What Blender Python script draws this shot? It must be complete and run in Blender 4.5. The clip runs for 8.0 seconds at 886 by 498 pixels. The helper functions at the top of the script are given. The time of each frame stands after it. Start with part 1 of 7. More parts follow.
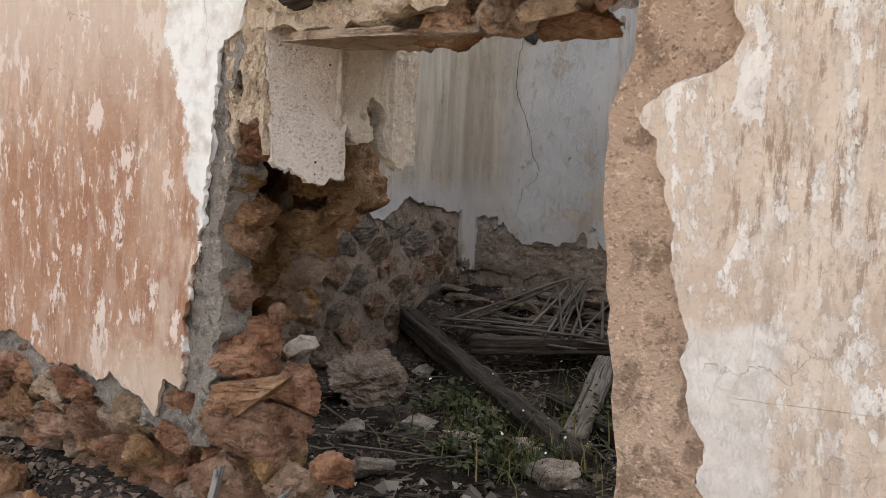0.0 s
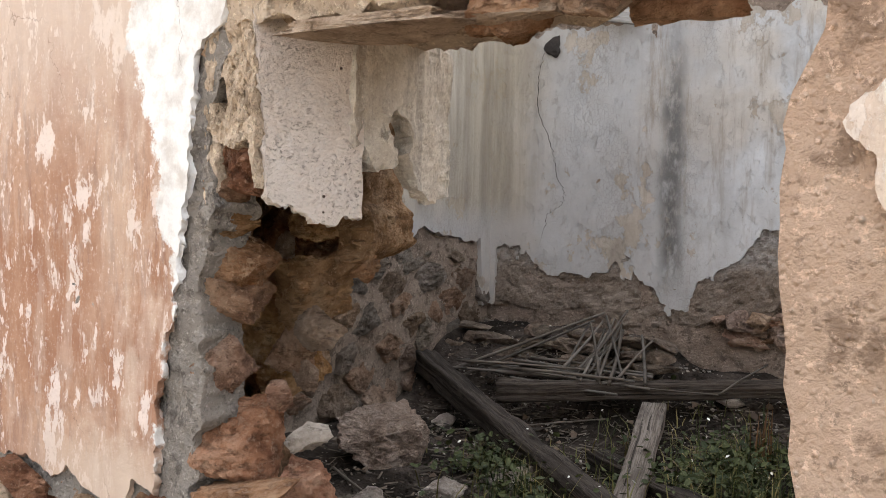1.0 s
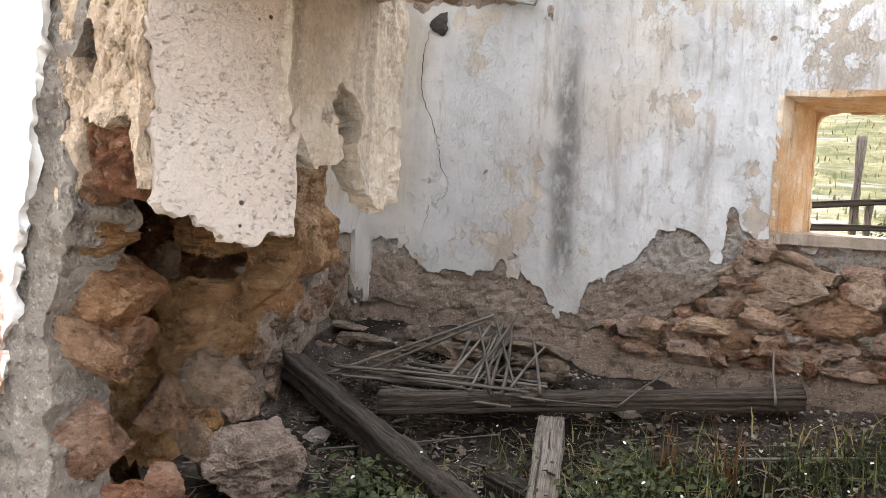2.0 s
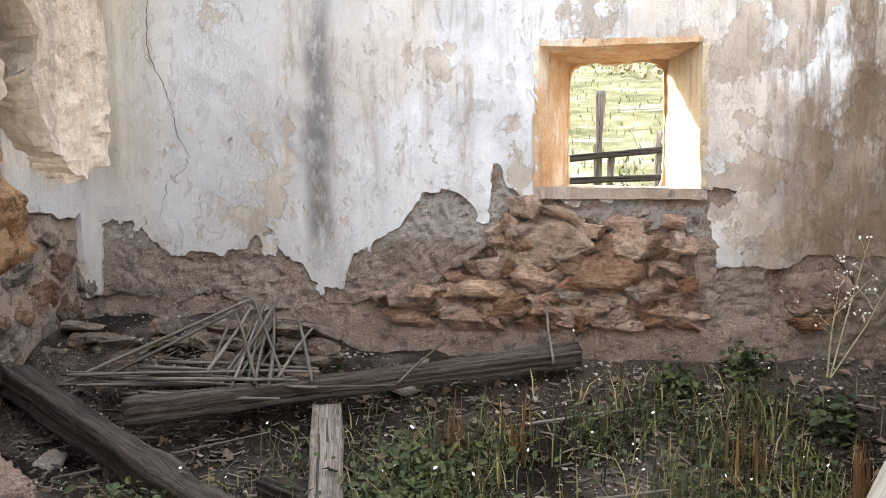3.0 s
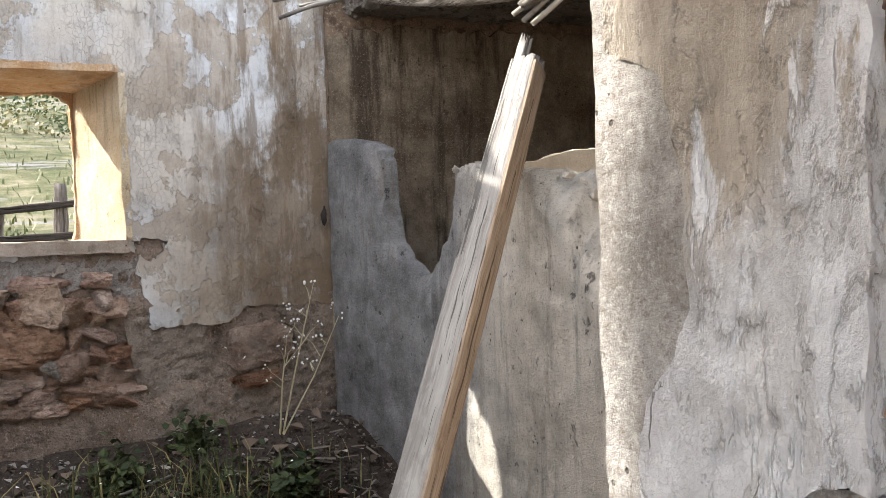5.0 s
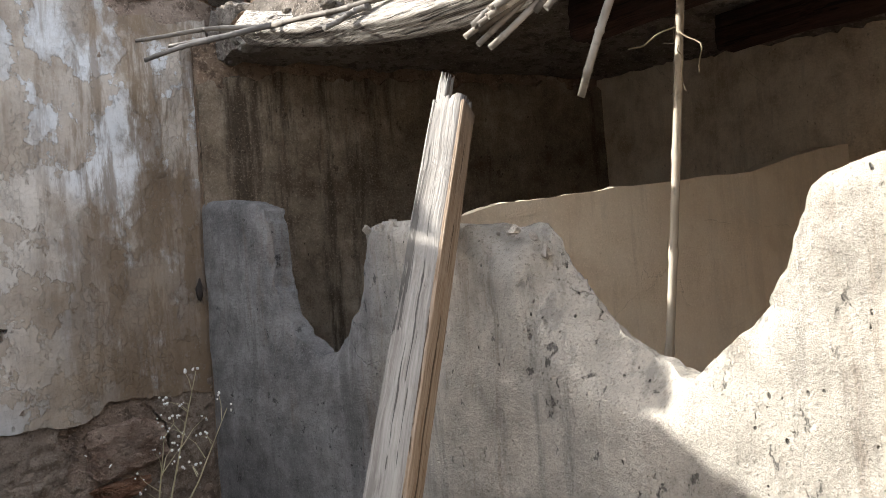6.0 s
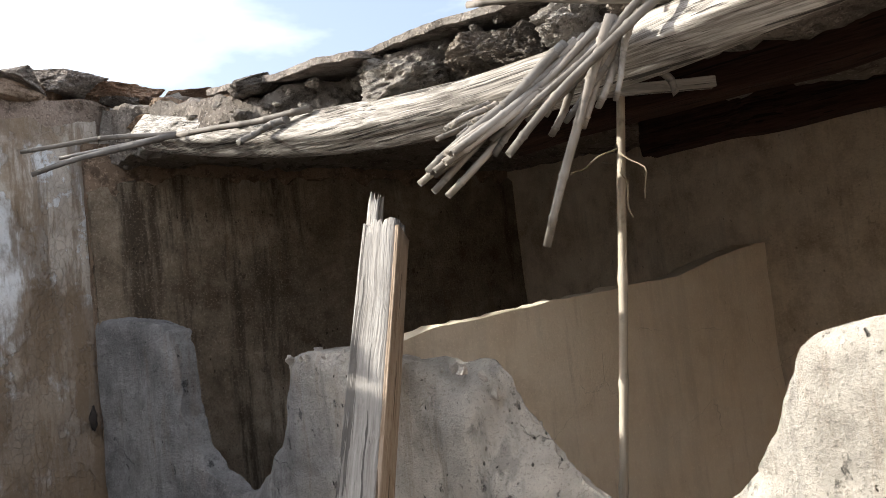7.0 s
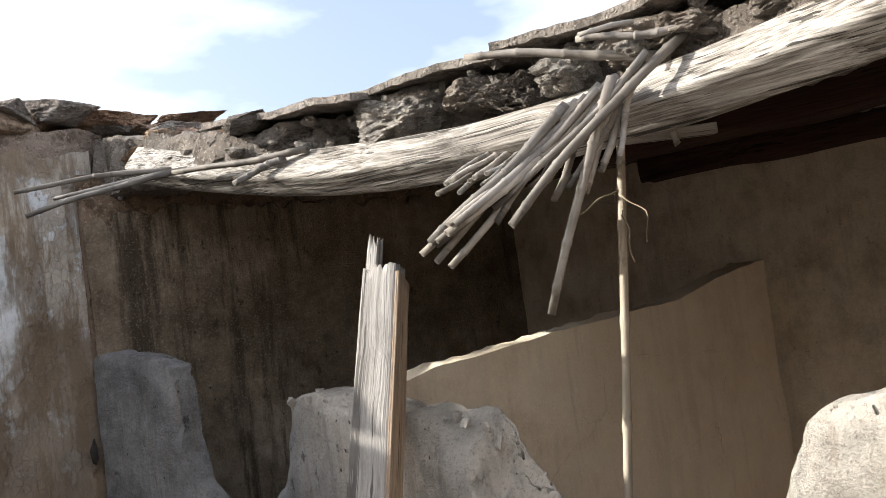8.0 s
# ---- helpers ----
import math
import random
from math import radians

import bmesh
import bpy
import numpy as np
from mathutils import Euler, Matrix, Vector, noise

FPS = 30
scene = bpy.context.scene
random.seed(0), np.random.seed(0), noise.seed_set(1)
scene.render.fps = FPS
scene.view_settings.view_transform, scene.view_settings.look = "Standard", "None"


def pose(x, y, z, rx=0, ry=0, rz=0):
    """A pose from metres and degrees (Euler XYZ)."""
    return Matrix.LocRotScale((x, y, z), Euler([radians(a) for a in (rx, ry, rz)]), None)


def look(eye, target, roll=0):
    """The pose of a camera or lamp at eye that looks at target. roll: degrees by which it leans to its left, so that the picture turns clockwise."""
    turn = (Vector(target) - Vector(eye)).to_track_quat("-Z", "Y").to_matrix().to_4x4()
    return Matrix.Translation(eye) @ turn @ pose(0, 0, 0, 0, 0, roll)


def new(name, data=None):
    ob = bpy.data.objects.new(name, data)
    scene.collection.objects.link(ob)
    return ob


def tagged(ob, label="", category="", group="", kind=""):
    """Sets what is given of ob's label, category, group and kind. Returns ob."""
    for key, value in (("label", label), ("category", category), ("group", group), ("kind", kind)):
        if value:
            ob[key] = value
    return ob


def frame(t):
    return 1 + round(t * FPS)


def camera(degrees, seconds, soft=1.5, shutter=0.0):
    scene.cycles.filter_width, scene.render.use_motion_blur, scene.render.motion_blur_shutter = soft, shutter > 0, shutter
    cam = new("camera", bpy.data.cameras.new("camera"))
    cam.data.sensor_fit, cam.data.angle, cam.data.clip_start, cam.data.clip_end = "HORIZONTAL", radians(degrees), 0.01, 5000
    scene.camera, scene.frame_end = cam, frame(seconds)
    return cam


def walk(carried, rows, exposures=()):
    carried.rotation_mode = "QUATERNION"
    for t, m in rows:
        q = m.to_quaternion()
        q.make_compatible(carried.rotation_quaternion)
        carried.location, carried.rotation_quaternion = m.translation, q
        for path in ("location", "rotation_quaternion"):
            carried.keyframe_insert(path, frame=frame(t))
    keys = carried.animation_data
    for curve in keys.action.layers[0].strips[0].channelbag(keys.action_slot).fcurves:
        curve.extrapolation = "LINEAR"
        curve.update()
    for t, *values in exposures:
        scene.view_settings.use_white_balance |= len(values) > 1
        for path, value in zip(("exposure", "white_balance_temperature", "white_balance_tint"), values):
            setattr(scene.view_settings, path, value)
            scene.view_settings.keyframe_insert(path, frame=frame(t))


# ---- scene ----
cam = camera(53.0, 8.0, soft=0.55, shutter=0.0)
PATH = [
    (0, (1.046, 0.084, 1.327), (-0.726, 2.495, 1.103), 2.33),
    (0.5, (0.857, 0.37, 1.367), (-1.038, 2.69, 1.202), 2.14),
    (1, (0.613, 0.505, 1.354), (-1.174, 2.91, 1.207), 1.14),
    (1.2, (0.42, 0.578, 1.362), (-1.256, 3.062, 1.208), 2.31),
    (2.3, (0.097, 0.959, 1.414), (-0.701, 2.787, 1.272), 1.8),
    (2.5, (0.055, 1.055, 1.423), (-0.66, 2.916, 1.261), 1.0),
    (3, (-0.056, 1.226, 1.369), (-0.417, 3.185, 1.191), -0.1),
    (3.3, (-0.2, 1.359, 1.335), (-0.275, 3.348, 1.138), -0.9),
    (3.5, (-0.269, 1.409, 1.345), (-0.183, 3.396, 1.127), -1.7),
    (4, (-0.352, 1.521, 1.358), (0.071, 3.468, 1.184), -2.1),
    (4.5, (-0.254, 1.63, 1.313), (0.443, 3.501, 1.2), -1.2),
    (5, (-0.156, 1.814, 1.297), (0.765, 3.588, 1.239), -1.9),
    (5.2, (-0.165, 1.916, 1.299), (0.821, 3.655, 1.29), -1.8),
    (6.3, (-0.114, 2.455, 1.349), (1.18, 3.977, 1.441), -6.0),
    (6.5, (-0.12, 2.498, 1.408), (1.221, 3.977, 1.526), -6.8),
    (7, (-0.112, 2.57, 1.563), (1.309, 3.968, 1.728), -6.5),
    (7.5, (-0.105, 2.573, 1.711), (1.33, 3.956, 1.883), -6.8),
    (8, (-0.106, 2.57, 1.745), (1.323, 3.965, 1.864), -7.5),
]
EXPOSURES = [(0.0, 1.02, 6600, 11), (1.0, 1.42, 6600, 11), (2.5, 2.25, 6500, 10), (3.0, 2.36, 6450, 10), (3.5, 2.3, 6400, 10), (4.5, 1.95, 6250, 10), (5.2, 1.57, 6150, 10), (6.5, 1.05, 6150, 10), (7.2, 0.9, 6150, 10), (8.0, 0.86, 6150, 10)]
walk(cam, [(t, look(eye, target, roll)) for t, eye, target, roll in PATH], EXPOSURES)

# ---- light ----
SUN_DIR = Vector((-0.92, 1.0, 0.77)).normalized()
world = bpy.data.worlds.new("sky")
scene.world = world
world.use_nodes = True
wn = world.node_tree
sky = wn.nodes.new("ShaderNodeTexSky")
sky.sky_type = "NISHITA"
sky.sun_disc = False
sky.sun_elevation = math.asin(SUN_DIR.z)
sky.sun_rotation = math.atan2(SUN_DIR.x, SUN_DIR.y)
sky.dust_density = 5.0
bg = wn.nodes["Background"]
bg.inputs["Strength"].default_value = 0.15
# thin high cloud over the whole dome
wc = wn.nodes.new("ShaderNodeTexCoord")
wm = wn.nodes.new("ShaderNodeMapping")
wm.inputs["Scale"].default_value = (1.0, 1.0, 2.6)
cloud = wn.nodes.new("ShaderNodeTexNoise")
cloud.inputs["Scale"].default_value = 2.2
cloud.inputs["Detail"].default_value = 6
cloud.inputs["Roughness"].default_value = 0.55
thin = wn.nodes.new("ShaderNodeMapRange")
for socket, v in zip((1, 2, 3, 4), (0.36, 0.62, 0.12, 0.85)):
    thin.inputs[socket].default_value = v
veil = wn.nodes.new("ShaderNodeMix")
veil.data_type = "RGBA"
veil.inputs[7].default_value = (8.0, 8.0, 8.0, 1)
wn.links.new(wc.outputs["Generated"], wm.inputs["Vector"])
wn.links.new(wm.outputs[0], cloud.inputs["Vector"])
wn.links.new(cloud.outputs["Fac"], thin.inputs[0])
wn.links.new(thin.outputs[0], veil.inputs[0])
wn.links.new(sky.outputs[0], veil.inputs[6])
wn.links.new(veil.outputs[2], bg.inputs["Color"])
sun = new("sun", bpy.data.lights.new("sun", "SUN"))
sun.data.energy = 4.6
sun.data.angle = radians(0.53)
sun.data.color = (1.0, 0.93, 0.8)
sun.matrix_world = look(SUN_DIR * 30, (0, 0, 0))


# ---- noise ----
def lattice(ix, iy, iz, seed):
    h = (ix * 374761393 + iy * 668265263 + iz * 1274126177 + seed * 974634777) & 0xFFFFFFFF
    h = ((h ^ (h >> 13)) * 1103515245) & 0xFFFFFFFF
    h = ((h ^ (h >> 16)) * 2246822519) & 0xFFFFFFFF
    return ((h ^ (h >> 15)) & 0xFFFFFF) / 0xFFFFFF * 2.0 - 1.0


def value(p, seed=0):
    """Smooth noise from -1 to 1 at the points p (n x 3)."""
    p = np.asarray(p, float)
    i = np.floor(p).astype(np.int64)
    f = p - i
    f = f * f * (3 - 2 * f)
    out = 0.0
    for dx in (0, 1):
        for dy in (0, 1):
            for dz in (0, 1):
                w = (f[:, 0] if dx else 1 - f[:, 0]) * (f[:, 1] if dy else 1 - f[:, 1]) * (f[:, 2] if dz else 1 - f[:, 2])
                out = out + w * lattice(i[:, 0] + dx, i[:, 1] + dy, i[:, 2] + dz, seed)
    return out


def fbm(p, scale, octaves=4, seed=0, gain=0.5):
    p = np.asarray(p, float) * scale
    out, a = 0.0, 1.0
    for k in range(octaves):
        out = out + a * value(p * 2.0**k + 17.3 * k, seed + k)
        a *= gain
    return out


def fbm2(u, v, scale, octaves=4, seed=0):
    u, v = np.broadcast_arrays(np.asarray(u, float), np.asarray(v, float))
    return fbm(np.stack([u.ravel(), v.ravel(), np.full(u.size, 0.37)], 1), scale, octaves, seed).reshape(u.shape)


def along(points, x):
    """Straight runs through a few (x, y) pairs."""
    return np.interp(x, [a for a, b in points], [b for a, b in points])


def smooth(a, b, x):
    t = np.clip((np.asarray(x, float) - a) / (b - a), 0, 1)
    return t * t * (3 - 2 * t)


# ---- mesh helpers ----
def mesh_of(name, verts, faces, material, shade=True):
    me = bpy.data.meshes.new(name)
    me.from_pydata([tuple(v) for v in np.asarray(verts).tolist()], [], [tuple(f) for f in faces])
    me.materials.append(material)
    if shade:
        me.polygons.foreach_set("use_smooth", [True] * len(me.polygons))
    me.update()
    return me


def part(name, data, parent=None, label=""):
    """Links mesh data as one object, under a thing or a part if given."""
    ob = new(name, data)
    if parent is not None:
        ob.parent = parent
    if label:
        ob["label"] = label
    return ob


def bm_mesh(name, bm, material, shade=True):
    me = bpy.data.meshes.new(name)
    bm.to_mesh(me)
    bm.free()
    me.materials.append(material)
    if shade:
        me.polygons.foreach_set("use_smooth", [True] * len(me.polygons))
    return me


def empty(name, at, label, category, group="", kind=""):
    ob = new(name)
    ob.empty_display_size = 0.1
    ob.location = at
    return tagged(ob, label, category, group, kind)


def sheet(name, place, normal, mask, u_range, v_range, step, thick, rough, material, closed=False, shade=True, height=None, ragged=1.0):
    """A layer with an uneven outline: place(u, v) -> points, kept where mask(u, v) > 0, with its thickness behind it."""
    nu = max(2, int(round((u_range[1] - u_range[0]) / step)) + 1)
    nv = max(2, int(round((v_range[1] - v_range[0]) / step)) + 1)
    u, v = np.meshgrid(np.linspace(*u_range, nu), np.linspace(*v_range, nv), indexing="ij")
    cu, cv = (u[:-1, :-1] + u[1:, 1:]) / 2, (v[:-1, :-1] + v[1:, 1:]) / 2
    keep = mask(cu, cv) > 0
    pad = np.pad(keep, 1)
    touch = pad[:-1, :-1].astype(int) + pad[1:, :-1] + pad[:-1, 1:] + pad[1:, 1:]
    edge = (touch > 0) & (touch < 4)
    inner = edge.copy()
    inner[0, :] = inner[-1, :] = inner[:, 0] = inner[:, -1] = False
    e = step * 0.4
    m = mask(u, v)
    gu = (mask(u + e, v) - mask(u - e, v)) / (2 * e)
    gv = (mask(u, v + e) - mask(u, v - e)) / (2 * e)
    g2 = np.maximum(gu * gu + gv * gv, 0.05)
    du, dv = -m * gu / g2, -m * gv / g2
    k = np.minimum(1, step * 0.75 / np.maximum(np.hypot(du, dv), 1e-9))
    u, v = u + np.where(inner, du * k, 0), v + np.where(inner, dv * k, 0)
    used = touch > 0
    ids = np.full(u.shape, -1)
    ids[used] = np.arange(used.sum())
    flat = place(u[used], v[used])
    n = normal(u[used], v[used]) if callable(normal) else np.asarray(normal, float)
    lift = rough(flat) if height is None else height(u[used], v[used])
    front = flat + n * lift[:, None]
    back = flat - n * (thick(u[used], v[used])[:, None] if callable(thick) else thick)
    count = len(front)
    faces = []
    ki, kj = np.nonzero(keep)
    for i, j in zip(ki, kj):
        faces.append((ids[i, j], ids[i + 1, j], ids[i + 1, j + 1], ids[i, j + 1]))
    sides = []
    for i, j in zip(ki, kj):
        if not pad[i, j + 1]:
            sides.append((ids[i, j + 1], ids[i, j]))
        if not pad[i + 2, j + 1]:
            sides.append((ids[i + 1, j], ids[i + 1, j + 1]))
        if not pad[i + 1, j]:
            sides.append((ids[i, j], ids[i + 1, j]))
        if not pad[i + 1, j + 2]:
            sides.append((ids[i + 1, j + 1], ids[i, j + 1]))
    mid = (front + back) / 2
    for k in range(3):
        back[:, k] += 0.010 * ragged * fbm(flat, 28, 3, 611 + k)
        mid[:, k] += 0.012 * ragged * fbm(flat, 45, 3, 621 + k)
    quads = list(faces)
    for p, q in ((2, 3), (3, 4)):
        quads += [(b + p * count, a + p * count, a + q * count, b + q * count) for a, b in sides]
    if closed:
        quads += [(d + count, c + count, b + count, a + count) for a, b, c, d in faces]
    return mesh_of(name, np.concatenate([front, back, front, mid, back]), quads, material, shade)


def block(name, lo, hi, step, material, rough=0.02, scale=3.0, shape=None, seed=0, fine=0.35, shade=True):
    """A box with finely divided faces, bent by shape(points) and roughened all over."""
    lo, hi = np.array(lo, float), np.array(hi, float)
    n = np.maximum(1, np.round((hi - lo) / step).astype(int))
    quads, verts, seen = [], [], {}

    def vid(c):
        if c not in seen:
            seen[c] = len(verts)
            verts.append(c)
        return seen[c]

    for ax in range(3):
        a, b = [k for k in range(3) if k != ax]
        for side in (0, n[ax]):
            for i in range(n[a]):
                for j in range(n[b]):
                    q = []
                    for di, dj in ((0, 0), (1, 0), (1, 1), (0, 1)):
                        c = [0, 0, 0]
                        c[ax], c[a], c[b] = int(side), i + di, j + dj
                        q.append(vid((*c, ax, int(side))))
                    if (side > 0) != (ax == 1):
                        quads.append(q)
                    else:
                        quads.append(q[::-1])
    p = lo + np.array(verts, float)[:, :3] / n * (hi - lo)
    if shape is not None:
        p = shape(p)
    for k in range(3):
        d = fbm(p, scale, 3, seed + 31 * k) * rough
        d = d + fbm(p, scale * 6, 2, seed + 31 * k + 7) * rough * fine
        p[:, k] += d
    return mesh_of(name, p, quads, material, shade)


def stone_data(name, seed, material, cuts=14, subdivisions=3, rough=0.05):
    """A broken stone about 1 across: a ball cut by planes into facets, then chipped and roughened."""
    rng = random.Random(seed)
    bm = bmesh.new()
    bmesh.ops.create_icosphere(bm, subdivisions=subdivisions, radius=0.66)
    p = np.array([v.co[:] for v in bm.verts])
    for _ in range(cuts):
        d = Vector((rng.gauss(0, 1), rng.gauss(0, 1), rng.gauss(0, 1))).normalized()
        h = rng.uniform(0.3, 0.5)
        s = p @ np.array(d)
        p = p - np.maximum(s - h, 0)[:, None] * np.array(d)
    q = p + seed * 3.7
    octaves = 3 if subdivisions < 4 else 5
    ridge = np.abs(fbm(q * np.array([1, 1, 1.7]), 2.6, octaves, seed + 9, 0.6))
    p = p * (1 + fbm(q, 1.6, 3, seed)[:, None] * rough - ridge[:, None] * rough * 2.2)
    p = p + np.stack([fbm(q, 6.0, octaves - 1, seed + k, 0.6) for k in (1, 2, 3)], 1) * rough * 0.6
    for v, c in zip(bm.verts, p):
        v.co = c
    return bm_mesh(name, bm, material, shade=subdivisions > 3)


def boulder_data(name, seed, material, points=15, levels=4, chip=0.035, boxy=0.6):
    """A quarried stone about 1 across: the hull of a few corners, with flat breaks, sharp arrises and chipped faces."""
    rng = random.Random(seed)
    bm = bmesh.new()
    for k in range(points):
        d = Vector((rng.gauss(0, 1), rng.gauss(0, 1), rng.gauss(0, 1))).normalized()
        m = max(abs(d.x), abs(d.y), abs(d.z))
        bm.verts.new(d * (0.52 * ((1 - boxy) + boxy / m) * rng.uniform(0.82, 1.08)))
    hull = bmesh.ops.convex_hull(bm, input=bm.verts)
    bmesh.ops.delete(bm, geom=[v for v in bm.verts if not v.link_faces], context="VERTS")
    bmesh.ops.triangulate(bm, faces=bm.faces)
    bm.verts.index_update()
    p = np.array([v.co[:] for v in bm.verts])
    tri = np.array([[v.index for v in f.verts] for f in bm.faces])
    bm.free()
    for _ in range(levels):
        seen, mids, nxt = {}, [], []
        for a, b, c in tri.tolist():
            ids = []
            for i, j in ((a, b), (b, c), (c, a)):
                key = (i, j) if i < j else (j, i)
                if key not in seen:
                    seen[key] = len(p) + len(mids)
                    mids.append((p[i] + p[j]) / 2)
                ids.append(seen[key])
            x, y, z = ids
            nxt += [(a, x, z), (x, b, y), (z, y, c), (x, y, z)]
        p, tri = np.concatenate([p, np.array(mids)]), np.array(nxt)
    q = p + seed * 2.3
    r = np.linalg.norm(p, axis=1, keepdims=True)
    d = 0.9 * fbm(q, 2.4, 3, seed) - 1.1 * np.abs(fbm(q * np.array([1, 1, 1.8]), 4.5, 4, seed + 5, 0.6)) + 0.35 * fbm(q, 17, 3, seed + 9, 0.6)
    p = p + p / r * (chip * d)[:, None]
    return mesh_of(name, p, tri.tolist(), material, False)


def rod_data(name, length, r0, r1, material, seed=0, sides=8, bend=0.02, rings=10, nodes=0, hollow=False):
    """A stick along +z, tapered, a little crooked, with cane joints where nodes are given."""
    rng = random.Random(seed)
    a0, a1 = rng.uniform(0, 6.3), rng.uniform(0, 6.3)
    verts, faces = [], []
    stops = np.linspace(0, 1, rings + 1)
    radii = []
    for t in stops:
        radii.append((t, r0 + (r1 - r0) * t))
    for k in range(nodes):
        t = (k + 0.5 + rng.uniform(-0.1, 0.1)) / nodes
        r = r0 + (r1 - r0) * t
        radii += [(t - 0.012, r), (t, r * 1.22), (t + 0.012, r)]
    radii.sort()
    for t, r in radii:
        cx = bend * length * math.sin(math.pi * t) * math.cos(a0) + 0.15 * bend * length * math.sin(3 * math.pi * t + a1)
        cy = bend * length * math.sin(math.pi * t) * math.sin(a0) + 0.15 * bend * length * math.cos(3 * math.pi * t + a0)
        for s in range(sides):
            a = 2 * math.pi * s / sides
            w = r * (1 + 0.08 * math.sin(3 * a + a1))
            verts.append((cx + w * math.cos(a), cy + w * math.sin(a), t * length))
    rows = len(radii)
    for i in range(rows - 1):
        for s in range(sides):
            t = (s + 1) % sides
            faces.append((i * sides + s, i * sides + t, (i + 1) * sides + t, (i + 1) * sides + s))
    if hollow:
        for row, dz in ((0, 0.012), (rows - 1, -0.012)):
            base = len(verts)
            cx = sum(verts[row * sides + s][0] for s in range(sides)) / sides
            cy = sum(verts[row * sides + s][1] for s in range(sides)) / sides
            for s in range(sides):
                x, y, z = verts[row * sides + s]
                verts.append((cx + (x - cx) * 0.65, cy + (y - cy) * 0.65, z))
            for s in range(sides):
                x, y, z = verts[row * sides + s]
                verts.append((cx + (x - cx) * 0.6, cy + (y - cy) * 0.6, z + dz * 2))
            for s in range(sides):
                t = (s + 1) % sides
                q1 = (row * sides + s, row * sides + t, base + t, base + s)
                q2 = (base + s, base + t, base + sides + t, base + sides + s)
                faces += [q1[::-1], q2[::-1]] if row == 0 else [q1, q2]
            cap = [base + sides + s for s in range(sides)]
            faces.append(tuple(cap[::-1]) if row == 0 else tuple(cap))
    else:
        faces.append(tuple(range(sides))[::-1])
        faces.append(tuple((rows - 1) * sides + s for s in range(sides)))
    return mesh_of(name, verts, faces, material)


def between(a, b, spin=0.0):
    """The pose that lays a thing built along +z from a towards b."""
    a, b = Vector(a), Vector(b)
    return Matrix.Translation(a) @ (b - a).to_track_quat("Z", "Y").to_matrix().to_4x4() @ Matrix.Rotation(spin, 4, "Z")


def timber_data(name, length, w, d, material, seed=0, wear=0.012, twist=0.0, taper=0.0, sag=0.0, split=0.0, turn=0.0):
    """A weathered squared beam along +z: worn edges, long grooves of the grain, uneven ends."""
    nl, ns = max(8, int(length / 0.05)), 56
    verts, faces = [], []
    rng = random.Random(seed)
    for i in range(nl + 1):
        t = i / nl
        z = t * length
        tw = turn + twist * t
        sc = 1 - taper * t
        ring = []
        for s in range(ns):
            a = 2 * math.pi * s / ns
            c, q = math.cos(a), math.sin(a)
            k = (abs(c) ** 10 + abs(q) ** 10) ** (-1 / 10)
            ring.append((c * k * w / 2 * sc, q * k * d / 2 * sc, a))
        pts = np.array([(x * 9, y * 9, z * 0.55 + seed) for x, y, a in ring])
        g = fbm(pts * np.array([7.0, 7.0, 1.0]), 1.0, 3, seed) * wear * 0.8
        g2 = fbm(np.array([(x, y, z + seed) for x, y, a in ring]), 4.0, 3, seed + 3) * wear * 1.3
        for (x, y, a), da, db in zip(ring, g, g2):
            r = math.hypot(x, y)
            f = (r + da + db) / r
            x2, y2 = x * f, y * f
            zz = z
            if i in (0, nl):
                zz += (lattice(np.int64(s), np.int64(int(a * 40)), np.int64(i), seed)) * split
            xr, yr = x2 * math.cos(tw) - y2 * math.sin(tw), x2 * math.sin(tw) + y2 * math.cos(tw)
            verts.append((xr, yr - sag * 4 * t * (1 - t), zz))
    for i in range(nl):
        for s in range(ns):
            t = (s + 1) % ns
            faces.append((i * ns + s, i * ns + t, (i + 1) * ns + t, (i + 1) * ns + s))
    for row, flip in ((0, True), (nl, False)):
        c = len(verts)
        z = 0 if row == 0 else length
        verts.append((sum(verts[row * ns + s][0] for s in range(ns)) / ns, sum(verts[row * ns + s][1] for s in range(ns)) / ns, z))
        for s in range(ns):
            t = (s + 1) % ns
            faces.append((c, row * ns + t, row * ns + s) if flip else (c, row * ns + s, row * ns + t))
    return mesh_of(name, verts, faces, material)


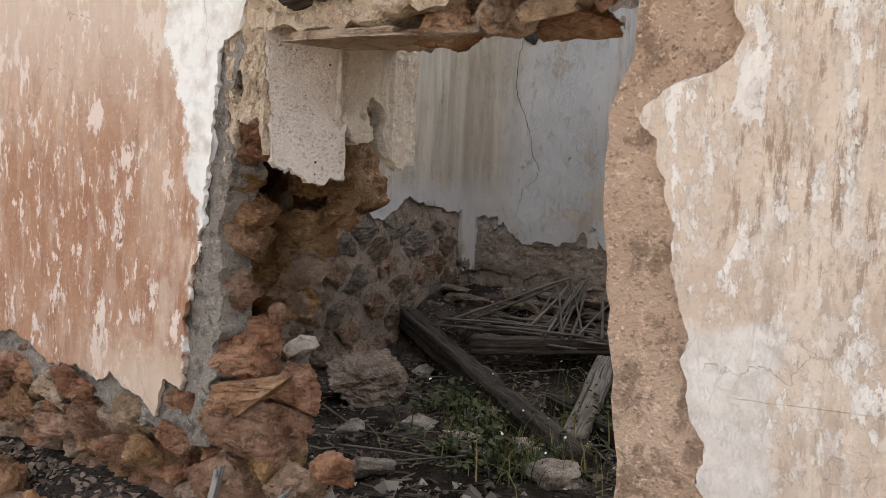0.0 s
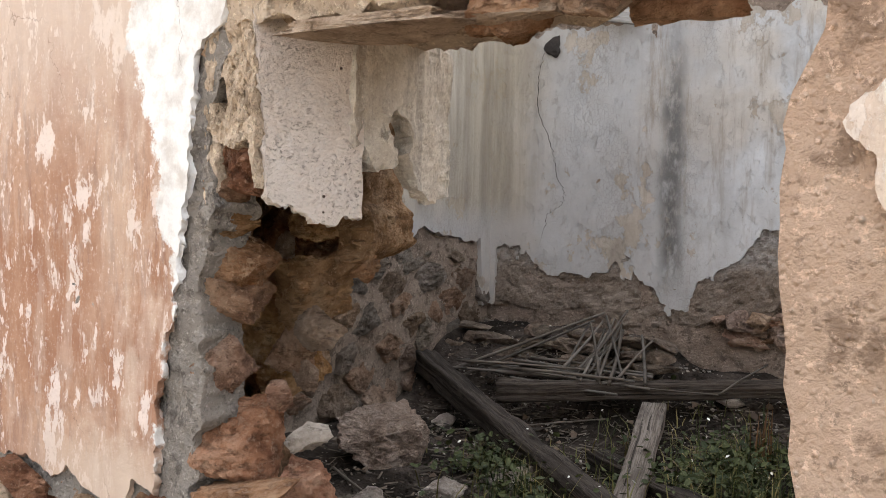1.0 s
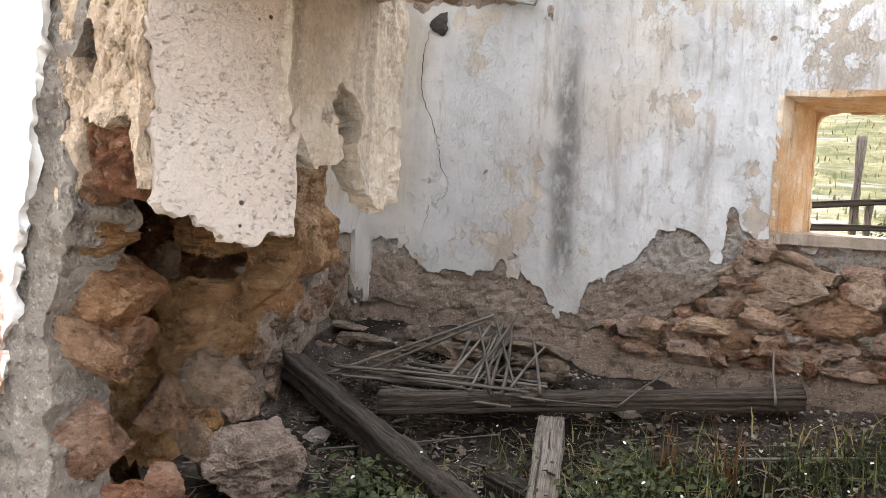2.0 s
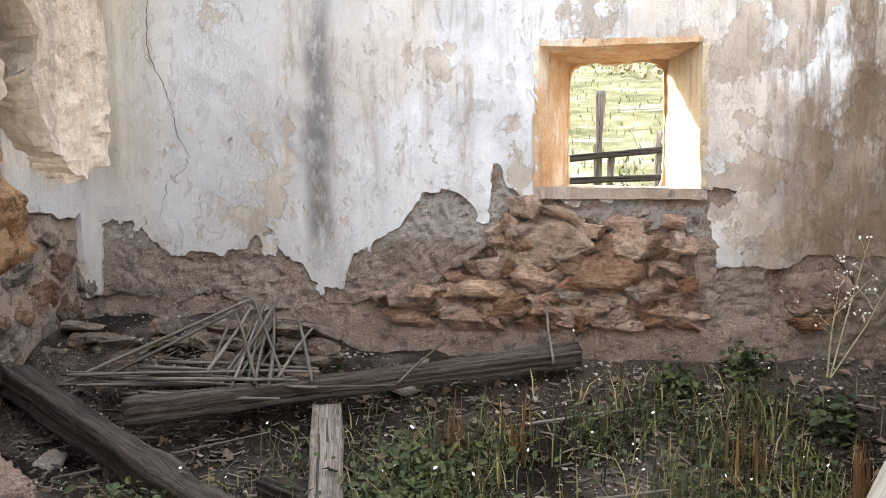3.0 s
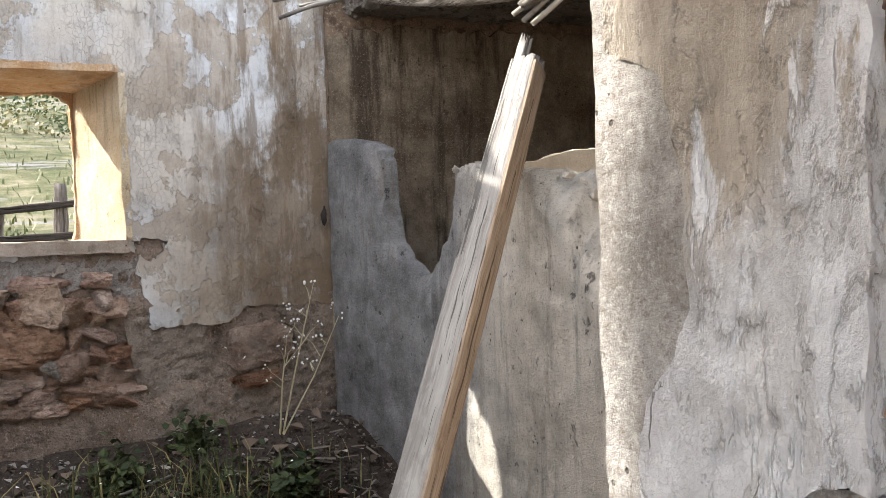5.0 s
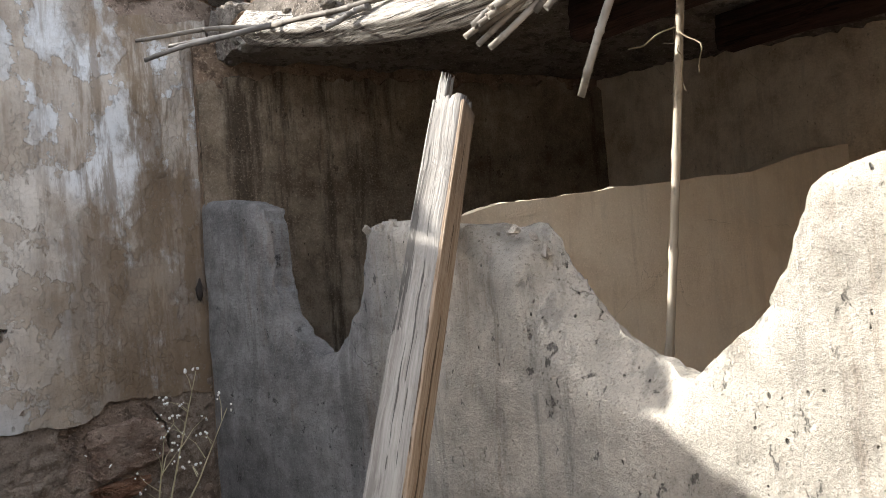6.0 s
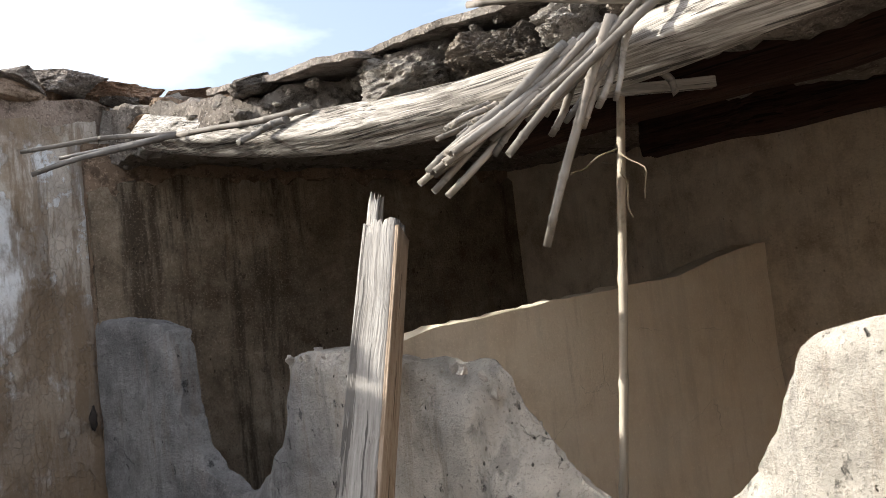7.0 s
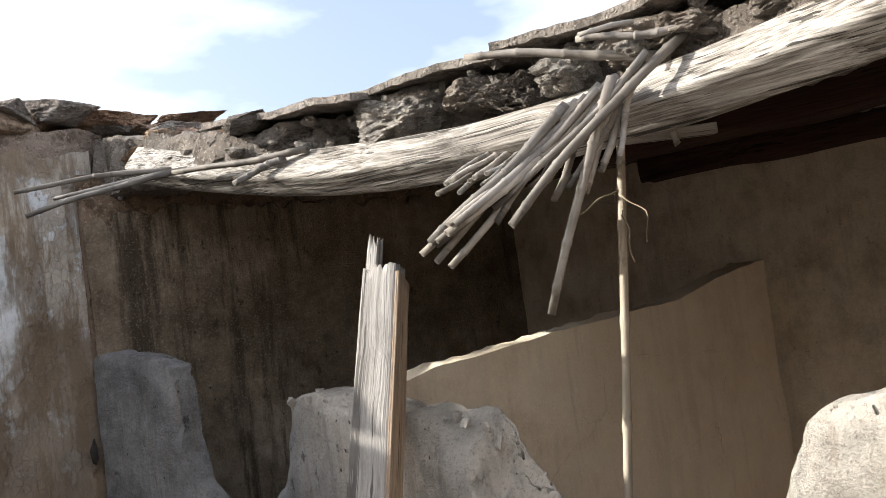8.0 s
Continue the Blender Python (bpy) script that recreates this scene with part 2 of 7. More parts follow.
# ---- set stones with angular faces ----
def facets(u, v, spacing, seed, tilt=0.5, step=0.02, groove=0.03, stretch=1.0):
    """Relief of a broken face: patches that each lie at their own slant, with grooves between them."""
    u, v = np.broadcast_arrays(np.asarray(u, float), np.asarray(v, float))
    shape = u.shape
    pu = u.ravel() + 0.25 * spacing * fbm2(u, v, 2.2 / spacing, 3, seed + 1).ravel()
    pv = (v.ravel() + 0.25 * spacing * fbm2(u, v, 2.2 / spacing, 3, seed + 2).ravel()) * stretch
    iu, iv = np.floor(pu / spacing).astype(np.int64), np.floor(pv / spacing).astype(np.int64)
    best = np.full(pu.shape, 1e9)
    second = best.copy()
    h = np.zeros(pu.shape)
    for di in (-1, 0, 1):
        for dj in (-1, 0, 1):
            ci, cj = iu + di, iv + dj
            z = np.zeros_like(ci)
            su = (ci + 0.5 + 0.45 * lattice(ci, cj, z, seed)) * spacing
            sv = (cj + 0.5 + 0.45 * lattice(ci, cj, z, seed + 1)) * spacing
            d = np.hypot(pu - su, pv - sv)
            plane = step * lattice(ci, cj, z, seed + 2) + tilt * (lattice(ci, cj, z, seed + 3) * (pu - su) + lattice(ci, cj, z, seed + 4) * (pv - sv))
            second = np.where(d < best, best, np.minimum(second, d))
            h = np.where(d < best, plane, h)
            best = np.minimum(best, d)
    return (h - groove * np.exp(-(second - best) / (0.12 * spacing))).reshape(shape)


def masonry(parent, place, normal, stones, keep, seed, step=0.012, gap=0.006, bulge=0.05, thick=0.1, stretch=1.2, grow=1.5, crags=1.0, sides=7, warp=0.022):
    """Stones (u, v, half width, half height, proud, material) set close in a wall; neighbours share straight joints."""
    spots = np.array([s[:2] for s in stones])
    r = random.Random(seed)
    for i, (u0, v0, ru, rv, off, material) in enumerate(stones):
        near = [j for j in range(len(stones)) if j != i and abs(spots[j, 0] - u0) < ru + 0.4 and abs(spots[j, 1] - v0) < rv + 0.35]
        cuts = []
        a0 = r.uniform(0, 6.28)
        for k in range(sides):
            a = a0 + 6.283 * (k + r.uniform(-0.3, 0.3)) / sides
            cuts.append((math.cos(a), math.sin(a), r.uniform(0.78, 1.05)))
        planes = [(0.0, 0.0, r.uniform(0.4, 0.6))]
        for k in range(6):
            a = a0 + 6.283 * (k + r.uniform(-0.4, 0.4)) / 6
            s = r.uniform(0.5, 1.5)
            planes.append((math.cos(a) * s, math.sin(a) * s, r.uniform(0.5, 1.0)))
        tilt = (r.gauss(0, 0.18), r.gauss(0, 0.22))

        def mask(u, v):
            wu = u + warp * fbm2(u, v, 9, 4, seed + 3)
            wv = v + 0.8 * warp * fbm2(u, v, 9, 4, seed + 5)
            a, b = (wu - u0) / ru, (wv - v0) / rv
            d = np.full(u.shape, 9.0)
            for ca, cb, c in cuts:
                d = np.minimum(d, (c * grow - ca * a - cb * b) * min(ru, rv))
            for j in near:
                du, dv = spots[j, 0] - u0, (spots[j, 1] - v0) * stretch
                l = math.hypot(du, dv)
                mid = l * ru / (ru + stones[j][2])
                d = np.minimum(d, mid - ((wu - u0) * du + (wv - v0) * stretch * dv) / l - gap)
            return np.minimum(d, keep(u, v))

        def height(u, v):
            a, b = (u - u0) / ru, (v - v0) / rv
            h = np.full(u.shape, 9.0)
            for pa, pb, c in planes:
                h = np.minimum(h, c - pa * a - pb * b)
            m = np.clip(mask(u, v), 0, 1)
            h = off + bulge * np.maximum(h, -0.6) + tilt[0] * (u - u0) + tilt[1] * (v - v0)
            h = h - 0.014 * np.exp(-m / 0.005)
            crag = np.abs(fbm2(u * 0.8, v * 1.6, 14, 4, seed + 7 * i))
            chips = facets(u, v, 0.5 * min(ru, rv) + 0.012, seed + 13 * i, 0.55, 0.010, 0.006) + facets(u, v, 0.022, seed + 17 * i, 0.4, 0.003, 0.002)
            return h + crags * (chips - 0.016 * crag + 0.004 * fbm2(u, v * 1.5, 50, 2, seed + i))

        data = sheet("stone", place, normal, mask, (u0 - ru * 1.15 * grow, u0 + ru * 1.15 * grow), (v0 - rv * 1.15 * grow, v0 + rv * 1.15 * grow), step, thick, None, material, shade=False, height=height)
        if len(data.polygons):
            part("stone", data, parent)


def seeded(region, spacing, seed, material, proud=0.015, flat=0.7):
    """A loose, uneven row pattern of stones (for masonry) over a stretch of wall."""
    r = random.Random(seed)
    out = []
    v = region[2]
    while v < region[3]:
        row = spacing * flat * r.uniform(0.75, 1.2)
        u = region[0] + r.uniform(0, spacing)
        while u < region[1]:
            w = spacing * r.uniform(0.65, 1.5)
            out.append((u + w / 2, v + row / 2 + r.uniform(-0.3, 0.3) * row, w * 0.62, row * r.uniform(0.55, 0.75), r.uniform(-1, 1) * proud, r.choice(material)))
            u += w
        v += row
    return out


# ---- materials ----
class Nodes:
    """A short way to write node materials; positions are in metres of the place."""

    def __init__(self, name, rough=0.9, spec=0.25):
        self.mat = bpy.data.materials.new(name)
        self.mat.use_nodes = True
        self.t = self.mat.node_tree
        self.b = self.t.nodes["Principled BSDF"]
        self.b.inputs["Roughness"].default_value = rough
        self.b.inputs["Specular IOR Level"].default_value = spec
        self.pos = self.t.nodes.new("ShaderNodeTexCoord").outputs["Object"]

    def put(self, socket, value):
        if isinstance(value, bpy.types.NodeSocket):
            self.t.links.new(value, socket)
        else:
            socket.default_value = value

    def world(self):
        return self.t.nodes.new("ShaderNodeNewGeometry").outputs["Position"]

    def random(self):
        return self.t.nodes.new("ShaderNodeObjectInfo").outputs["Random"]

    def island(self):
        return self.t.nodes.new("ShaderNodeNewGeometry").outputs["Random Per Island"]

    def scaled(self, s, vec=None, shift=(0, 0, 0)):
        n = self.t.nodes.new("ShaderNodeMapping")
        n.inputs["Scale"].default_value = s
        n.inputs["Location"].default_value = shift
        self.put(n.inputs["Vector"], vec or self.pos)
        return n.outputs[0]

    def noise(self, scale, detail=4, rough=0.55, vec=None, distort=0.0):
        n = self.t.nodes.new("ShaderNodeTexNoise")
        n.inputs["Scale"].default_value = scale
        n.inputs["Detail"].default_value = detail
        n.inputs["Roughness"].default_value = rough
        n.inputs["Distortion"].default_value = distort
        self.put(n.inputs["Vector"], vec or self.pos)
        return n.outputs["Fac"]

    def cells(self, scale, vec=None, feature="F1", out="Distance", rand=1.0):
        n = self.t.nodes.new("ShaderNodeTexVoronoi")
        n.feature = feature
        n.inputs["Scale"].default_value = scale
        n.inputs["Randomness"].default_value = rand
        self.put(n.inputs["Vector"], vec or self.pos)
        return n.outputs[out]

    def math(self, op, a, b=0.0, c=0.0):
        n = self.t.nodes.new("ShaderNodeMath")
        n.operation = op
        self.put(n.inputs[0], a)
        self.put(n.inputs[1], b)
        self.put(n.inputs[2], c)
        return n.outputs[0]

    def step(self, v, lo, hi, a=0.0, b=1.0):
        n = self.t.nodes.new("ShaderNodeMapRange")
        n.interpolation_type = "SMOOTHSTEP"
        self.put(n.inputs[0], v)
        for k, x in zip((1, 2, 3, 4), (lo, hi, a, b)):
            self.put(n.inputs[k], x)
        return n.outputs[0]

    def axis(self, k, vec=None):
        n = self.t.nodes.new("ShaderNodeSeparateXYZ")
        self.put(n.inputs[0], vec or self.pos)
        return n.outputs[k]

    def ramp(self, v, *stops):
        n = self.t.nodes.new("ShaderNodeValToRGB")
        r = n.color_ramp
        while len(r.elements) < len(stops):
            r.elements.new(0.5)
        for el, (at, col) in zip(r.elements, stops):
            el.position = at
            el.color = (*col, 1)
        self.put(n.inputs[0], v)
        return n.outputs[0]

    def mix(self, f, a, b, kind="MIX"):
        n = self.t.nodes.new("ShaderNodeMix")
        n.data_type = "RGBA"
        n.blend_type = kind
        self.put(n.inputs[0], f)
        for k, x in ((6, a), (7, b)):
            self.put(n.inputs[k], (*x, 1) if isinstance(x, tuple) and len(x) == 3 else x)
        return n.outputs[2]

    def hsv(self, col, h=0.5, s=1.0, v=1.0):
        n = self.t.nodes.new("ShaderNodeHueSaturation")
        self.put(n.inputs["Hue"], h)
        self.put(n.inputs["Saturation"], s)
        self.put(n.inputs["Value"], v)
        self.put(n.inputs["Color"], col)
        return n.outputs[0]

    def done(self, color, height=None, strength=0.5, distance=0.01, rough=None):
        self.put(self.b.inputs["Base Color"], color)
        if rough is not None:
            self.put(self.b.inputs["Roughness"], rough)
        if height is not None:
            n = self.t.nodes.new("ShaderNodeBump")
            n.inputs["Strength"].default_value = strength
            n.inputs["Distance"].default_value = distance
            self.put(n.inputs["Height"], height)
            self.put(self.b.inputs["Normal"], n.outputs[0])
        return self.mat


def add(n, *terms):
    out = terms[0]
    for x in terms[1:]:
        out = n.math("ADD", out, x)
    return out


def limewash_material():
    """Inner plaster: grey-white limewash with runs of dirt, brown damp stains, flakes and fine crazing."""
    n = Nodes("limewash", 0.92, 0.2)
    x, z = n.axis(0), n.axis(2)
    big = n.noise(1.1, 6, 0.62)
    mid = n.noise(4.5, 6, 0.68, n.scaled((1, 1, 0.75)))
    fine = n.noise(38, 5, 0.65)
    run = n.noise(1.0, 6, 0.66, n.scaled((8, 8, 0.5)))
    run2 = n.noise(1.0, 6, 0.7, n.scaled((17, 17, 3.2), shift=(3, 1, 2)))
    col = n.ramp(add(n, n.math("MULTIPLY", big, 0.6), n.math("MULTIPLY", mid, 0.4)), (0.36, (0.43, 0.43, 0.43)), (0.5, (0.64, 0.65, 0.66)), (0.62, (0.80, 0.81, 0.82)))
    warm = n.noise(1.2, 4, 0.6, n.scaled((1, 1, 0.8), shift=(7.1, 2, 4)))
    col = n.mix(n.step(warm, 0.5, 0.66, 0, 0.55), col, (0.62, 0.52, 0.40))
    # greyer towards the left end, along an uneven edge
    left_grey = n.step(n.math("ADD", x, n.math("MULTIPLY", n.noise(1.3, 5, 0.62, n.scaled((1, 1, 0.5), shift=(1, 1, 6))), 1.6)), -1.0, 0.3, 0.68, 0)
    col = n.mix(left_grey, col, (0.40, 0.385, 0.375))
    # flakes down to the tan undercoat
    flake = n.noise(3.4, 9, 0.66, n.scaled((1, 1, 0.8), shift=(2, 5, 9)))
    right = n.step(x, -0.6, 1.0, 0.0, 0.07)
    fm = n.step(n.math("ADD", flake, right), 0.575, 0.592)
    under = n.ramp(mid, (0.35, (0.36, 0.30, 0.24)), (0.65, (0.55, 0.48, 0.40)))
    col = n.mix(n.math("MULTIPLY", fm, 0.85), col, under)
    # dirty runs
    zone = n.math("MULTIPLY", n.step(x, -2.3, -1.7), n.step(z, 0.8, 1.9, 0.25, 1))
    streak = n.math("MULTIPLY", n.step(run, 0.46, 0.62), n.step(run2, 0.42, 0.62))
    col = n.mix(n.math("MULTIPLY", streak, n.math("MULTIPLY", zone, 0.6)), col, (0.27, 0.215, 0.165))
    grime = n.math("MULTIPLY", n.step(run2, 0.5, 0.62), n.step(mid, 0.45, 0.6))
    col = n.mix(n.math("MULTIPLY", grime, 0.16), col, (0.36, 0.31, 0.26))
    # one long dark run
    wob = n.math("MULTIPLY", n.math("SUBTRACT", n.noise(2.5, 4), 0.5), 0.12)
    d = n.math("ABSOLUTE", n.math("ADD", n.math("ADD", x, 1.64), wob))
    dark = n.math("MULTIPLY", n.step(d, 0.02, 0.12, 1, 0), n.math("MULTIPLY", n.step(z, 0.75, 1.1), n.step(z, 2.0, 2.5, 1, 0.4)))
    dark = n.math("MULTIPLY", dark, n.step(n.noise(11, 6, 0.7, n.scaled((1, 1, 0.5))), 0.34, 0.56, 0.25, 0.95))
    col = n.mix(dark, col, (0.16, 0.155, 0.15))
    # damp brown towards the stalls and in the far corner
    damp = n.noise(2.6, 7, 0.66, n.scaled((1, 1, 0.6), shift=(2, 8, 1)))
    d1 = n.math("MULTIPLY", n.step(x, 0.4, 1.1), n.step(damp, 0.43, 0.54))
    col = n.mix(n.math("MULTIPLY", d1, 0.9), col, n.ramp(mid, (0.4, (0.17, 0.125, 0.085)), (0.6, (0.28, 0.215, 0.15))))
    d3 = n.math("MULTIPLY", n.step(x, 0.5, 1.1), n.step(n.math("MULTIPLY", run, run2), 0.22, 0.3))
    col = n.mix(n.math("MULTIPLY", d3, 0.7), col, (0.2, 0.145, 0.095))
    d2 = n.math("MULTIPLY", n.step(n.math("ADD", x, n.math("MULTIPLY", damp, 0.5)), -2.75, -2.1, 1, 0), n.step(z, 1.15, 1.45))
    col = n.mix(n.math("MULTIPLY", d2, 0.7), col, n.ramp(run, (0.4, (0.30, 0.24, 0.16)), (0.6, (0.50, 0.43, 0.32))))
    spot = n.cells(24)
    col = n.mix(n.math("MULTIPLY", n.step(spot, 0.03, 0.08, 1, 0), n.step(n.noise(6, 2), 0.5, 0.6)), col, (0.13, 0.11, 0.09))
    craze = n.cells(46, n.mix(0.04, n.scaled((1, 1, 0.65)), n.noise(9, 4, 0.6)), "DISTANCE_TO_EDGE")
    where = n.step(n.noise(1.5, 4, 0.6, n.scaled((1.4, 1, 0.45), shift=(4, 4, 4))), 0.47, 0.58)
    crz = n.math("MULTIPLY", n.step(craze, 0.0, 0.06, 1, 0), where)
    col = n.mix(n.math("MULTIPLY", crz, 0.28), col, (0.2, 0.17, 0.14))
    grit = n.noise(80, 6, 0.75)
    col = n.mix(n.step(grit, 0.55, 0.68, 0, 0.35), col, (0.34, 0.31, 0.28))
    tiny = n.step(n.noise(13, 9, 0.74, n.scaled((1, 1, 0.6), shift=(6, 1, 8))), 0.56, 0.60)
    col = n.mix(n.math("MULTIPLY", tiny, 0.3), col, (0.40, 0.36, 0.32))
    h = add(n, n.math("MULTIPLY", fine, 0.3), n.math("MULTIPLY", grit, 0.35), n.math("MULTIPLY", tiny, -0.25), n.math("MULTIPLY", mid, 1.2), n.math("MULTIPLY", crz, -0.2), n.math("MULTIPLY", fm, -0.35))
    return n.done(col, h, 0.8, 0.012)


def stall_plaster_material(name, a, b, c, runs=0.6, pale_part=None, grain=1.0):
    """Plain old plaster, with damp, dark and brown runs, small chips and hairline cracks."""
    n = Nodes(name, 0.93, 0.2)
    big = n.noise(1.8, 6, 0.64)
    mid = n.noise(8, 7, 0.68)
    run = n.noise(1.0, 7, 0.7, n.scaled((7, 7, 0.8)))
    run2 = n.noise(1.0, 6, 0.7, n.scaled((19, 19, 1.8), shift=(2, 2, 2)))
    tone = add(n, n.math("MULTIPLY", big, 0.45), n.math("MULTIPLY", mid, 0.35), n.math("MULTIPLY", run, 0.2))
    col = n.ramp(tone, (0.40, a), (0.5, b), (0.60, c))
    # sunlit near end and shaded far end of the stall front, put into the colour
    if pale_part:
        lime = n.ramp(tone, (0.40, tuple(v * 0.6 for v in pale_part)), (0.54, pale_part))
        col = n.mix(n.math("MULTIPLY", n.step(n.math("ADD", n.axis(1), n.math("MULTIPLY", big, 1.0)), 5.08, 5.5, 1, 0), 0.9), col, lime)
    col = n.mix(n.math("MULTIPLY", n.step(run, 0.5, 0.64), runs), col, tuple(v * 0.55 for v in a))
    rust = n.math("MULTIPLY", n.step(run2, 0.52, 0.62), n.step(n.noise(2.2, 4, 0.6, n.scaled((1, 1, 0.5), shift=(5, 5, 5))), 0.46, 0.58))
    col = n.mix(n.math("MULTIPLY", rust, 0.6 * runs), col, (0.2, 0.135, 0.085))
    chip = n.noise(17, 8, 0.72, n.scaled((1, 1, 0.7)))
    pm = n.math("MULTIPLY", n.step(chip, 0.61, 0.64), n.step(n.noise(3, 3), 0.42, 0.58, 0, grain))
    col = n.mix(n.math("MULTIPLY", pm, 0.7), col, tuple(v * 0.5 for v in a))
    warp = n.mix(0.12, n.pos, n.noise(6, 5, 0.6))
    line = n.cells(2.6, warp, "DISTANCE_TO_EDGE")
    lm = n.math("MULTIPLY", n.step(line, 0.0, 0.004, 1, 0), n.step(n.noise(2.2, 3), 0.56, 0.62))
    col = n.mix(n.math("MULTIPLY", lm, 0.4), col, tuple(v * 0.4 for v in a))
    speck = n.noise(110, 5, 0.75)
    col = n.mix(n.step(speck, 0.54, 0.64, 0, 0.4 * grain), col, tuple(v * 0.5 for v in a))
    col = n.mix(n.step(speck, 0.46, 0.36, 0, 0.3), col, tuple(min(1, v * 1.2) for v in c))
    dots = n.cells(34, n.mix(0.02, n.scaled((1, 1, 0.7)), n.noise(30, 2)))
    dot = n.math("MULTIPLY", n.step(dots, 0.08, 0.15, 1, 0), n.step(n.noise(7, 5, 0.65), 0.52, 0.58, 0, grain))
    col = n.mix(n.math("MULTIPLY", dot, 0.8), col, tuple(v * 0.18 for v in a))
    h = add(n, n.math("MULTIPLY", speck, 0.5), n.math("MULTIPLY", mid, 1.2), n.math("MULTIPLY", dot, -0.9), n.math("MULTIPLY", pm, -0.6), n.math("MULTIPLY", lm, -0.6))
    return n.done(col, h, 0.4 + 0.6 * grain, 0.014)


def outer_plaster_material(name, paint, pale, white, dirt):
    """Outer plaster with worn ochre-red paint, runs of dirt and spots of bare white lime."""
    n = Nodes(name, 0.9, 0.2)
    big = n.noise(1.5, 6, 0.64)
    mid = n.noise(7, 7, 0.68, n.scaled((1.3, 1.3, 0.8)))
    run = n.noise(1.0, 7, 0.68, n.scaled((6.5, 6.5, 1.2)))
    run2 = n.noise(1.0, 7, 0.74, n.scaled((34, 34, 6.0), shift=(5, 2, 8)))
    col = n.ramp(add(n, n.math("MULTIPLY", big, 0.6), n.math("MULTIPLY", mid, 0.4)), (0.38, paint), (0.6, pale))
    col = n.mix(n.step(run, 0.46, 0.66, 0, 0.7), col, pale)
    col = n.mix(n.math("MULTIPLY", n.step(run2, 0.5, 0.6), n.step(big, 0.42, 0.56, 0.15, 0.9)), col, dirt)
    flake = n.noise(12, 9, 0.74, n.scaled((1.7, 1.7, 0.7), shift=(1, 6, 3)))
    fleck = n.noise(5.5, 10, 0.7, n.scaled((1.6, 1.6, 0.75), shift=(4, 2, 7)))
    fm = n.math("MULTIPLY", n.step(flake, 0.57, 0.59), n.step(run, 0.38, 0.5))
    fm = n.math("MAXIMUM", fm, n.step(fleck, 0.57, 0.585))
    col = n.mix(n.math("MULTIPLY", fm, 0.9), col, white)
    grain = n.noise(70, 6, 0.75)
    col = n.mix(n.step(grain, 0.53, 0.66, 0, 0.45), col, dirt)
    col = n.mix(n.step(grain, 0.45, 0.36, 0, 0.3), col, white)
    h = add(n, n.math("MULTIPLY", grain, 0.55), n.math("MULTIPLY", mid, 1.2), n.math("MULTIPLY", fm, 0.4))
    return n, col, h


def left_outer_material():
    n, col, h = outer_plaster_material("red_paint_plaster", (0.31, 0.148, 0.088), (0.45, 0.265, 0.172), (0.78, 0.66, 0.60), (0.30, 0.165, 0.115))
    x, z = n.axis(0), n.axis(2)
    wob = n.math("MULTIPLY", n.math("SUBTRACT", n.noise(8, 9, 0.74), 0.5), 0.25)
    # paint washed off towards the lower corner and the eaves
    low = n.math("MULTIPLY", n.step(n.math("ADD", z, n.math("MULTIPLY", wob, 1.6)), 0.78, 1.0, 1, 0), n.step(x, -2.1, -1.6))
    col = n.mix(n.math("MULTIPLY", low, 0.75), col, (0.62, 0.49, 0.39))
    high = n.step(n.math("ADD", z, n.math("MULTIPLY", wob, 2.0)), 1.45, 2.1, 0, 0.65)
    col = n.mix(high, col, (0.68, 0.58, 0.50))
    near = n.math("MULTIPLY", n.step(x, -1.75, -1.25), n.step(n.noise(3.5, 7, 0.68, n.scaled((1.6, 1, 0.6))), 0.40, 0.6))
    col = n.mix(n.math("MULTIPLY", near, 0.6), col, (0.66, 0.54, 0.44))
    wipe = n.step(n.noise(1.0, 7, 0.7, n.scaled((14, 14, 3.2), shift=(1, 9, 4))), 0.5, 0.6)
    col = n.mix(n.math("MULTIPLY", wipe, 0.22), col, (0.70, 0.60, 0.52))
    edge = n.math("ADD", x, wob)
    rise = n.math("MAXIMUM", n.math("MULTIPLY", n.math("SUBTRACT", z, 1.38), 0.26), n.math("MULTIPLY", n.math("SUBTRACT", z, 1.2), -0.14))
    band = n.step(n.math("ADD", edge, rise), -1.245, -1.225)
    band = n.math("MULTIPLY", band, n.step(z, 0.72, 0.95, 0.2, 1))
    col = n.mix(band, col, n.ramp(n.noise(14, 6, 0.7), (0.35, (0.62, 0.58, 0.54)), (0.55, (0.82, 0.81, 0.79))))
    line = n.cells(3.2, n.mix(0.15, n.pos, n.noise(6, 5, 0.6)), "DISTANCE_TO_EDGE")
    lm = n.math("MULTIPLY", n.step(line, 0.0, 0.006, 1, 0), n.step(n.noise(2.2, 3), 0.5, 0.56))
    col = n.mix(n.math("MULTIPLY", lm, 0.6), col, (0.2, 0.13, 0.1))
    return n.done(col, h, 0.5, 0.01)


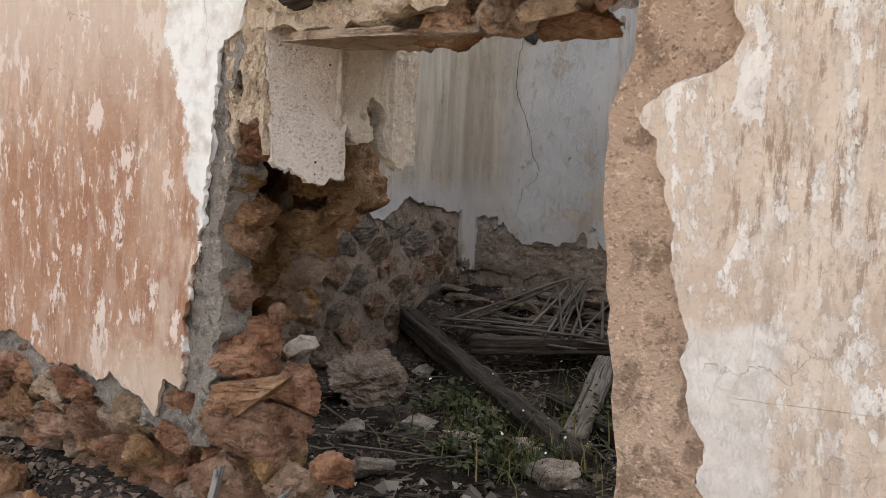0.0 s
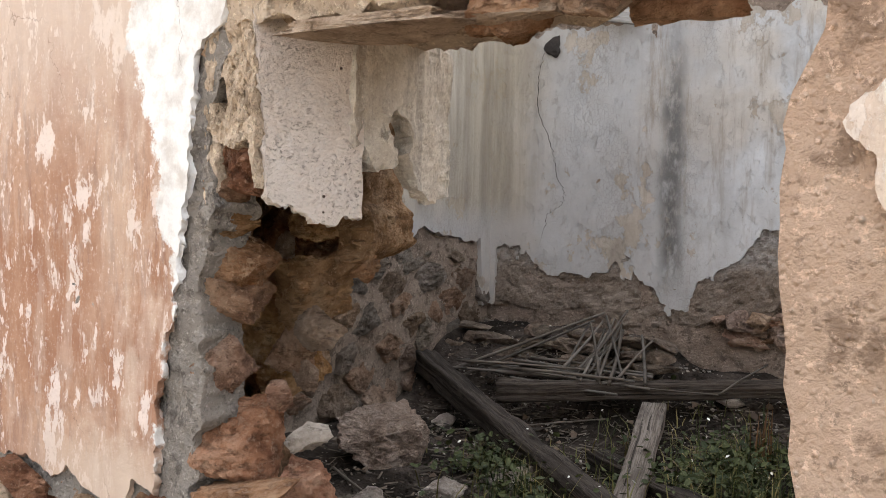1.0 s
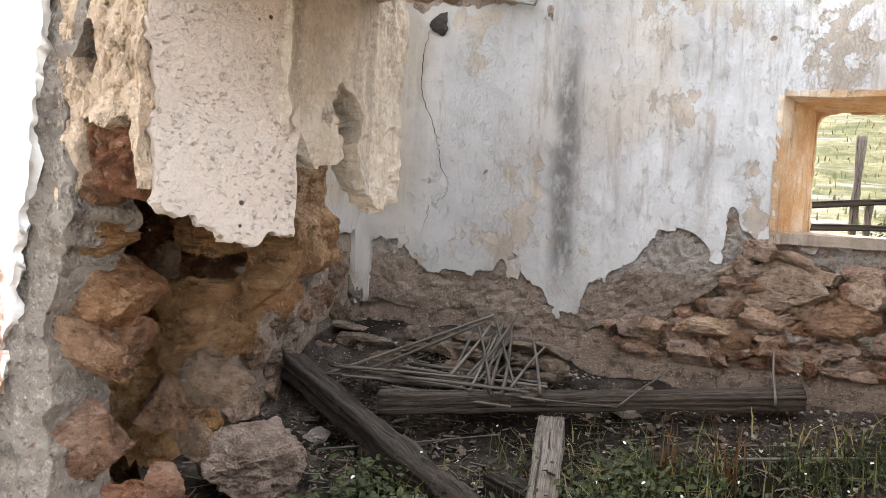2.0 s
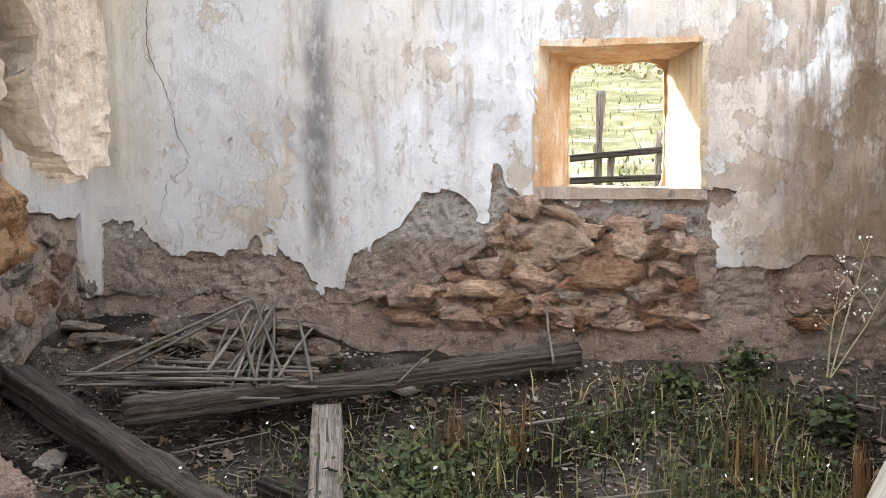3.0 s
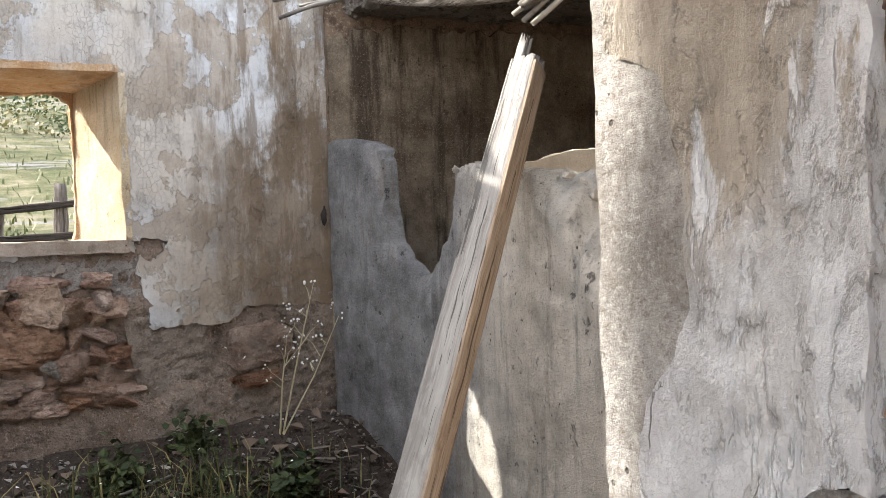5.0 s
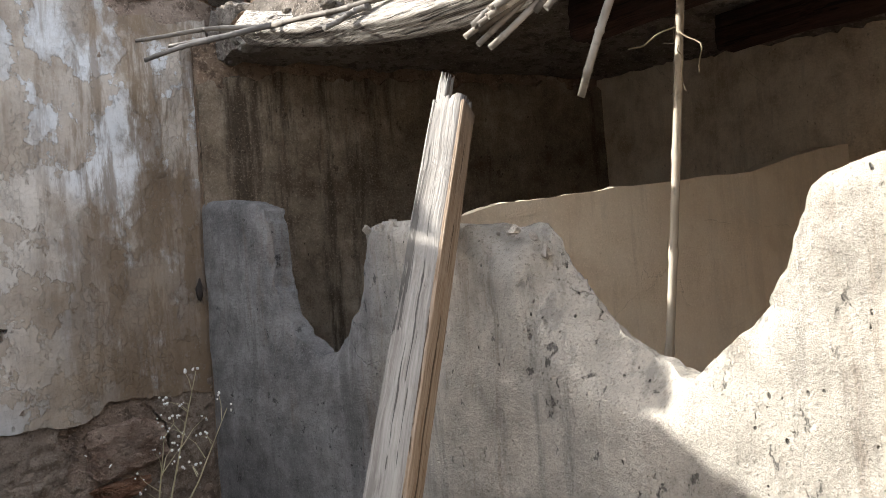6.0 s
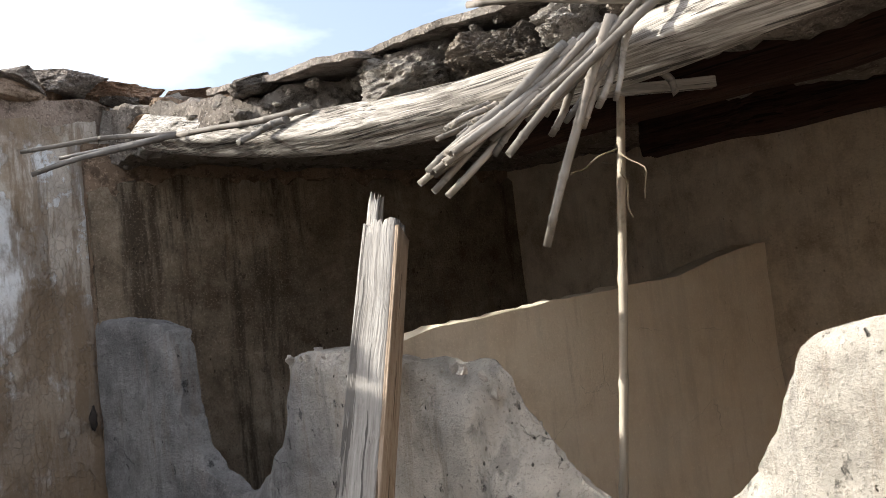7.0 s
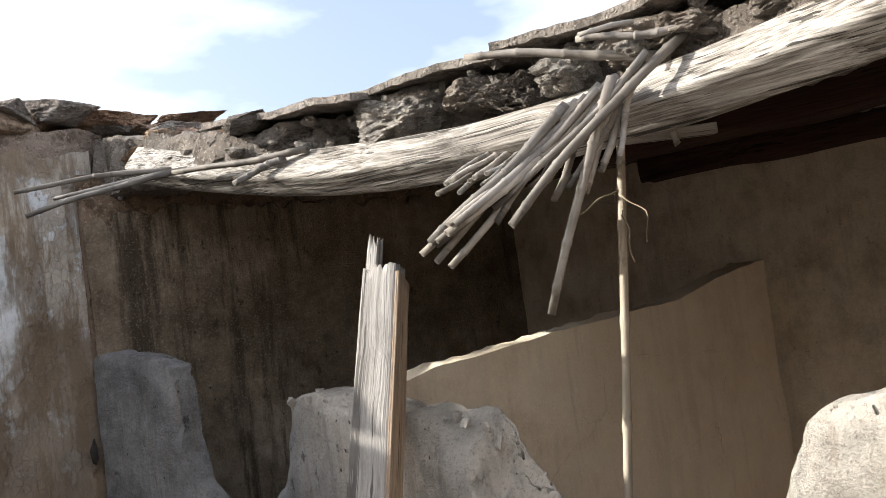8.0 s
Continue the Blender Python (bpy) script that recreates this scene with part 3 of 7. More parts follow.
def right_outer_material():
    n, col, h = outer_plaster_material("cream_paint_plaster", (0.56, 0.43, 0.34), (0.74, 0.63, 0.53), (0.84, 0.79, 0.74), (0.34, 0.235, 0.17))
    x, z = n.axis(0), n.axis(2)
    blot = n.math("MULTIPLY", n.math("MULTIPLY", n.step(n.noise(10, 9, 0.76, n.scaled((2.2, 2.2, 0.6), shift=(3, 3, 1))), 0.48, 0.58), n.step(n.noise(2.4, 4, 0.6, n.scaled((1, 1, 0.8), shift=(7, 3, 2))), 0.42, 0.56)), n.step(x, 0.5, 0.7))
    col = n.mix(n.math("MULTIPLY", blot, 0.65), col, (0.40, 0.295, 0.225))
    flake = n.step(n.noise(16, 9, 0.76, n.scaled((1.4, 1.4, 0.8), shift=(8, 1, 2))), 0.53, 0.56)
    col = n.mix(n.math("MULTIPLY", flake, 0.4), col, (0.82, 0.77, 0.72))
    wob = n.math("MULTIPLY", n.math("SUBTRACT", n.noise(6, 6, 0.68), 0.5), 0.2)
    pale_part = n.math("MULTIPLY", n.step(n.math("ADD", x, wob), 0.64, 0.67, 1, 0), n.step(n.math("ADD", z, wob), 1.22, 1.26, 1, 0))
    col = n.mix(n.math("MULTIPLY", pale_part, 0.85), col, n.ramp(n.noise(18, 5, 0.7), (0.35, (0.62, 0.57, 0.53)), (0.6, (0.78, 0.74, 0.70))))
    line = n.cells(4.5, n.mix(0.2, n.scaled((0.5, 0.5, 1.5)), n.noise(5, 5, 0.6)), "DISTANCE_TO_EDGE")
    lm = n.math("MULTIPLY", n.step(line, 0.0, 0.005, 1, 0), n.step(n.noise(2.6, 4), 0.52, 0.6))
    col = n.mix(n.math("MULTIPLY", lm, 0.3), col, (0.24, 0.17, 0.13))
    h = add(n, h, n.math("MULTIPLY", lm, -0.5), n.math("MULTIPLY", flake, 0.25))
    return n.done(col, h, 0.6, 0.01)


def jamb_lime_material():
    """Thick grey-white lime: soft upright folds, brown-beige stains from above, a few cracks and curled flakes."""
    n = Nodes("grey_lime", 0.93, 0.2)
    z = n.axis(2)
    fold = n.noise(11, 7, 0.6, n.scaled((1, 1, 0.22)), 0.4)
    lump = n.noise(6, 8, 0.62, n.scaled((1, 1, 0.55), shift=(4, 1, 2)), 0.5)
    fine = n.noise(110, 6, 0.75)
    col = n.ramp(fold, (0.36, (0.46, 0.455, 0.46)), (0.5, (0.59, 0.59, 0.6)), (0.62, (0.74, 0.745, 0.76)))
    stain = n.noise(8, 8, 0.66, n.scaled((1.2, 1.2, 0.3), shift=(2, 7, 1)))
    sm = n.math("MULTIPLY", n.step(stain, 0.465, 0.495), n.step(n.math("ADD", z, n.math("MULTIPLY", lump, 0.5)), 1.5, 1.62))
    col = n.mix(n.math("MULTIPLY", sm, 0.9), col, n.ramp(fold, (0.36, (0.25, 0.205, 0.155)), (0.62, (0.44, 0.38, 0.305))))
    low = n.math("MULTIPLY", n.step(n.noise(9, 7, 0.68, n.scaled((1, 1, 0.4), shift=(9, 3, 5))), 0.55, 0.6), 0.35)
    col = n.mix(low, col, (0.36, 0.33, 0.3))
    ridge = n.step(n.noise(26, 7, 0.7, n.scaled((1, 1, 0.22), shift=(3, 8, 8))), 0.58, 0.62)
    col = n.mix(n.math("MULTIPLY", ridge, 0.7), col, (0.8, 0.8, 0.81))
    flake = n.noise(7, 9, 0.6, n.scaled((1, 1, 0.6), shift=(6, 6, 1)), 0.3)
    lip = n.math("MULTIPLY", n.step(flake, 0.545, 0.556), n.step(flake, 0.556, 0.562, 1, 0))
    col = n.mix(n.math("MULTIPLY", lip, 0.5), col, (0.22, 0.2, 0.18))
    line = n.cells(9, n.mix(0.12, n.scaled((1.2, 1.2, 0.4)), n.noise(9, 5, 0.6)), "DISTANCE_TO_EDGE")
    lm = n.math("MULTIPLY", n.step(line, 0.0, 0.011, 1, 0), n.step(n.noise(6, 3), 0.54, 0.58))
    col = n.mix(n.math("MULTIPLY", lm, 0.7), col, (0.14, 0.12, 0.105))
    chips = n.step(n.noise(38, 6, 0.7, n.scaled((1, 1, 0.55), shift=(1, 2, 3))), 0.6, 0.63)
    col = n.mix(n.math("MULTIPLY", chips, 0.35), col, (0.32, 0.29, 0.26))
    col = n.mix(n.step(fine, 0.55, 0.66, 0, 0.3), col, (0.3, 0.28, 0.26))
    h = add(n, n.math("MULTIPLY", fold, 1.6), n.math("MULTIPLY", lump, 2.0), n.math("MULTIPLY", fine, 0.25), n.math("MULTIPLY", n.step(flake, 0.53, 0.58), 0.35), n.math("MULTIPLY", lm, -0.5), n.math("MULTIPLY", ridge, 0.3), n.math("MULTIPLY", chips, -0.35))
    return n.done(col, h, 0.9, 0.012)


def mortar_material(name, a, b, grit=0.5, relief=0.022):
    """Bare lime and earth mortar with grit."""
    n = Nodes(name, 0.97, 0.15)
    big = n.noise(2.6, 5, 0.65)
    col = n.ramp(big, (0.3, a), (0.7, b))
    g = n.cells(70)
    pale = n.step(n.cells(45, out="Color"), 0.75, 0.9)
    col = n.mix(n.math("MULTIPLY", n.step(g, 0.1, 0.35, 1, 0), n.math("MULTIPLY", pale, grit)), col, (0.62, 0.56, 0.48))
    mid = n.noise(13, 8, 0.7)
    col = n.mix(n.step(mid, 0.5, 0.6, 0, 0.7), col, tuple(v * 0.5 for v in a))
    pits = n.step(n.noise(32, 6, 0.75, n.scaled((1, 1, 1), shift=(5, 3, 1))), 0.57, 0.64)
    col = n.mix(n.math("MULTIPLY", pits, 0.55), col, tuple(v * 0.35 for v in a))
    col = n.mix(n.step(n.noise(55, 6, 0.75), 0.54, 0.63, 0, 0.6), col, tuple(min(1, v * 1.45) for v in b))
    h = add(n, n.math("MULTIPLY", n.noise(60, 5, 0.7), 0.6), n.math("MULTIPLY", mid, 1.5), n.math("MULTIPLY", n.step(g, 0.0, 0.4, 1, 0), 0.3))
    return n.done(col, h, 1.0, relief)


def pebble_plaster_material():
    n = Nodes("pitted_plaster", 0.95, 0.15)
    col = n.ramp(n.noise(3, 5, 0.6), (0.36, (0.74, 0.63, 0.55)), (0.62, (0.86, 0.77, 0.70)))
    grit = n.noise(75, 6, 0.75)
    where = n.step(n.noise(14, 3, 0.6), 0.42, 0.6)
    pit = n.math("MULTIPLY", n.step(n.noise(90, 4, 0.7, n.scaled((1, 1, 1.5))), 0.57, 0.63), where)
    hole = n.math("MULTIPLY", n.step(n.cells(26), 0.07, 0.12, 1, 0), n.step(n.noise(9, 2), 0.52, 0.58))
    col = n.mix(n.math("MULTIPLY", pit, 0.55), col, (0.34, 0.27, 0.22))
    col = n.mix(hole, col, (0.14, 0.10, 0.08))
    col = n.mix(n.step(n.noise(60, 4, 0.7, n.scaled((1, 1, 1), shift=(4, 4, 4))), 0.56, 0.7, 0, 0.5), col, (0.74, 0.69, 0.64))
    h = add(n, n.math("MULTIPLY", grit, 0.9), n.math("MULTIPLY", pit, -1.0), n.math("MULTIPLY", hole, -1.5))
    return n.done(col, h, 1.0, 0.014)


def stone_material(name, *cols):
    """Broken limestone, each stone with its own tone."""
    n = Nodes(name, 0.92, 0.15)
    w = n.world()
    r = n.random()
    mid = n.noise(9, 8, 0.7, w)
    col = n.ramp(mid, (0.36, cols[0]), (0.5, cols[1]), (0.64, cols[2]))
    col = n.hsv(col, n.step(n.math("FRACT", n.math("MULTIPLY", r, 3.3)), 0, 1, 0.492, 0.505), n.step(r, 0, 1, 0.9, 1.12), n.step(n.math("FRACT", n.math("MULTIPLY", r, 7.7)), 0, 1, 0.78, 1.18))
    strata = n.noise(20, 6, 0.7, n.scaled((0.5, 0.5, 2.2), w))
    col = n.mix(n.step(strata, 0.54, 0.66, 0, 0.6), col, tuple(v * 0.45 for v in cols[0]))
    fine = n.noise(60, 6, 0.72, w)
    col = n.mix(n.step(fine, 0.54, 0.68, 0, 0.4), col, tuple(min(1, v * 1.3) for v in cols[2]))
    pits = n.step(n.noise(38, 6, 0.78, n.scaled((1, 1, 1.3), w, (3, 7, 5))), 0.565, 0.63)
    col = n.mix(n.math("MULTIPLY", pits, 0.4), col, tuple(v * 0.4 for v in cols[0]))
    crust = n.step(n.noise(26, 7, 0.75, n.scaled((1, 1, 1), w, (9, 2, 4))), 0.55, 0.62)
    col = n.mix(n.math("MULTIPLY", crust, 0.5), col, tuple(min(1, v * 1.2) for v in cols[2]))
    h = add(n, n.math("MULTIPLY", fine, 0.8), n.math("MULTIPLY", mid, 1.6), n.math("MULTIPLY", strata, -0.5), n.math("MULTIPLY", pits, -0.7), n.math("MULTIPLY", crust, 0.4))
    return n.done(col, h, 1.0, 0.032)


def wood_material(name, dark, mid, light):
    """Weathered timber: fine grain along its own z axis, long checks, knots, stains and bleached patches."""
    n = Nodes(name, 0.85, 0.2)
    warp = n.mix(0.03, n.pos, n.noise(3.5, 3, 0.5))
    grain = n.noise(190, 5, 0.65, n.scaled((1.0, 1.0, 0.03), warp))
    wide = n.noise(30, 5, 0.65, n.scaled((1.0, 1.0, 0.05), warp))
    tone = n.noise(4, 6, 0.65)
    col = n.ramp(add(n, n.math("MULTIPLY", grain, 0.55), n.math("MULTIPLY", wide, 0.45)), (0.40, dark), (0.48, mid), (0.58, light))
    col = n.mix(n.step(tone, 0.42, 0.62, 0, 0.45), col, mid)
    check = n.noise(75, 3, 0.5, n.scaled((1, 1, 0.012), warp))
    cm = n.step(check, 0.62, 0.635)
    col = n.mix(n.math("MULTIPLY", cm, 0.8), col, tuple(v * 0.25 for v in dark))
    knot = n.cells(7, n.scaled((1, 1, 0.35)))
    km = n.step(knot, 0.05, 0.1, 1, 0)
    col = n.mix(n.math("MULTIPLY", km, 0.7), col, tuple(v * 0.5 for v in dark))
    stain = n.step(n.noise(9, 7, 0.7, n.scaled((1, 1, 0.5), shift=(3, 3, 3))), 0.53, 0.63)
    col = n.mix(n.math("MULTIPLY", stain, 0.45), col, tuple(v * 0.8 for v in dark))
    h = add(n, n.math("MULTIPLY", grain, 0.8), n.math("MULTIPLY", wide, 0.7), n.math("MULTIPLY", cm, -1.4), n.math("MULTIPLY", km, -0.5))
    return n.done(col, h, 0.9, 0.006)


def cane_material(name, a, b):
    n = Nodes(name, 0.6, 0.3)
    r = n.random()
    col = n.ramp(n.noise(30, 4, 0.6, n.scaled((1, 1, 0.1))), (0.3, a), (0.7, b))
    col = n.hsv(col, 0.5, n.step(r, 0, 1, 0.7, 1.1), n.step(n.math("FRACT", n.math("MULTIPLY", r, 5.3)), 0, 1, 0.6, 1.15))
    col = n.mix(n.step(n.noise(9, 4, 0.65), 0.55, 0.7, 0, 0.6), col, tuple(v * 0.4 for v in a))
    return n.done(col, n.noise(60, 3, 0.5, n.scaled((1, 1, 0.08))), 0.4, 0.003)


def soil_material():
    """The ground: dark soil and crumbled mortar indoors, dry grass on the hill behind."""
    n = Nodes("soil", 0.98, 0.1)
    w = n.pos
    y = n.axis(1)
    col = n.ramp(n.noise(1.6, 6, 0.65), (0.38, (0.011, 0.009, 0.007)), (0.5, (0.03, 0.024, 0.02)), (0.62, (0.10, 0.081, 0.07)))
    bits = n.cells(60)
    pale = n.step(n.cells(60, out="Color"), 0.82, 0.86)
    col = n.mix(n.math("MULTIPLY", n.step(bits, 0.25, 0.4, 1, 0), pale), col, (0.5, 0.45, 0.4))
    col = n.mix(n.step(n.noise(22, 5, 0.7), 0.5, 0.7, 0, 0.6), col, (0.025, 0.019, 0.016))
    red = n.math("MULTIPLY", n.step(y, 5.0, 5.7), n.step(n.axis(0), -1.2, -0.4))
    col = n.mix(n.math("MULTIPLY", red, 0.65), col, (0.075, 0.056, 0.046))
    hill = n.ramp(n.noise(0.9, 8, 0.75), (0.38, (0.06, 0.07, 0.03)), (0.5, (0.145, 0.14, 0.075)), (0.6, (0.25, 0.22, 0.15)))
    hill = n.mix(n.step(n.noise(1.4, 6, 0.7), 0.5, 0.62, 0, 0.6), hill, (0.08, 0.095, 0.04))
    hill = n.mix(n.step(n.noise(0.7, 5, 0.7, n.scaled((0.5, 2, 1))), 0.55, 0.62), hill, (0.22, 0.21, 0.2))
    # unseen floor of the near stall, made pale to bounce light onto the partition
    col = n.mix(n.step(y, 6.6, 7.2), n.mix(n.math("MULTIPLY", n.step(n.axis(0), 1.55, 1.65, 0, 0.85), n.math("MULTIPLY", n.step(y, 4.4, 4.6, 1, 0), n.step(y, 2.1, 2.3))), col, (0.42, 0.36, 0.28)), hill)
    # unseen ground out front, added pale to throw light up at the outer walls
    bounce_ground = n.ramp(n.noise(0.8, 6, 0.65), (0.36, (0.36, 0.29, 0.21)), (0.62, (0.48, 0.40, 0.30)))
    col = n.mix(n.step(y, 0.3, 1.3, 1, 0), col, bounce_ground)
    h = add(n, n.math("MULTIPLY", n.noise(16, 6, 0.7), 1.0), n.math("MULTIPLY", n.step(bits, 0, 0.5, 1, 0), 0.5), n.math("MULTIPLY", n.noise(70, 3), 0.4))
    return n.done(col, h, 0.9, 0.03)


def leaf_material(name, a, b):
    n = Nodes(name, 0.65, 0.3)
    col = n.mix(n.island(), a, b)
    n.b.inputs["Subsurface Weight"].default_value = 0.0
    return n.done(col)


def plain_material(name, a, b, scale=12, rough=0.9):
    n = Nodes(name, rough, 0.2)
    v = n.noise(scale, 4, 0.6)
    return n.done(n.ramp(v, (0.3, a), (0.7, b)), v, 0.5, 0.005)


LIMEWASH = limewash_material()
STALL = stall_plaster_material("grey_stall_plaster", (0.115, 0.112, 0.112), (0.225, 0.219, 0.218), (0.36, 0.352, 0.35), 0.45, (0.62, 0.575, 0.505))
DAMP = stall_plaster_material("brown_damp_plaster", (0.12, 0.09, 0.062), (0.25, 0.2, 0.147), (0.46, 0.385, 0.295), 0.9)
BEIGE = stall_plaster_material("beige_plaster", (0.66, 0.56, 0.435), (0.77, 0.675, 0.545), (0.82, 0.74, 0.615), 0.2, None, 0.15)
END_PLASTER = stall_plaster_material("stained_beige_plaster", (0.4, 0.315, 0.22), (0.66, 0.56, 0.43), (0.78, 0.69, 0.555), 0.3, None, 0.5)
RED_OUT = left_outer_material()
CREAM_OUT = right_outer_material()
MORTAR = mortar_material("earth_mortar", (0.22, 0.155, 0.11), (0.38, 0.285, 0.21))
RED_MORTAR = mortar_material("red_earth_mortar", (0.235, 0.175, 0.138), (0.37, 0.295, 0.24))


def coat_material():
    """Gritty grey-brown mortar, with a thin grey residue of lime left on its upper parts."""
    n = Nodes("gritty_coat", 0.97, 0.15)
    mid = n.noise(12, 8, 0.72)
    grit = n.noise(120, 5, 0.78)
    col = n.ramp(n.noise(2.6, 6, 0.65), (0.34, (0.221, 0.172, 0.135)), (0.66, (0.353, 0.291, 0.242)))
    film = n.step(n.math("ADD", n.axis(2), n.math("MULTIPLY", n.noise(5, 8, 0.7), 0.5)), 1.16, 1.34)
    col = n.mix(n.math("MULTIPLY", film, n.step(mid, 0.36, 0.52, 0.15, 0.85)), col, (0.435, 0.410, 0.389))
    col = n.mix(n.step(mid, 0.5, 0.6, 0, 0.6), col, (0.123, 0.089, 0.066))
    col = n.mix(n.step(grit, 0.54, 0.63, 0, 0.55), col, (0.098, 0.074, 0.057))
    col = n.mix(n.step(grit, 0.46, 0.37, 0, 0.45), col, (0.476, 0.426, 0.377))
    stones = n.math("MULTIPLY", n.step(n.cells(22), 0.12, 0.2, 1, 0), n.step(n.noise(8, 3), 0.55, 0.6))
    col = n.mix(n.math("MULTIPLY", stones, 0.7), col, (0.451, 0.410, 0.369))
    return n.done(col, add(n, n.math("MULTIPLY", grit, 0.6), n.math("MULTIPLY", mid, 1.5), n.math("MULTIPLY", stones, 0.5)), 1.0, 0.018)


COAT = coat_material()
GREY_MORTAR = mortar_material("grey_mortar", (0.235, 0.18, 0.14), (0.375, 0.305, 0.25))
GRAVELLY = mortar_material("gravelly_mortar", (0.27, 0.235, 0.205), (0.44, 0.395, 0.35), 0.9, 0.03)
SAND = mortar_material("sandy_render", (0.50, 0.335, 0.235), (0.64, 0.475, 0.36), 0.45)
RUST_EARTH = mortar_material("rust_earth", (0.12, 0.065, 0.035), (0.25, 0.15, 0.085), 0.2)
PITTED = pebble_plaster_material()
STONE = stone_material("limestone", (0.20, 0.13, 0.085), (0.34, 0.235, 0.165), (0.46, 0.345, 0.26))
RUST_STONE = stone_material("rust_limestone", (0.22, 0.115, 0.07), (0.43, 0.245, 0.155), (0.58, 0.385, 0.27))
PALE_STONE = stone_material("pale_limestone", (0.29, 0.245, 0.21), (0.46, 0.40, 0.35), (0.62, 0.56, 0.505))
EARTH_STONE = stone_material("earthy_stone", (0.23, 0.122, 0.062), (0.43, 0.255, 0.142), (0.60, 0.41, 0.265))
TAN_STONE = stone_material("tan_limestone", (0.31, 0.205, 0.135), (0.50, 0.355, 0.25), (0.64, 0.49, 0.37))
HEAD_EARTH = mortar_material("tan_earth", (0.56, 0.42, 0.30), (0.74, 0.60, 0.46), 0.3)
OLD_WOOD = wood_material("grey_wood", (0.0595, 0.0493, 0.0408), (0.136, 0.116, 0.1), (0.238, 0.212, 0.189))
DARK_WOOD = wood_material("dark_wood", (0.0155, 0.0124, 0.0105), (0.0403, 0.0329, 0.0279), (0.0806, 0.0682, 0.0589))
PALE_WOOD = wood_material("pale_wood", (0.22, 0.203, 0.186), (0.31, 0.291, 0.27), (0.395, 0.376, 0.352))
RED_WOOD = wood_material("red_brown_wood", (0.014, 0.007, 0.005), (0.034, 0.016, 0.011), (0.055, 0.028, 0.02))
ORANGE_WOOD = wood_material("tan_wood", (0.215, 0.15, 0.1), (0.31, 0.235, 0.17), (0.4, 0.32, 0.25))
BEAM_WOOD = wood_material("bleached_wood", (0.075, 0.064, 0.054), (0.27, 0.247, 0.218), (0.57, 0.54, 0.5))
BROWN_WOOD = wood_material("brown_wood", (0.02, 0.015, 0.012), (0.053, 0.042, 0.034), (0.105, 0.087, 0.073))
CANE = cane_material("dry_cane", (0.15, 0.128, 0.106), (0.46, 0.42, 0.375))
BAMBOO = cane_material("pale_bamboo", (0.27, 0.23, 0.18), (0.56, 0.5, 0.42))
FALLEN_CANE = cane_material("fallen_cane", (0.07, 0.058, 0.047), (0.21, 0.182, 0.155))
SOIL = soil_material()
WEED = leaf_material("weed_green", (0.02, 0.032, 0.012), (0.075, 0.09, 0.032))
FLOWER = leaf_material("white_flower", (0.7, 0.7, 0.66), (0.8, 0.8, 0.78))
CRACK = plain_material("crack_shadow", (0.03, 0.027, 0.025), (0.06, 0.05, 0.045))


# ---- the ground ----
# the outer wall and all that lies at its foot is laid out at one scale of its own
OUTER = 0.885
OUTER_SHIFT = (0.06, -0.02, 0.0)
FRONT = Matrix.Translation(OUTER_SHIFT) @ Matrix.Scale(OUTER, 4)


def outer_xy(x, y):
    return OUTER * x + OUTER_SHIFT[0], OUTER * y + OUTER_SHIFT[1]


def ground_z(x, y):
    x, y = np.asarray(x, float), np.asarray(y, float)
    inside = 0.04 + 0.30 * smooth(4.7, 5.9, y)
    inside = inside + 0.17 * smooth(5.0, 5.45, y) * (1 - smooth(-1.75, -1.35, x))
    inside = inside + 0.14 * np.exp(-(((x + 0.75) / 0.5) ** 2 + ((y - 2.1) / 0.45) ** 2))
    inside = inside + 0.10 * np.exp(-(((x - 1.1) / 0.35) ** 2 + ((y - 5.75) / 0.3) ** 2))
    front = 0.04 + 0.30 * np.exp(-(((y - 1.73) / 0.4) ** 2)) * (1 - smooth(-1.27, -0.74, x))
    behind = 0.85 + 0.02 * (y - 6.5) + 0.2 * np.maximum(0, np.minimum(y, 85) - 11.5)
    z = np.where(y < 1.95, front, inside)
    k = smooth(6.3, 6.6, y)
    z = z * (1 - k) + behind * k
    return z


def spread(lo, hi, step, reach):
    mid = np.arange(lo, hi + step / 2, step)
    out = step * 1.25 ** np.arange(1, 60)
    out = np.cumsum(out)
    out = out[out < reach]
    return np.concatenate([(lo - out)[::-1], mid, hi + out])


gx, gy = spread(-3.6, 2.2, 0.035, 420), spread(0.6, 6.4, 0.035, 420)
GX, GY = np.meshgrid(gx, gy, indexing="ij")
flat = np.stack([GX.ravel(), GY.ravel(), np.zeros(GX.size)], 1)
near = 1 - smooth(6.4, 9, GY.ravel())
gz = ground_z(GX.ravel(), GY.ravel())
gz = gz + near * (fbm(flat, 2.2, 3, 5) * 0.025 + fbm(flat, 11, 3, 8) * 0.012) + (1 - near) * (fbm(flat, 0.35, 3, 3) * 0.05 + fbm(flat, 0.05, 3, 4) * 0.5 * smooth(14, 40, GY.ravel()))
flat[:, 2] = gz
ni, nj = GX.shape
idx = np.arange(ni * nj).reshape(ni, nj)
quads = np.stack([idx[:-1, :-1], idx[1:, :-1], idx[1:, 1:], idx[:-1, 1:]], -1).reshape(-1, 4)
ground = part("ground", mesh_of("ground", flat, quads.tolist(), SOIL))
tagged(ground, "dark trodden soil strewn with mortar crumbs, dry hillside beyond", "ground", kind="structure")


# ---- rubble pieces shared by the walls ----
def stone_set(name, material, count, seed, subdivisions=3, cuts=13, rough=0.05):
    return [stone_data(name, seed + k, material, cuts, subdivisions, rough) for k in range(count)]


BROWN_SET = stone_set("stone", STONE, 9, 100)
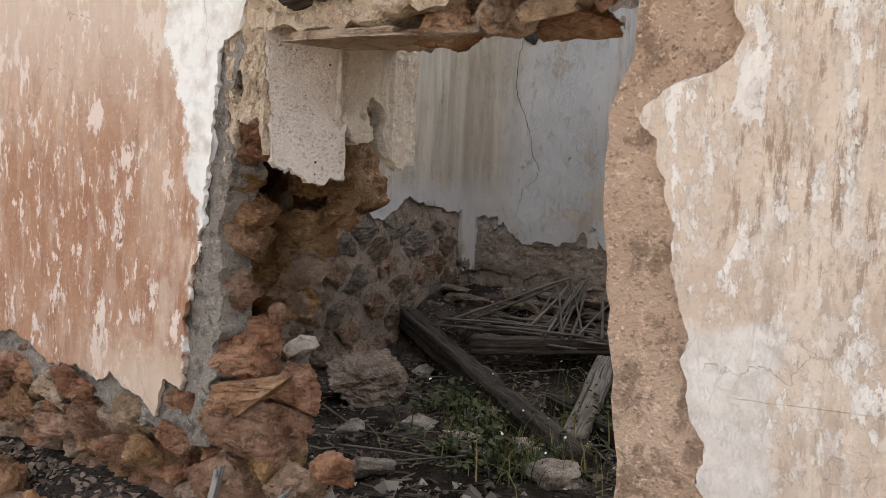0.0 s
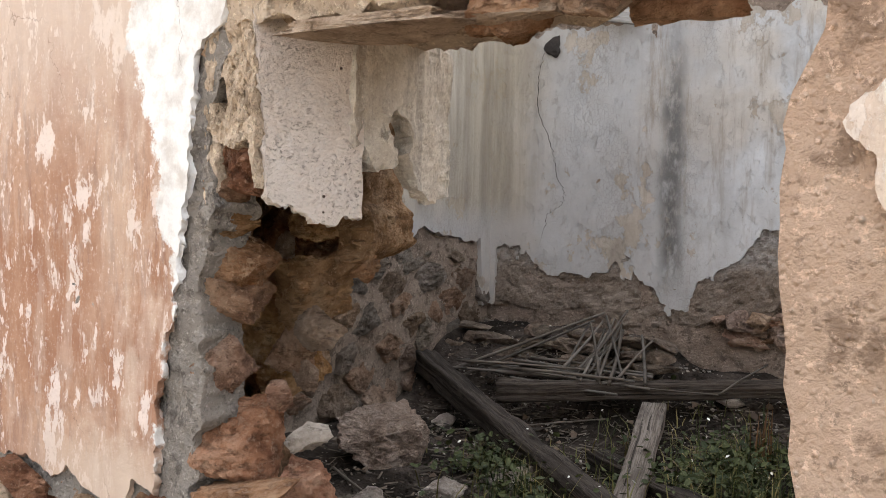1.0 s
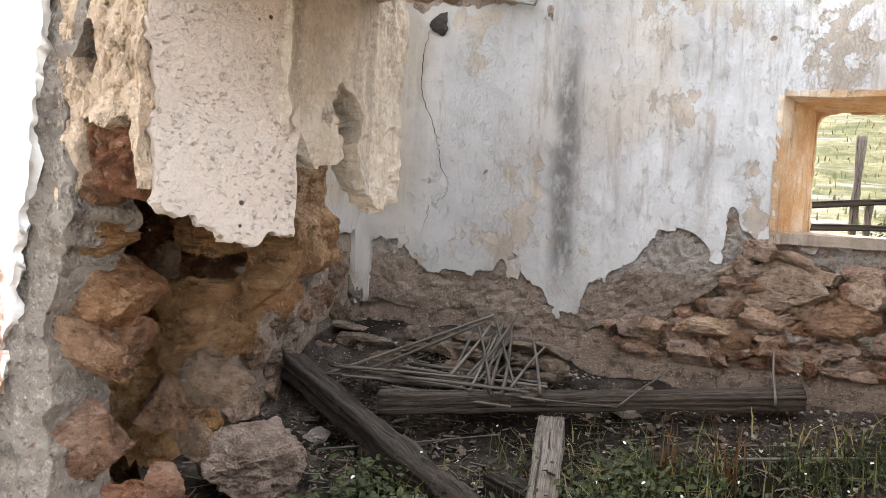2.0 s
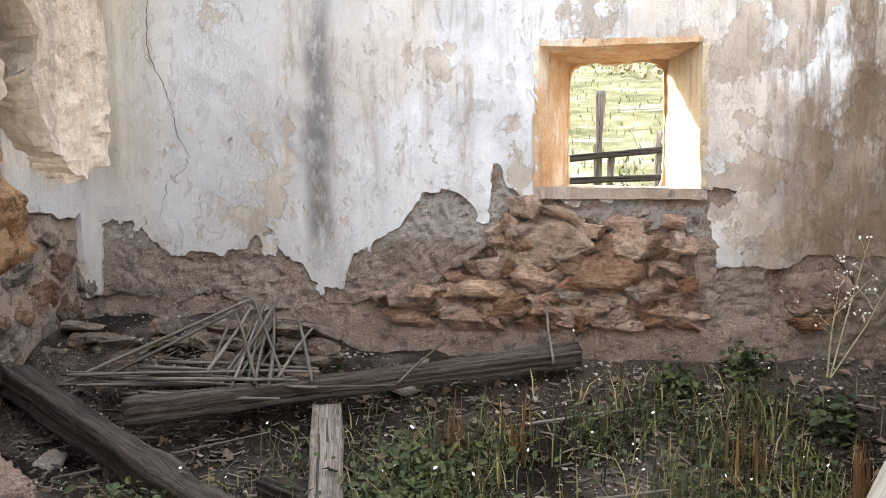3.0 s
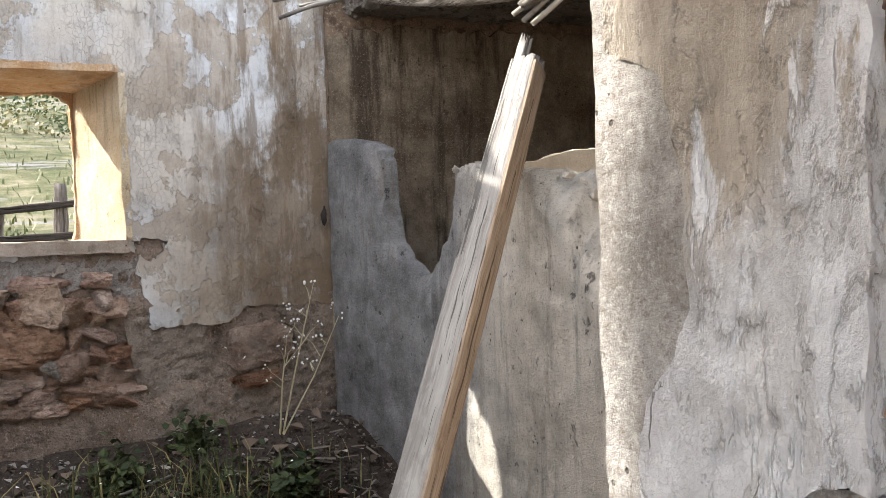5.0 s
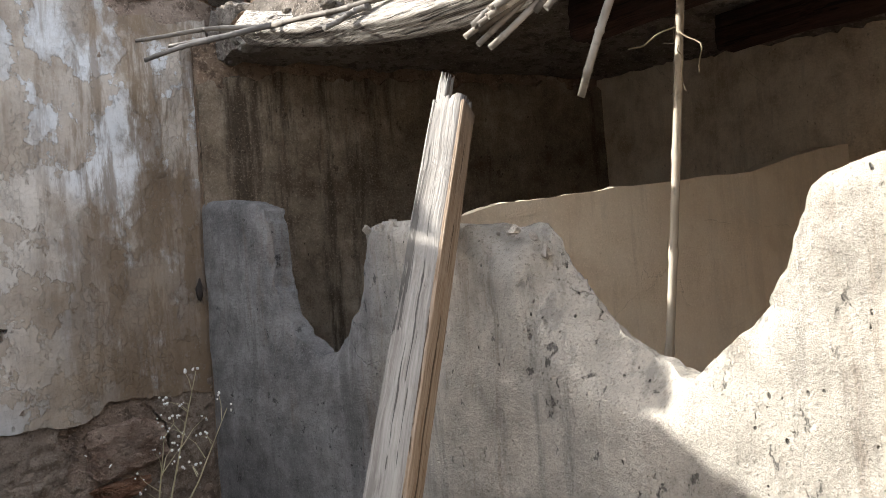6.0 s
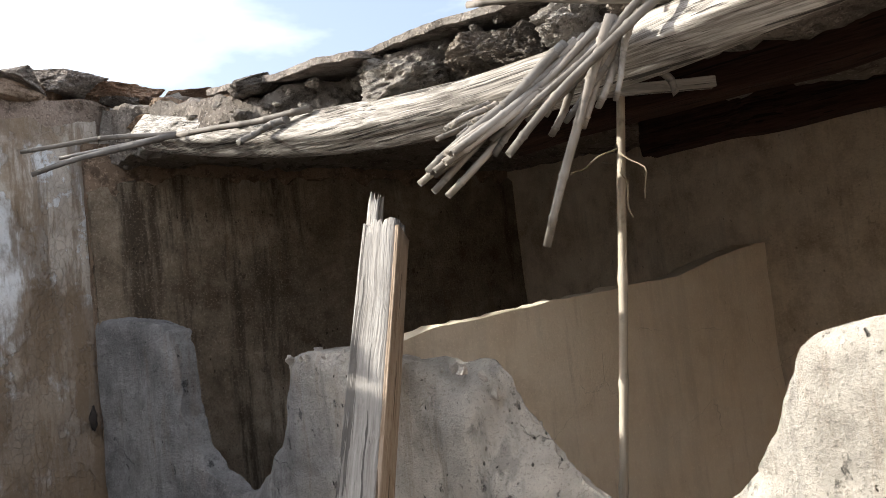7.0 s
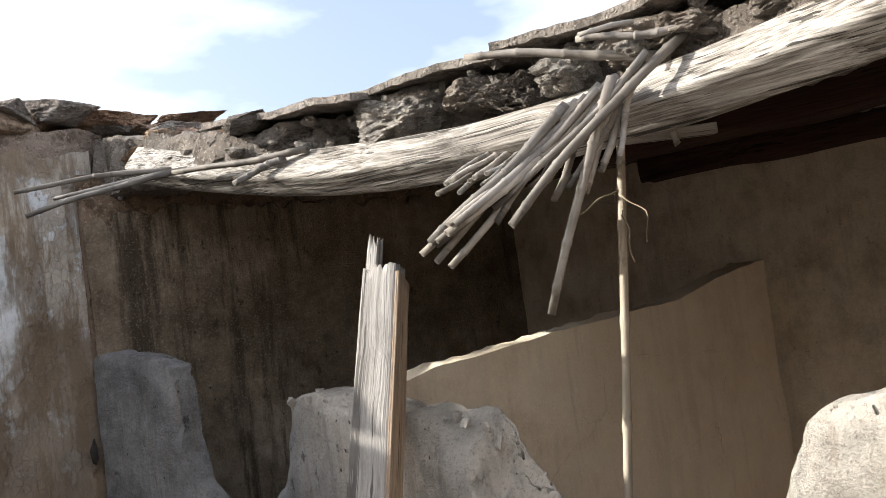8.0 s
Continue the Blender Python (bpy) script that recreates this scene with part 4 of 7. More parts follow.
PALE_SET = stone_set("stone", PALE_STONE, 7, 300)


def lay_stones(parent, datas, rng, count, place, size, region, depth=0.6, gap=0.82, flatness=(0.5, 0.8), turn=0.25):
    """Stones packed over a stretch of wall: place(u, v) gives the spot, size(rng) the width; no two overlap."""
    laid = []
    tries = 0
    while len(laid) < count and tries < count * 60:
        tries += 1
        u, v = rng.uniform(region[0], region[1]), rng.uniform(region[2], region[3])
        w = size(rng)
        h = w * rng.uniform(*flatness)
        if any(((u - a) / (w + c)) ** 2 + ((v - b) / (h + d)) ** 2 < (gap / 2) ** 2 * 1.0 for a, b, c, d in laid):
            continue
        spot = place(u, v)
        if spot is None:
            continue
        laid.append((u, v, w, h))
        p, ang = spot
        ob = part("stone", rng.choice(datas), parent)
        ob.matrix_basis = (Matrix.Translation(p) @ Matrix.Rotation(ang, 4, "Z") @ Matrix.Rotation(rng.gauss(0, turn), 4, "Y")
                           @ Matrix.Diagonal((w, w * depth, h, 1)) @ Matrix.Rotation(rng.choice((0, math.pi)), 4, "Z"))
    return laid


# ---- back wall with its window ----
WIN_X, WIN_LO, WIN_HI = 0.415, 1.265, 2.015


def window_gap(u, v, grow=0.0):
    """Above 0 outside the window's opening."""
    return np.maximum(np.abs(u) - WIN_X - grow, np.maximum(WIN_LO - grow - v, v - WIN_HI - grow))


def back_top(u):
    return 2.72 - 0.11 * smooth(0.2, 0.9, u) + 0.04 * fbm2(u, 0.0, 3.0, 3, 11)


def rubble_rough(p):
    return fbm(p, 4.0, 4, 21) * 0.022 + fbm(p, 18.0, 3, 25) * 0.009


wall_back = part("wall_back", sheet("wall_back", lambda u, v: np.stack([u, np.full_like(u, 6.02), v], 1), (0, -1, 0),
                                    lambda u, v: np.minimum(back_top(u) - v, window_gap(u, v, 0.03)), (-3.5, 2.3), (-0.3, 2.8), 0.025, 0.46, lambda p: rubble_rough(p) - 0.02 * smooth(-1.5, -1.3, p[:, 0]) * (1 - smooth(0.25, 0.45, p[:, 0])) * (1 - smooth(1.1, 1.2, p[:, 2])) * smooth(0.45, 0.55, p[:, 2]), RED_MORTAR, closed=True))
tagged(wall_back, "ruined rubble wall with flaking grey-white limewash and a bare window", "wall", kind="structure")

EDGE = [(-3.1, 0.64), (-2.99, 0.64), (-2.965, 1.07), (-2.74, 1.06), (-2.65, 0.96), (-2.53, 0.875), (-2.3, 0.88), (-2.15, 0.92), (-2.02, 0.972), (-1.92, 0.91), (-1.74, 0.845), (-1.69, 0.755), (-1.6, 0.722), (-1.5, 0.735), (-1.45, 0.89), (-1.36, 0.94),
        (-1.22, 1.03), (-1.17, 1.06), (-1.05, 1.235), (-0.94, 1.255), (-0.82, 1.2), (-0.71, 1.11), (-0.68, 1.18), (-0.665, 1.38), (-0.64, 1.48), (-0.59, 1.3), (-0.5, 1.22), (0.42, 1.22), (0.5, 1.0), (0.523, 0.9), (0.86, 0.86), (0.95, 0.925), (1.1, 0.918), (1.5, 0.93)]


def back_plaster(u, v):
    low = along(EDGE, u) + 0.022 * fbm2(u, v, 9, 5, 41) + 0.02 * fbm2(u, v, 26, 3, 43)
    isle = 0.05 * (fbm2(u, v, 9, 5, 47) - 0.3) - 0.35 * np.maximum(0, low - v)
    side = along([(0.8, 0.5), (0.92, 0.523), (1.0, 0.51), (1.09, 0.475), (1.17, 0.53), (1.22, 0.585), (1.262, 0.605), (1.275, 0.40)], v) + 0.012 * fbm2(u, v, 18, 4, 45)
    low = np.where(u > 0.44, np.maximum(along([(0.4, 0.86), (0.86, 0.86), (0.95, 0.925), (1.5, 0.93)], u) + 0.02 * fbm2(u, v, 14, 4, 43), np.where(u < side, 1.27, 0)), low)
    top = back_top(u) - 0.12 + 0.06 * smooth(0.2, 0.9, u) + 0.06 * fbm2(u, v, 7, 3, 44) - 0.02 * smooth(0.6, 1.3, u)
    return np.minimum(np.minimum(np.maximum(v - low, isle), top - v), window_gap(u, v, 0.004))


def plaster_rough(p):
    return fbm(p, 2.2, 3, 51) * 0.008 + fbm(p, 14, 3, 54) * 0.003


part("plaster", sheet("plaster", lambda u, v: np.stack([u, np.full_like(u, 5.992), v], 1), (0, -1, 0), back_plaster, (-3.06, 1.46), (0.6, 2.75), 0.02, 0.04,
                      plaster_rough, LIMEWASH), wall_back, "flaking grey-white limewashed plaster")

# reveals of the window, splayed outwards
OCHRE = stall_plaster_material("ochre_plaster", (0.50, 0.28, 0.13), (0.62, 0.43, 0.265), (0.78, 0.70, 0.59))
CREAM = stall_plaster_material("cream_lime", (0.52, 0.40, 0.25), (0.62, 0.52, 0.37), (0.70, 0.63, 0.5))
OUT_X, OUT_LO, OUT_HI = 0.265, 1.275, 1.985


def reveal_place(a, b, c, d):
    a, b, c, d = [np.array(k, float) for k in (a, b, c, d)]
    return lambda u, v: (a * ((1 - u) * (1 - v))[:, None] + b * (u * (1 - v))[:, None] + c * (u * v)[:, None] + d * ((1 - u) * v)[:, None])


window_1 = empty("window_1", (0, 0, 0), "bare splayed window opening with ochre plastered reveals", "window", kind="structure")


def reveal(name, corners, normal, material, label):
    data = sheet(name, reveal_place(*corners), normal, lambda u, v: np.ones_like(u), (0, 1), (0, 1), 0.04, 0.03, lambda p: fbm(p, 6, 3, 61) * 0.008 + 0.004, material)
    return part(name, data, window_1, label)


lo_i, hi_i, lo_o, hi_o = WIN_LO, WIN_HI, OUT_LO, OUT_HI
reveal("window_reveal", ((-WIN_X, 5.985, lo_i), (-OUT_X - 0.02, 6.49, lo_o), (-OUT_X - 0.02, 6.49, hi_o), (-WIN_X, 5.985, hi_i)), (1, 0, 0), OCHRE, "orange ochre plastered reveal")
reveal("window_reveal", ((WIN_X, 5.985, lo_i), (OUT_X, 6.49, lo_o), (OUT_X, 6.49, hi_o), (WIN_X, 5.985, hi_i)), (-1, 0, 0), CREAM, "cream lime reveal")
reveal("window_head", ((-WIN_X, 5.985, hi_i), (WIN_X, 5.985, hi_i), (OUT_X, 6.49, hi_o), (-OUT_X - 0.02, 6.49, hi_o)), (0, 0, -1), OCHRE, "orange ochre plastered head")
part("frame_lip", sheet("frame_lip", lambda u, v: np.stack([u, np.full_like(u, 6.465), v], 1), (0, -1, 0),
                        lambda u, v: 0.12 * ((np.abs((u + 0.012) / 0.268) ** 9 + np.abs((v - 1.6) / 0.372) ** 9) - 1) + 0.03 * fbm2(u, v, 9, 4, 66) * smooth(1.35, 1.5, v), (-0.31, 0.29), (1.24, 2.03), 0.016, 0.06, lambda p: fbm(p, 14, 3, 67) * 0.008, OCHRE), window_1, "broken ochre plaster round the outer edge")
SILL_PALE = stall_plaster_material("sill_lime", (0.34, 0.27, 0.21), (0.45, 0.375, 0.31), (0.55, 0.475, 0.41))
part("window_sill", block("window_sill", (-0.44, 5.965, 1.215), (0.43, 6.5, 1.272), 0.03, SILL_PALE, 0.006, 7, seed=5), window_1, "worn lime mortar window sill")

rng = random.Random(4)


WARM = stone_material("warm_limestone", (0.327, 0.222, 0.165), (0.480, 0.343, 0.265), (0.599, 0.455, 0.369))
PINK = stone_material("pinkish_limestone", (0.349, 0.240, 0.178), (0.512, 0.376, 0.293), (0.611, 0.479, 0.382))
OCHRE_STONE = stone_material("ochre_limestone", (0.294, 0.194, 0.132), (0.469, 0.33, 0.245), (0.611, 0.462, 0.363))
RED_STONE = stone_material("red_brown_stone", (0.218, 0.126, 0.079), (0.370, 0.223, 0.147), (0.469, 0.311, 0.215))
O_, K_, D_, L_ = OCHRE_STONE, PINK, RED_STONE, PALE_STONE
UNDER = [(-0.485, 1.166, 0.09, 0.065, 0.012, O_), (-0.341, 0.996, 0.2, 0.125, 0.02, K_), (-0.424, 0.80, 0.13, 0.085, 0.016, O_), (-0.044, 0.851, 0.17, 0.125, 0.008, D_), (0.056, 0.977, 0.095, 0.1, 0.012, O_),
         (0.205, 0.934, 0.08, 0.08, 0.004, O_), (0.315, 0.997, 0.045, 0.055, 0.0, K_), (0.209, 0.717, 0.115, 0.065, 0.006, O_), (0.085, 0.719, 0.04, 0.045, 0.02, L_), (-0.263, 0.705, 0.072, 0.045, 0.018, L_),
         (-0.391, 0.662, 0.07, 0.062, 0.008, O_), (-0.51, 0.69, 0.062, 0.04, -0.006, D_), (-0.638, 0.827, 0.108, 0.072, 0.008, K_)]
UNDER += [(-0.787, 0.729, 0.18, 0.046, 0.022, O_), (-0.599, 0.643, 0.1, 0.084, -0.004, D_), (-0.853, 0.578, 0.155, 0.1, -0.006, K_), (-1.022, 0.679, 0.08, 0.05, 0.014, O_), (-1.161, 0.678, 0.086, 0.06, 0.012, WARM),
          (-1.297, 0.669, 0.05, 0.028, 0.008, O_), (-1.129, 0.577, 0.135, 0.048, -0.016, D_), (0.259, 0.596, 0.1, 0.06, 0.0, O_), (-0.029, 0.658, 0.09, 0.048, -0.006, K_), (-0.222, 0.604, 0.1, 0.065, -0.008, K_)]
UNDER += [(-0.573, 0.98, 0.034, 0.06, 0.004, O_), (-0.193, 1.049, 0.112, 0.04, 0.006, O_), (0.06, 1.09, 0.11, 0.04, -0.004, WARM), (-0.3, 1.14, 0.1, 0.035, -0.006, WARM), (0.26, 1.1, 0.08, 0.035, -0.008, WARM), (-0.57, 1.08, 0.05, 0.05, -0.004, O_)]
SIDE = [(1.014, 0.743, 0.16, 0.11, 0.012, K_), (0.983, 0.58, 0.12, 0.036, 0.0, D_)]


def coat_mask(u, v):
    """Gritty mortar left between the limewash and the bare stones."""
    n = 0.035 * fbm2(u, v, 8, 5, 335) + 0.06 * fbm2(u, v, 3.5, 2, 334)
    foot = along([(-3.1, 0.62), (-1.5, 0.6), (-1.2, 0.71), (-1.0, 0.77), (-0.82, 0.86), (-0.68, 0.97), (-0.62, 1.12), (-0.5, 1.2), (-0.3, 1.13), (0.0, 1.08), (0.28, 1.04), (0.36, 1.0), (0.39, 0.9), (0.44, 0.62), (0.62, 0.46), (1.5, 0.44)], u)
    hole = np.hypot((u - 1.0) / 0.21, (v - 0.70) / 0.19) - 1
    pit = np.hypot((u - 0.63) / 0.07, (v - 0.6) / 0.04) - 1
    return np.minimum(np.minimum(v - foot + n, along(EDGE, u) + 0.12 - v), np.minimum(0.15 * hole, 0.06 * pit) + n)


FILL = [(*q[:4], q[4] - 0.016, q[5]) for q in seeded((-1.3, 0.42, 0.52, 1.04), 0.1, 17, (D_, K_, O_, D_, WARM), -0.02, 0.6) if coat_mask(np.array([q[0]]), np.array([q[1]]))[0] < -0.045]
for k, (x, z, w, h, proud, material) in enumerate(UNDER + SIDE + FILL):
    ob = part("stone", boulder_data("stone", 2100 + k, material, 17, 3, 0.05, 0.85), wall_back)
    ob.matrix_basis = pose(x, 6.014 - proud, z, rng.uniform(-8, 8), rng.uniform(-14, 14), rng.uniform(-9, 9)) @ Matrix.Diagonal((w * 2.2, 0.13, h * 2.2, 1))
part("mortar_coat", sheet("mortar_coat", lambda u, v: np.stack([u, np.full_like(u, 6.004), v], 1), (0, -1, 0), lambda u, v: np.minimum(coat_mask(u, v), window_gap(u, v, 0.01)), (-3.05, 1.45), (0.4, 1.7), 0.014, 0.06, None, COAT, shade=False,
                          height=lambda u, v: 0.008 * fbm2(u, v, 6, 4, 337) + 0.008 * fbm2(u, v, 30, 3, 338) - 0.018 * np.maximum(0, np.abs(fbm2(u, v * 1.4, 11, 4, 339)) - 0.35)), wall_back, "gritty grey-brown mortar coat")
lay_stones(wall_back, BROWN_SET + PALE_SET, rng, 46, lambda u, v: ((u, 6.2 + rng.uniform(-0.12, 0.1), float(back_top(np.array([u]))[0]) + rng.uniform(0, 0.08)), rng.uniform(-1, 1)),
           lambda r: r.uniform(0.12, 0.34), (-3.0, 1.6, 0, 3), 0.8, 0.2, (0.3, 0.5), 0.12)

# ---- left wall of the room ----
wall_left = part("wall_left", sheet("wall_left", lambda u, v: np.stack([np.full_like(u, -3.06), u, v], 1), (1, 0, 0),
                                    lambda u, v: 4.4 + 0.06 * fbm2(u, 0, 3, 3, 71) - v, (2.2, 6.062), (-0.3, 4.5), 0.04, 0.45, rubble_rough, GREY_MORTAR, closed=True))
tagged(wall_left, "tall rubble side wall with damp limewash over bare stones", "wall", kind="structure")
part("plaster", sheet("plaster", lambda u, v: np.stack([np.full_like(u, -3.03), u, v], 1), (1, 0, 0),
                      lambda u, v: np.minimum(v - 1.14 + 0.5 * smooth(5.86, 5.9, u) + 0.12 * fbm2(u, v, 2.5, 4, 73), 4.3 + 0.05 * fbm2(u, v, 6, 3, 75) - v), (2.45, 6.0), (0.5, 4.4), 0.025, 0.04,
                      plaster_rough, LIMEWASH), wall_left, "damp-stained limewashed plaster")
DULL_RED = stone_material("dull_red_stone", (0.14, 0.095, 0.065), (0.23, 0.165, 0.12), (0.31, 0.24, 0.185))
DULL_GREY = stone_material("dull_grey_stone", (0.15, 0.12, 0.095), (0.24, 0.2, 0.163), (0.32, 0.275, 0.23))
masonry(wall_left, lambda u, v: np.stack([np.full_like(u, -3.03), u, v], 1), (1, 0, 0), seeded((3.9, 5.95, 0.1, 1.0), 0.19, 9, (STONE, DULL_RED, STONE, DULL_GREY), 0.008, 0.75)[::2],
        lambda u, v: 1.02 - v + 0.08 * fbm2(u, v, 5, 3, 351), 700, 0.016, 0.008, 0.008, 0.1, 1.2, 1.15, 0.7, 5, 0.01)

# ---- front wall beside the doorway ----


def broken_end(p):
    x, y, z = p[:, 0], p[:, 1], p[:, 2]
    xe = np.full(len(p), -0.875)
    hollow = smooth(0.85, 1.0, z) * (1 - smooth(1.42, 1.5, z))
    xe = xe - hollow * (0.27 - 0.17 * smooth(2.05, 2.22, y))
    xe = xe - (1 - smooth(1.0, 1.18, z)) * smooth(0.7, 0.85, z) * 0.22 * smooth(2.05, 2.3, y)
    xe = xe - 0.34 * (1 - smooth(1.6, 1.75, z)) - 0.25 * smooth(0.8, 1.0, z) * (1 - smooth(1.5, 1.6, z)) - 0.30 * np.maximum(0, y - 2.19) - 0.3 * np.maximum(0, y - 2.1) * (1 - smooth(1.3, 1.42, z))
    xe = xe + fbm(np.stack([y, y, z], 1), 7, 3, 81) * 0.03
    k = smooth(-1.7, -0.875, x)
    q = p.copy()
    xe = xe - 0.07 * smooth(1.4, 1.5, z)
    q[:, 0] = x + (xe + 0.875) * k
    return q


wall_front_left = part("wall_front_left", block("wall_front_left", (-6.0, 2.11, -0.3), (-0.875, 2.70, 2.75), 0.035, RUST_EARTH, 0.03, 7.0, broken_end, 83, 0.8))
wall_front_left.matrix_basis = FRONT
tagged(wall_front_left, "broken rubble wall end with worn red-painted plaster", "wall", kind="structure")

RIGHT_EDGE = [(0.5, -1.32), (0.83, -1.28), (1.14, -1.26), (1.5, -1.17), (1.62, -1.16), (1.87, -1.15), (1.96, -1.05), (2.03, -0.99), (2.7, -0.9)]
LOW_EDGE = [(-6, 0.85), (-2.63, 0.81), (-2.44, 0.84), (-2.1, 0.77), (-1.78, 0.74), (-1.7, 0.78), (-1.55, 0.73), (-1.44, 0.66), (-1.38, 0.80), (-1.31, 0.80), (-1.28, 0.76), (-1.0, 0.8)]


def outer_left(u, v):
    low = along(LOW_EDGE, u) + 0.02 * fbm2(u, v, 16, 3, 91)
    right = along(RIGHT_EDGE, v) + 0.018 * fbm2(u, v, 13, 3, 93) + 0.014 * fbm2(u, v, 45, 3, 94)
    return np.minimum(v - low, right - u)


part("plaster", sheet("plaster", lambda u, v: np.stack([u, np.full_like(u, 1.955), v], 1), (0, -1, 0), outer_left, (-2.9, -0.85), (0.55, 2.7), 0.010, 0.02,
                      plaster_rough, RED_OUT), wall_front_left, "peeling red-ochre painted plaster with white lime edge")
part("plaster", sheet("plaster", lambda u, v: np.stack([u, np.full_like(u, 1.955), v], 1), (0, -1, 0), lambda u, v: v - 0.84 + 0 * u, (-6.0, -2.9), (0.8, 2.7), 0.1, 0.035,
                      plaster_rough, RED_OUT), wall_front_left)

PALE_LIME = stall_plaster_material("pale_lime", (0.58, 0.51, 0.42), (0.76, 0.70, 0.61), (0.84, 0.80, 0.72))


def pitted_mask(u, v):
    low = along([(1.84, 1.56), (1.9, 1.525), (2.05, 1.49), (2.09, 1.475), (2.14, 1.50), (2.2, 1.50)], u) + 0.016 * fbm2(u, v, 24, 4, 95)
    side = along([(1.4, 1.885), (1.6, 1.87), (1.75, 1.85), (1.95, 1.835)], v) + 0.014 * fbm2(u, v, 26, 4, 96)
    return np.minimum(np.minimum(v - low, 2.19 + 0.008 * fbm2(u, v, 20, 2, 97) - u), u - side)


part("plaster", sheet("plaster", lambda u, v: np.stack([-0.81 - 0.332 * (2.19 - u), 2.19 - 0.64 * (2.19 - u), v], 1), (0.888, -0.46, 0), pitted_mask, (1.8, 2.24), (1.42, 2.1), 0.008, 0.035,
                      lambda p: fbm(p, 5, 2, 98) * 0.003 + fbm(p, 60, 2, 99) * 0.0012, PITTED), wall_front_left, "thick pitted render on the door reveal")


def corner_mask(u, v):
    low = along([(2.19, 1.66), (2.23, 1.60), (2.27, 1.62), (2.31, 1.66), (2.35, 1.56), (2.42, 1.53), (2.5, 1.55)], u) + 0.015 * fbm2(u, v, 20, 3, 101)
    hole = np.hypot((u - 2.29) / 0.032, (v - 1.70) / 0.05) - 1 + 0.5 * fbm2(u, v, 25, 3, 102)
    return np.minimum(np.minimum(v - low, hole * 0.04), 2.475 - u)


part("plaster", sheet("plaster", lambda u, v: np.stack([-0.81 - 0.07 * (u - 2.19) + 0.02 * np.sin((u - 2.2) * 9), 2.19 + 1.27 * (u - 2.19), v], 1), (0.998, 0.05, 0), corner_mask, (2.17, 2.5), (1.48, 2.15), 0.008, 0.05,
                      lambda p: fbm(p, 9, 4, 103, 0.5) * 0.008 - np.abs(fbm(p, 26, 3, 108)) * 0.009 + 0.008, PALE_LIME, shade=False), wall_front_left, "broken pale lime plaster corner")
part("plaster", sheet("plaster", lambda u, v: np.stack([u, np.full_like(u, 2.73), v], 1), (0, 1, 0), lambda u, v: v - 1.6 + 0.1 * fbm2(u, v, 3, 3, 104), (-3.0, -1.1), (1.4, 2.7), 0.04, 0.03,
                      plaster_rough, LIMEWASH), wall_front_left)

# stones in the broken end, from the outer face round the corner into the doorway


def pier_turn(u):
    return np.clip(u / 0.12, 0, math.pi / 2)


def pier_recess(u, v):
    back = smooth(0.12, 0.30, u)
    deep = 0.24 * back * (1 - smooth(1.0, 1.2, v)) * smooth(0.55, 0.85, v)
    deep = deep + 0.29 * np.maximum(0, u - 0.28) + 0.35 * np.maximum(0, u - 0.15) * (1 - smooth(1.3, 1.42, v))
    return deep - 0.05 * (1 - smooth(0.55, 0.85, v)) - 0.05 * (1 - smooth(0.3, 0.55, v))


def pier_place(u, v):
    a = pier_turn(u)
    x = -0.98 + np.minimum(u, 0) + 0.12 * np.sin(a)
    y = 2.10 - 0.12 * np.cos(a) + np.maximum(u - 0.188, 0)
    r = pier_recess(u, v)
    return np.stack([x - r * np.sin(a), y + r * np.cos(a), v], 1)


def pier_normal(u, v):
    a = pier_turn(u)
    return np.stack([np.sin(a), -np.cos(a), 0 * a], 1)


E_, R_, T_, P_, B_ = EARTH_STONE, RUST_STONE, TAN_STONE, PALE_STONE, STONE


def boulders(parent, rows, seed, depth=0.8, spin=40, push=0.0, **shape):
    """Stones (x, y, z, width, height, material, lean) that show their broad face to the doorway's corner."""
    for k, (x, y, z, w, h, material, lean) in enumerate(rows):
        ob = part("stone", boulder_data("stone", seed + k, material, **shape), parent)
        d = max(w, h) * depth
        m = pose(x - 0.12 * d - push, y + 0.12 * d + push, z, 0, 0, spin) @ Matrix.Rotation(radians(lean), 4, "Y") @ Matrix.Diagonal((w * 1.06, d, h * 1.06, 1))
        ob.matrix_basis = (FRONT.inverted() @ m) if parent else m


boulders(wall_front_left, [(-0.923, 1.80, 1.223, 0.189, 0.12, E_, 4), (-0.941, 1.80, 1.298, 0.16, 0.095, E_, -6), (-0.94, 1.79, 1.14, 0.215, 0.12, R_, 18), (-0.931, 1.79, 0.985, 0.155, 0.185, R_, 8), (-0.888, 1.79, 0.821, 0.20, 0.20, R_, -10),
                           (-0.728, 1.84, 0.866, 0.095, 0.09, P_, 0), (-0.725, 1.83, 0.736, 0.16, 0.13, R_, 10), (-0.872, 1.82, 0.679, 0.15, 0.12, R_, 0), (-0.807, 1.84, 0.931, 0.075, 0.06, R_, 0)], 1210, chip=0.055)
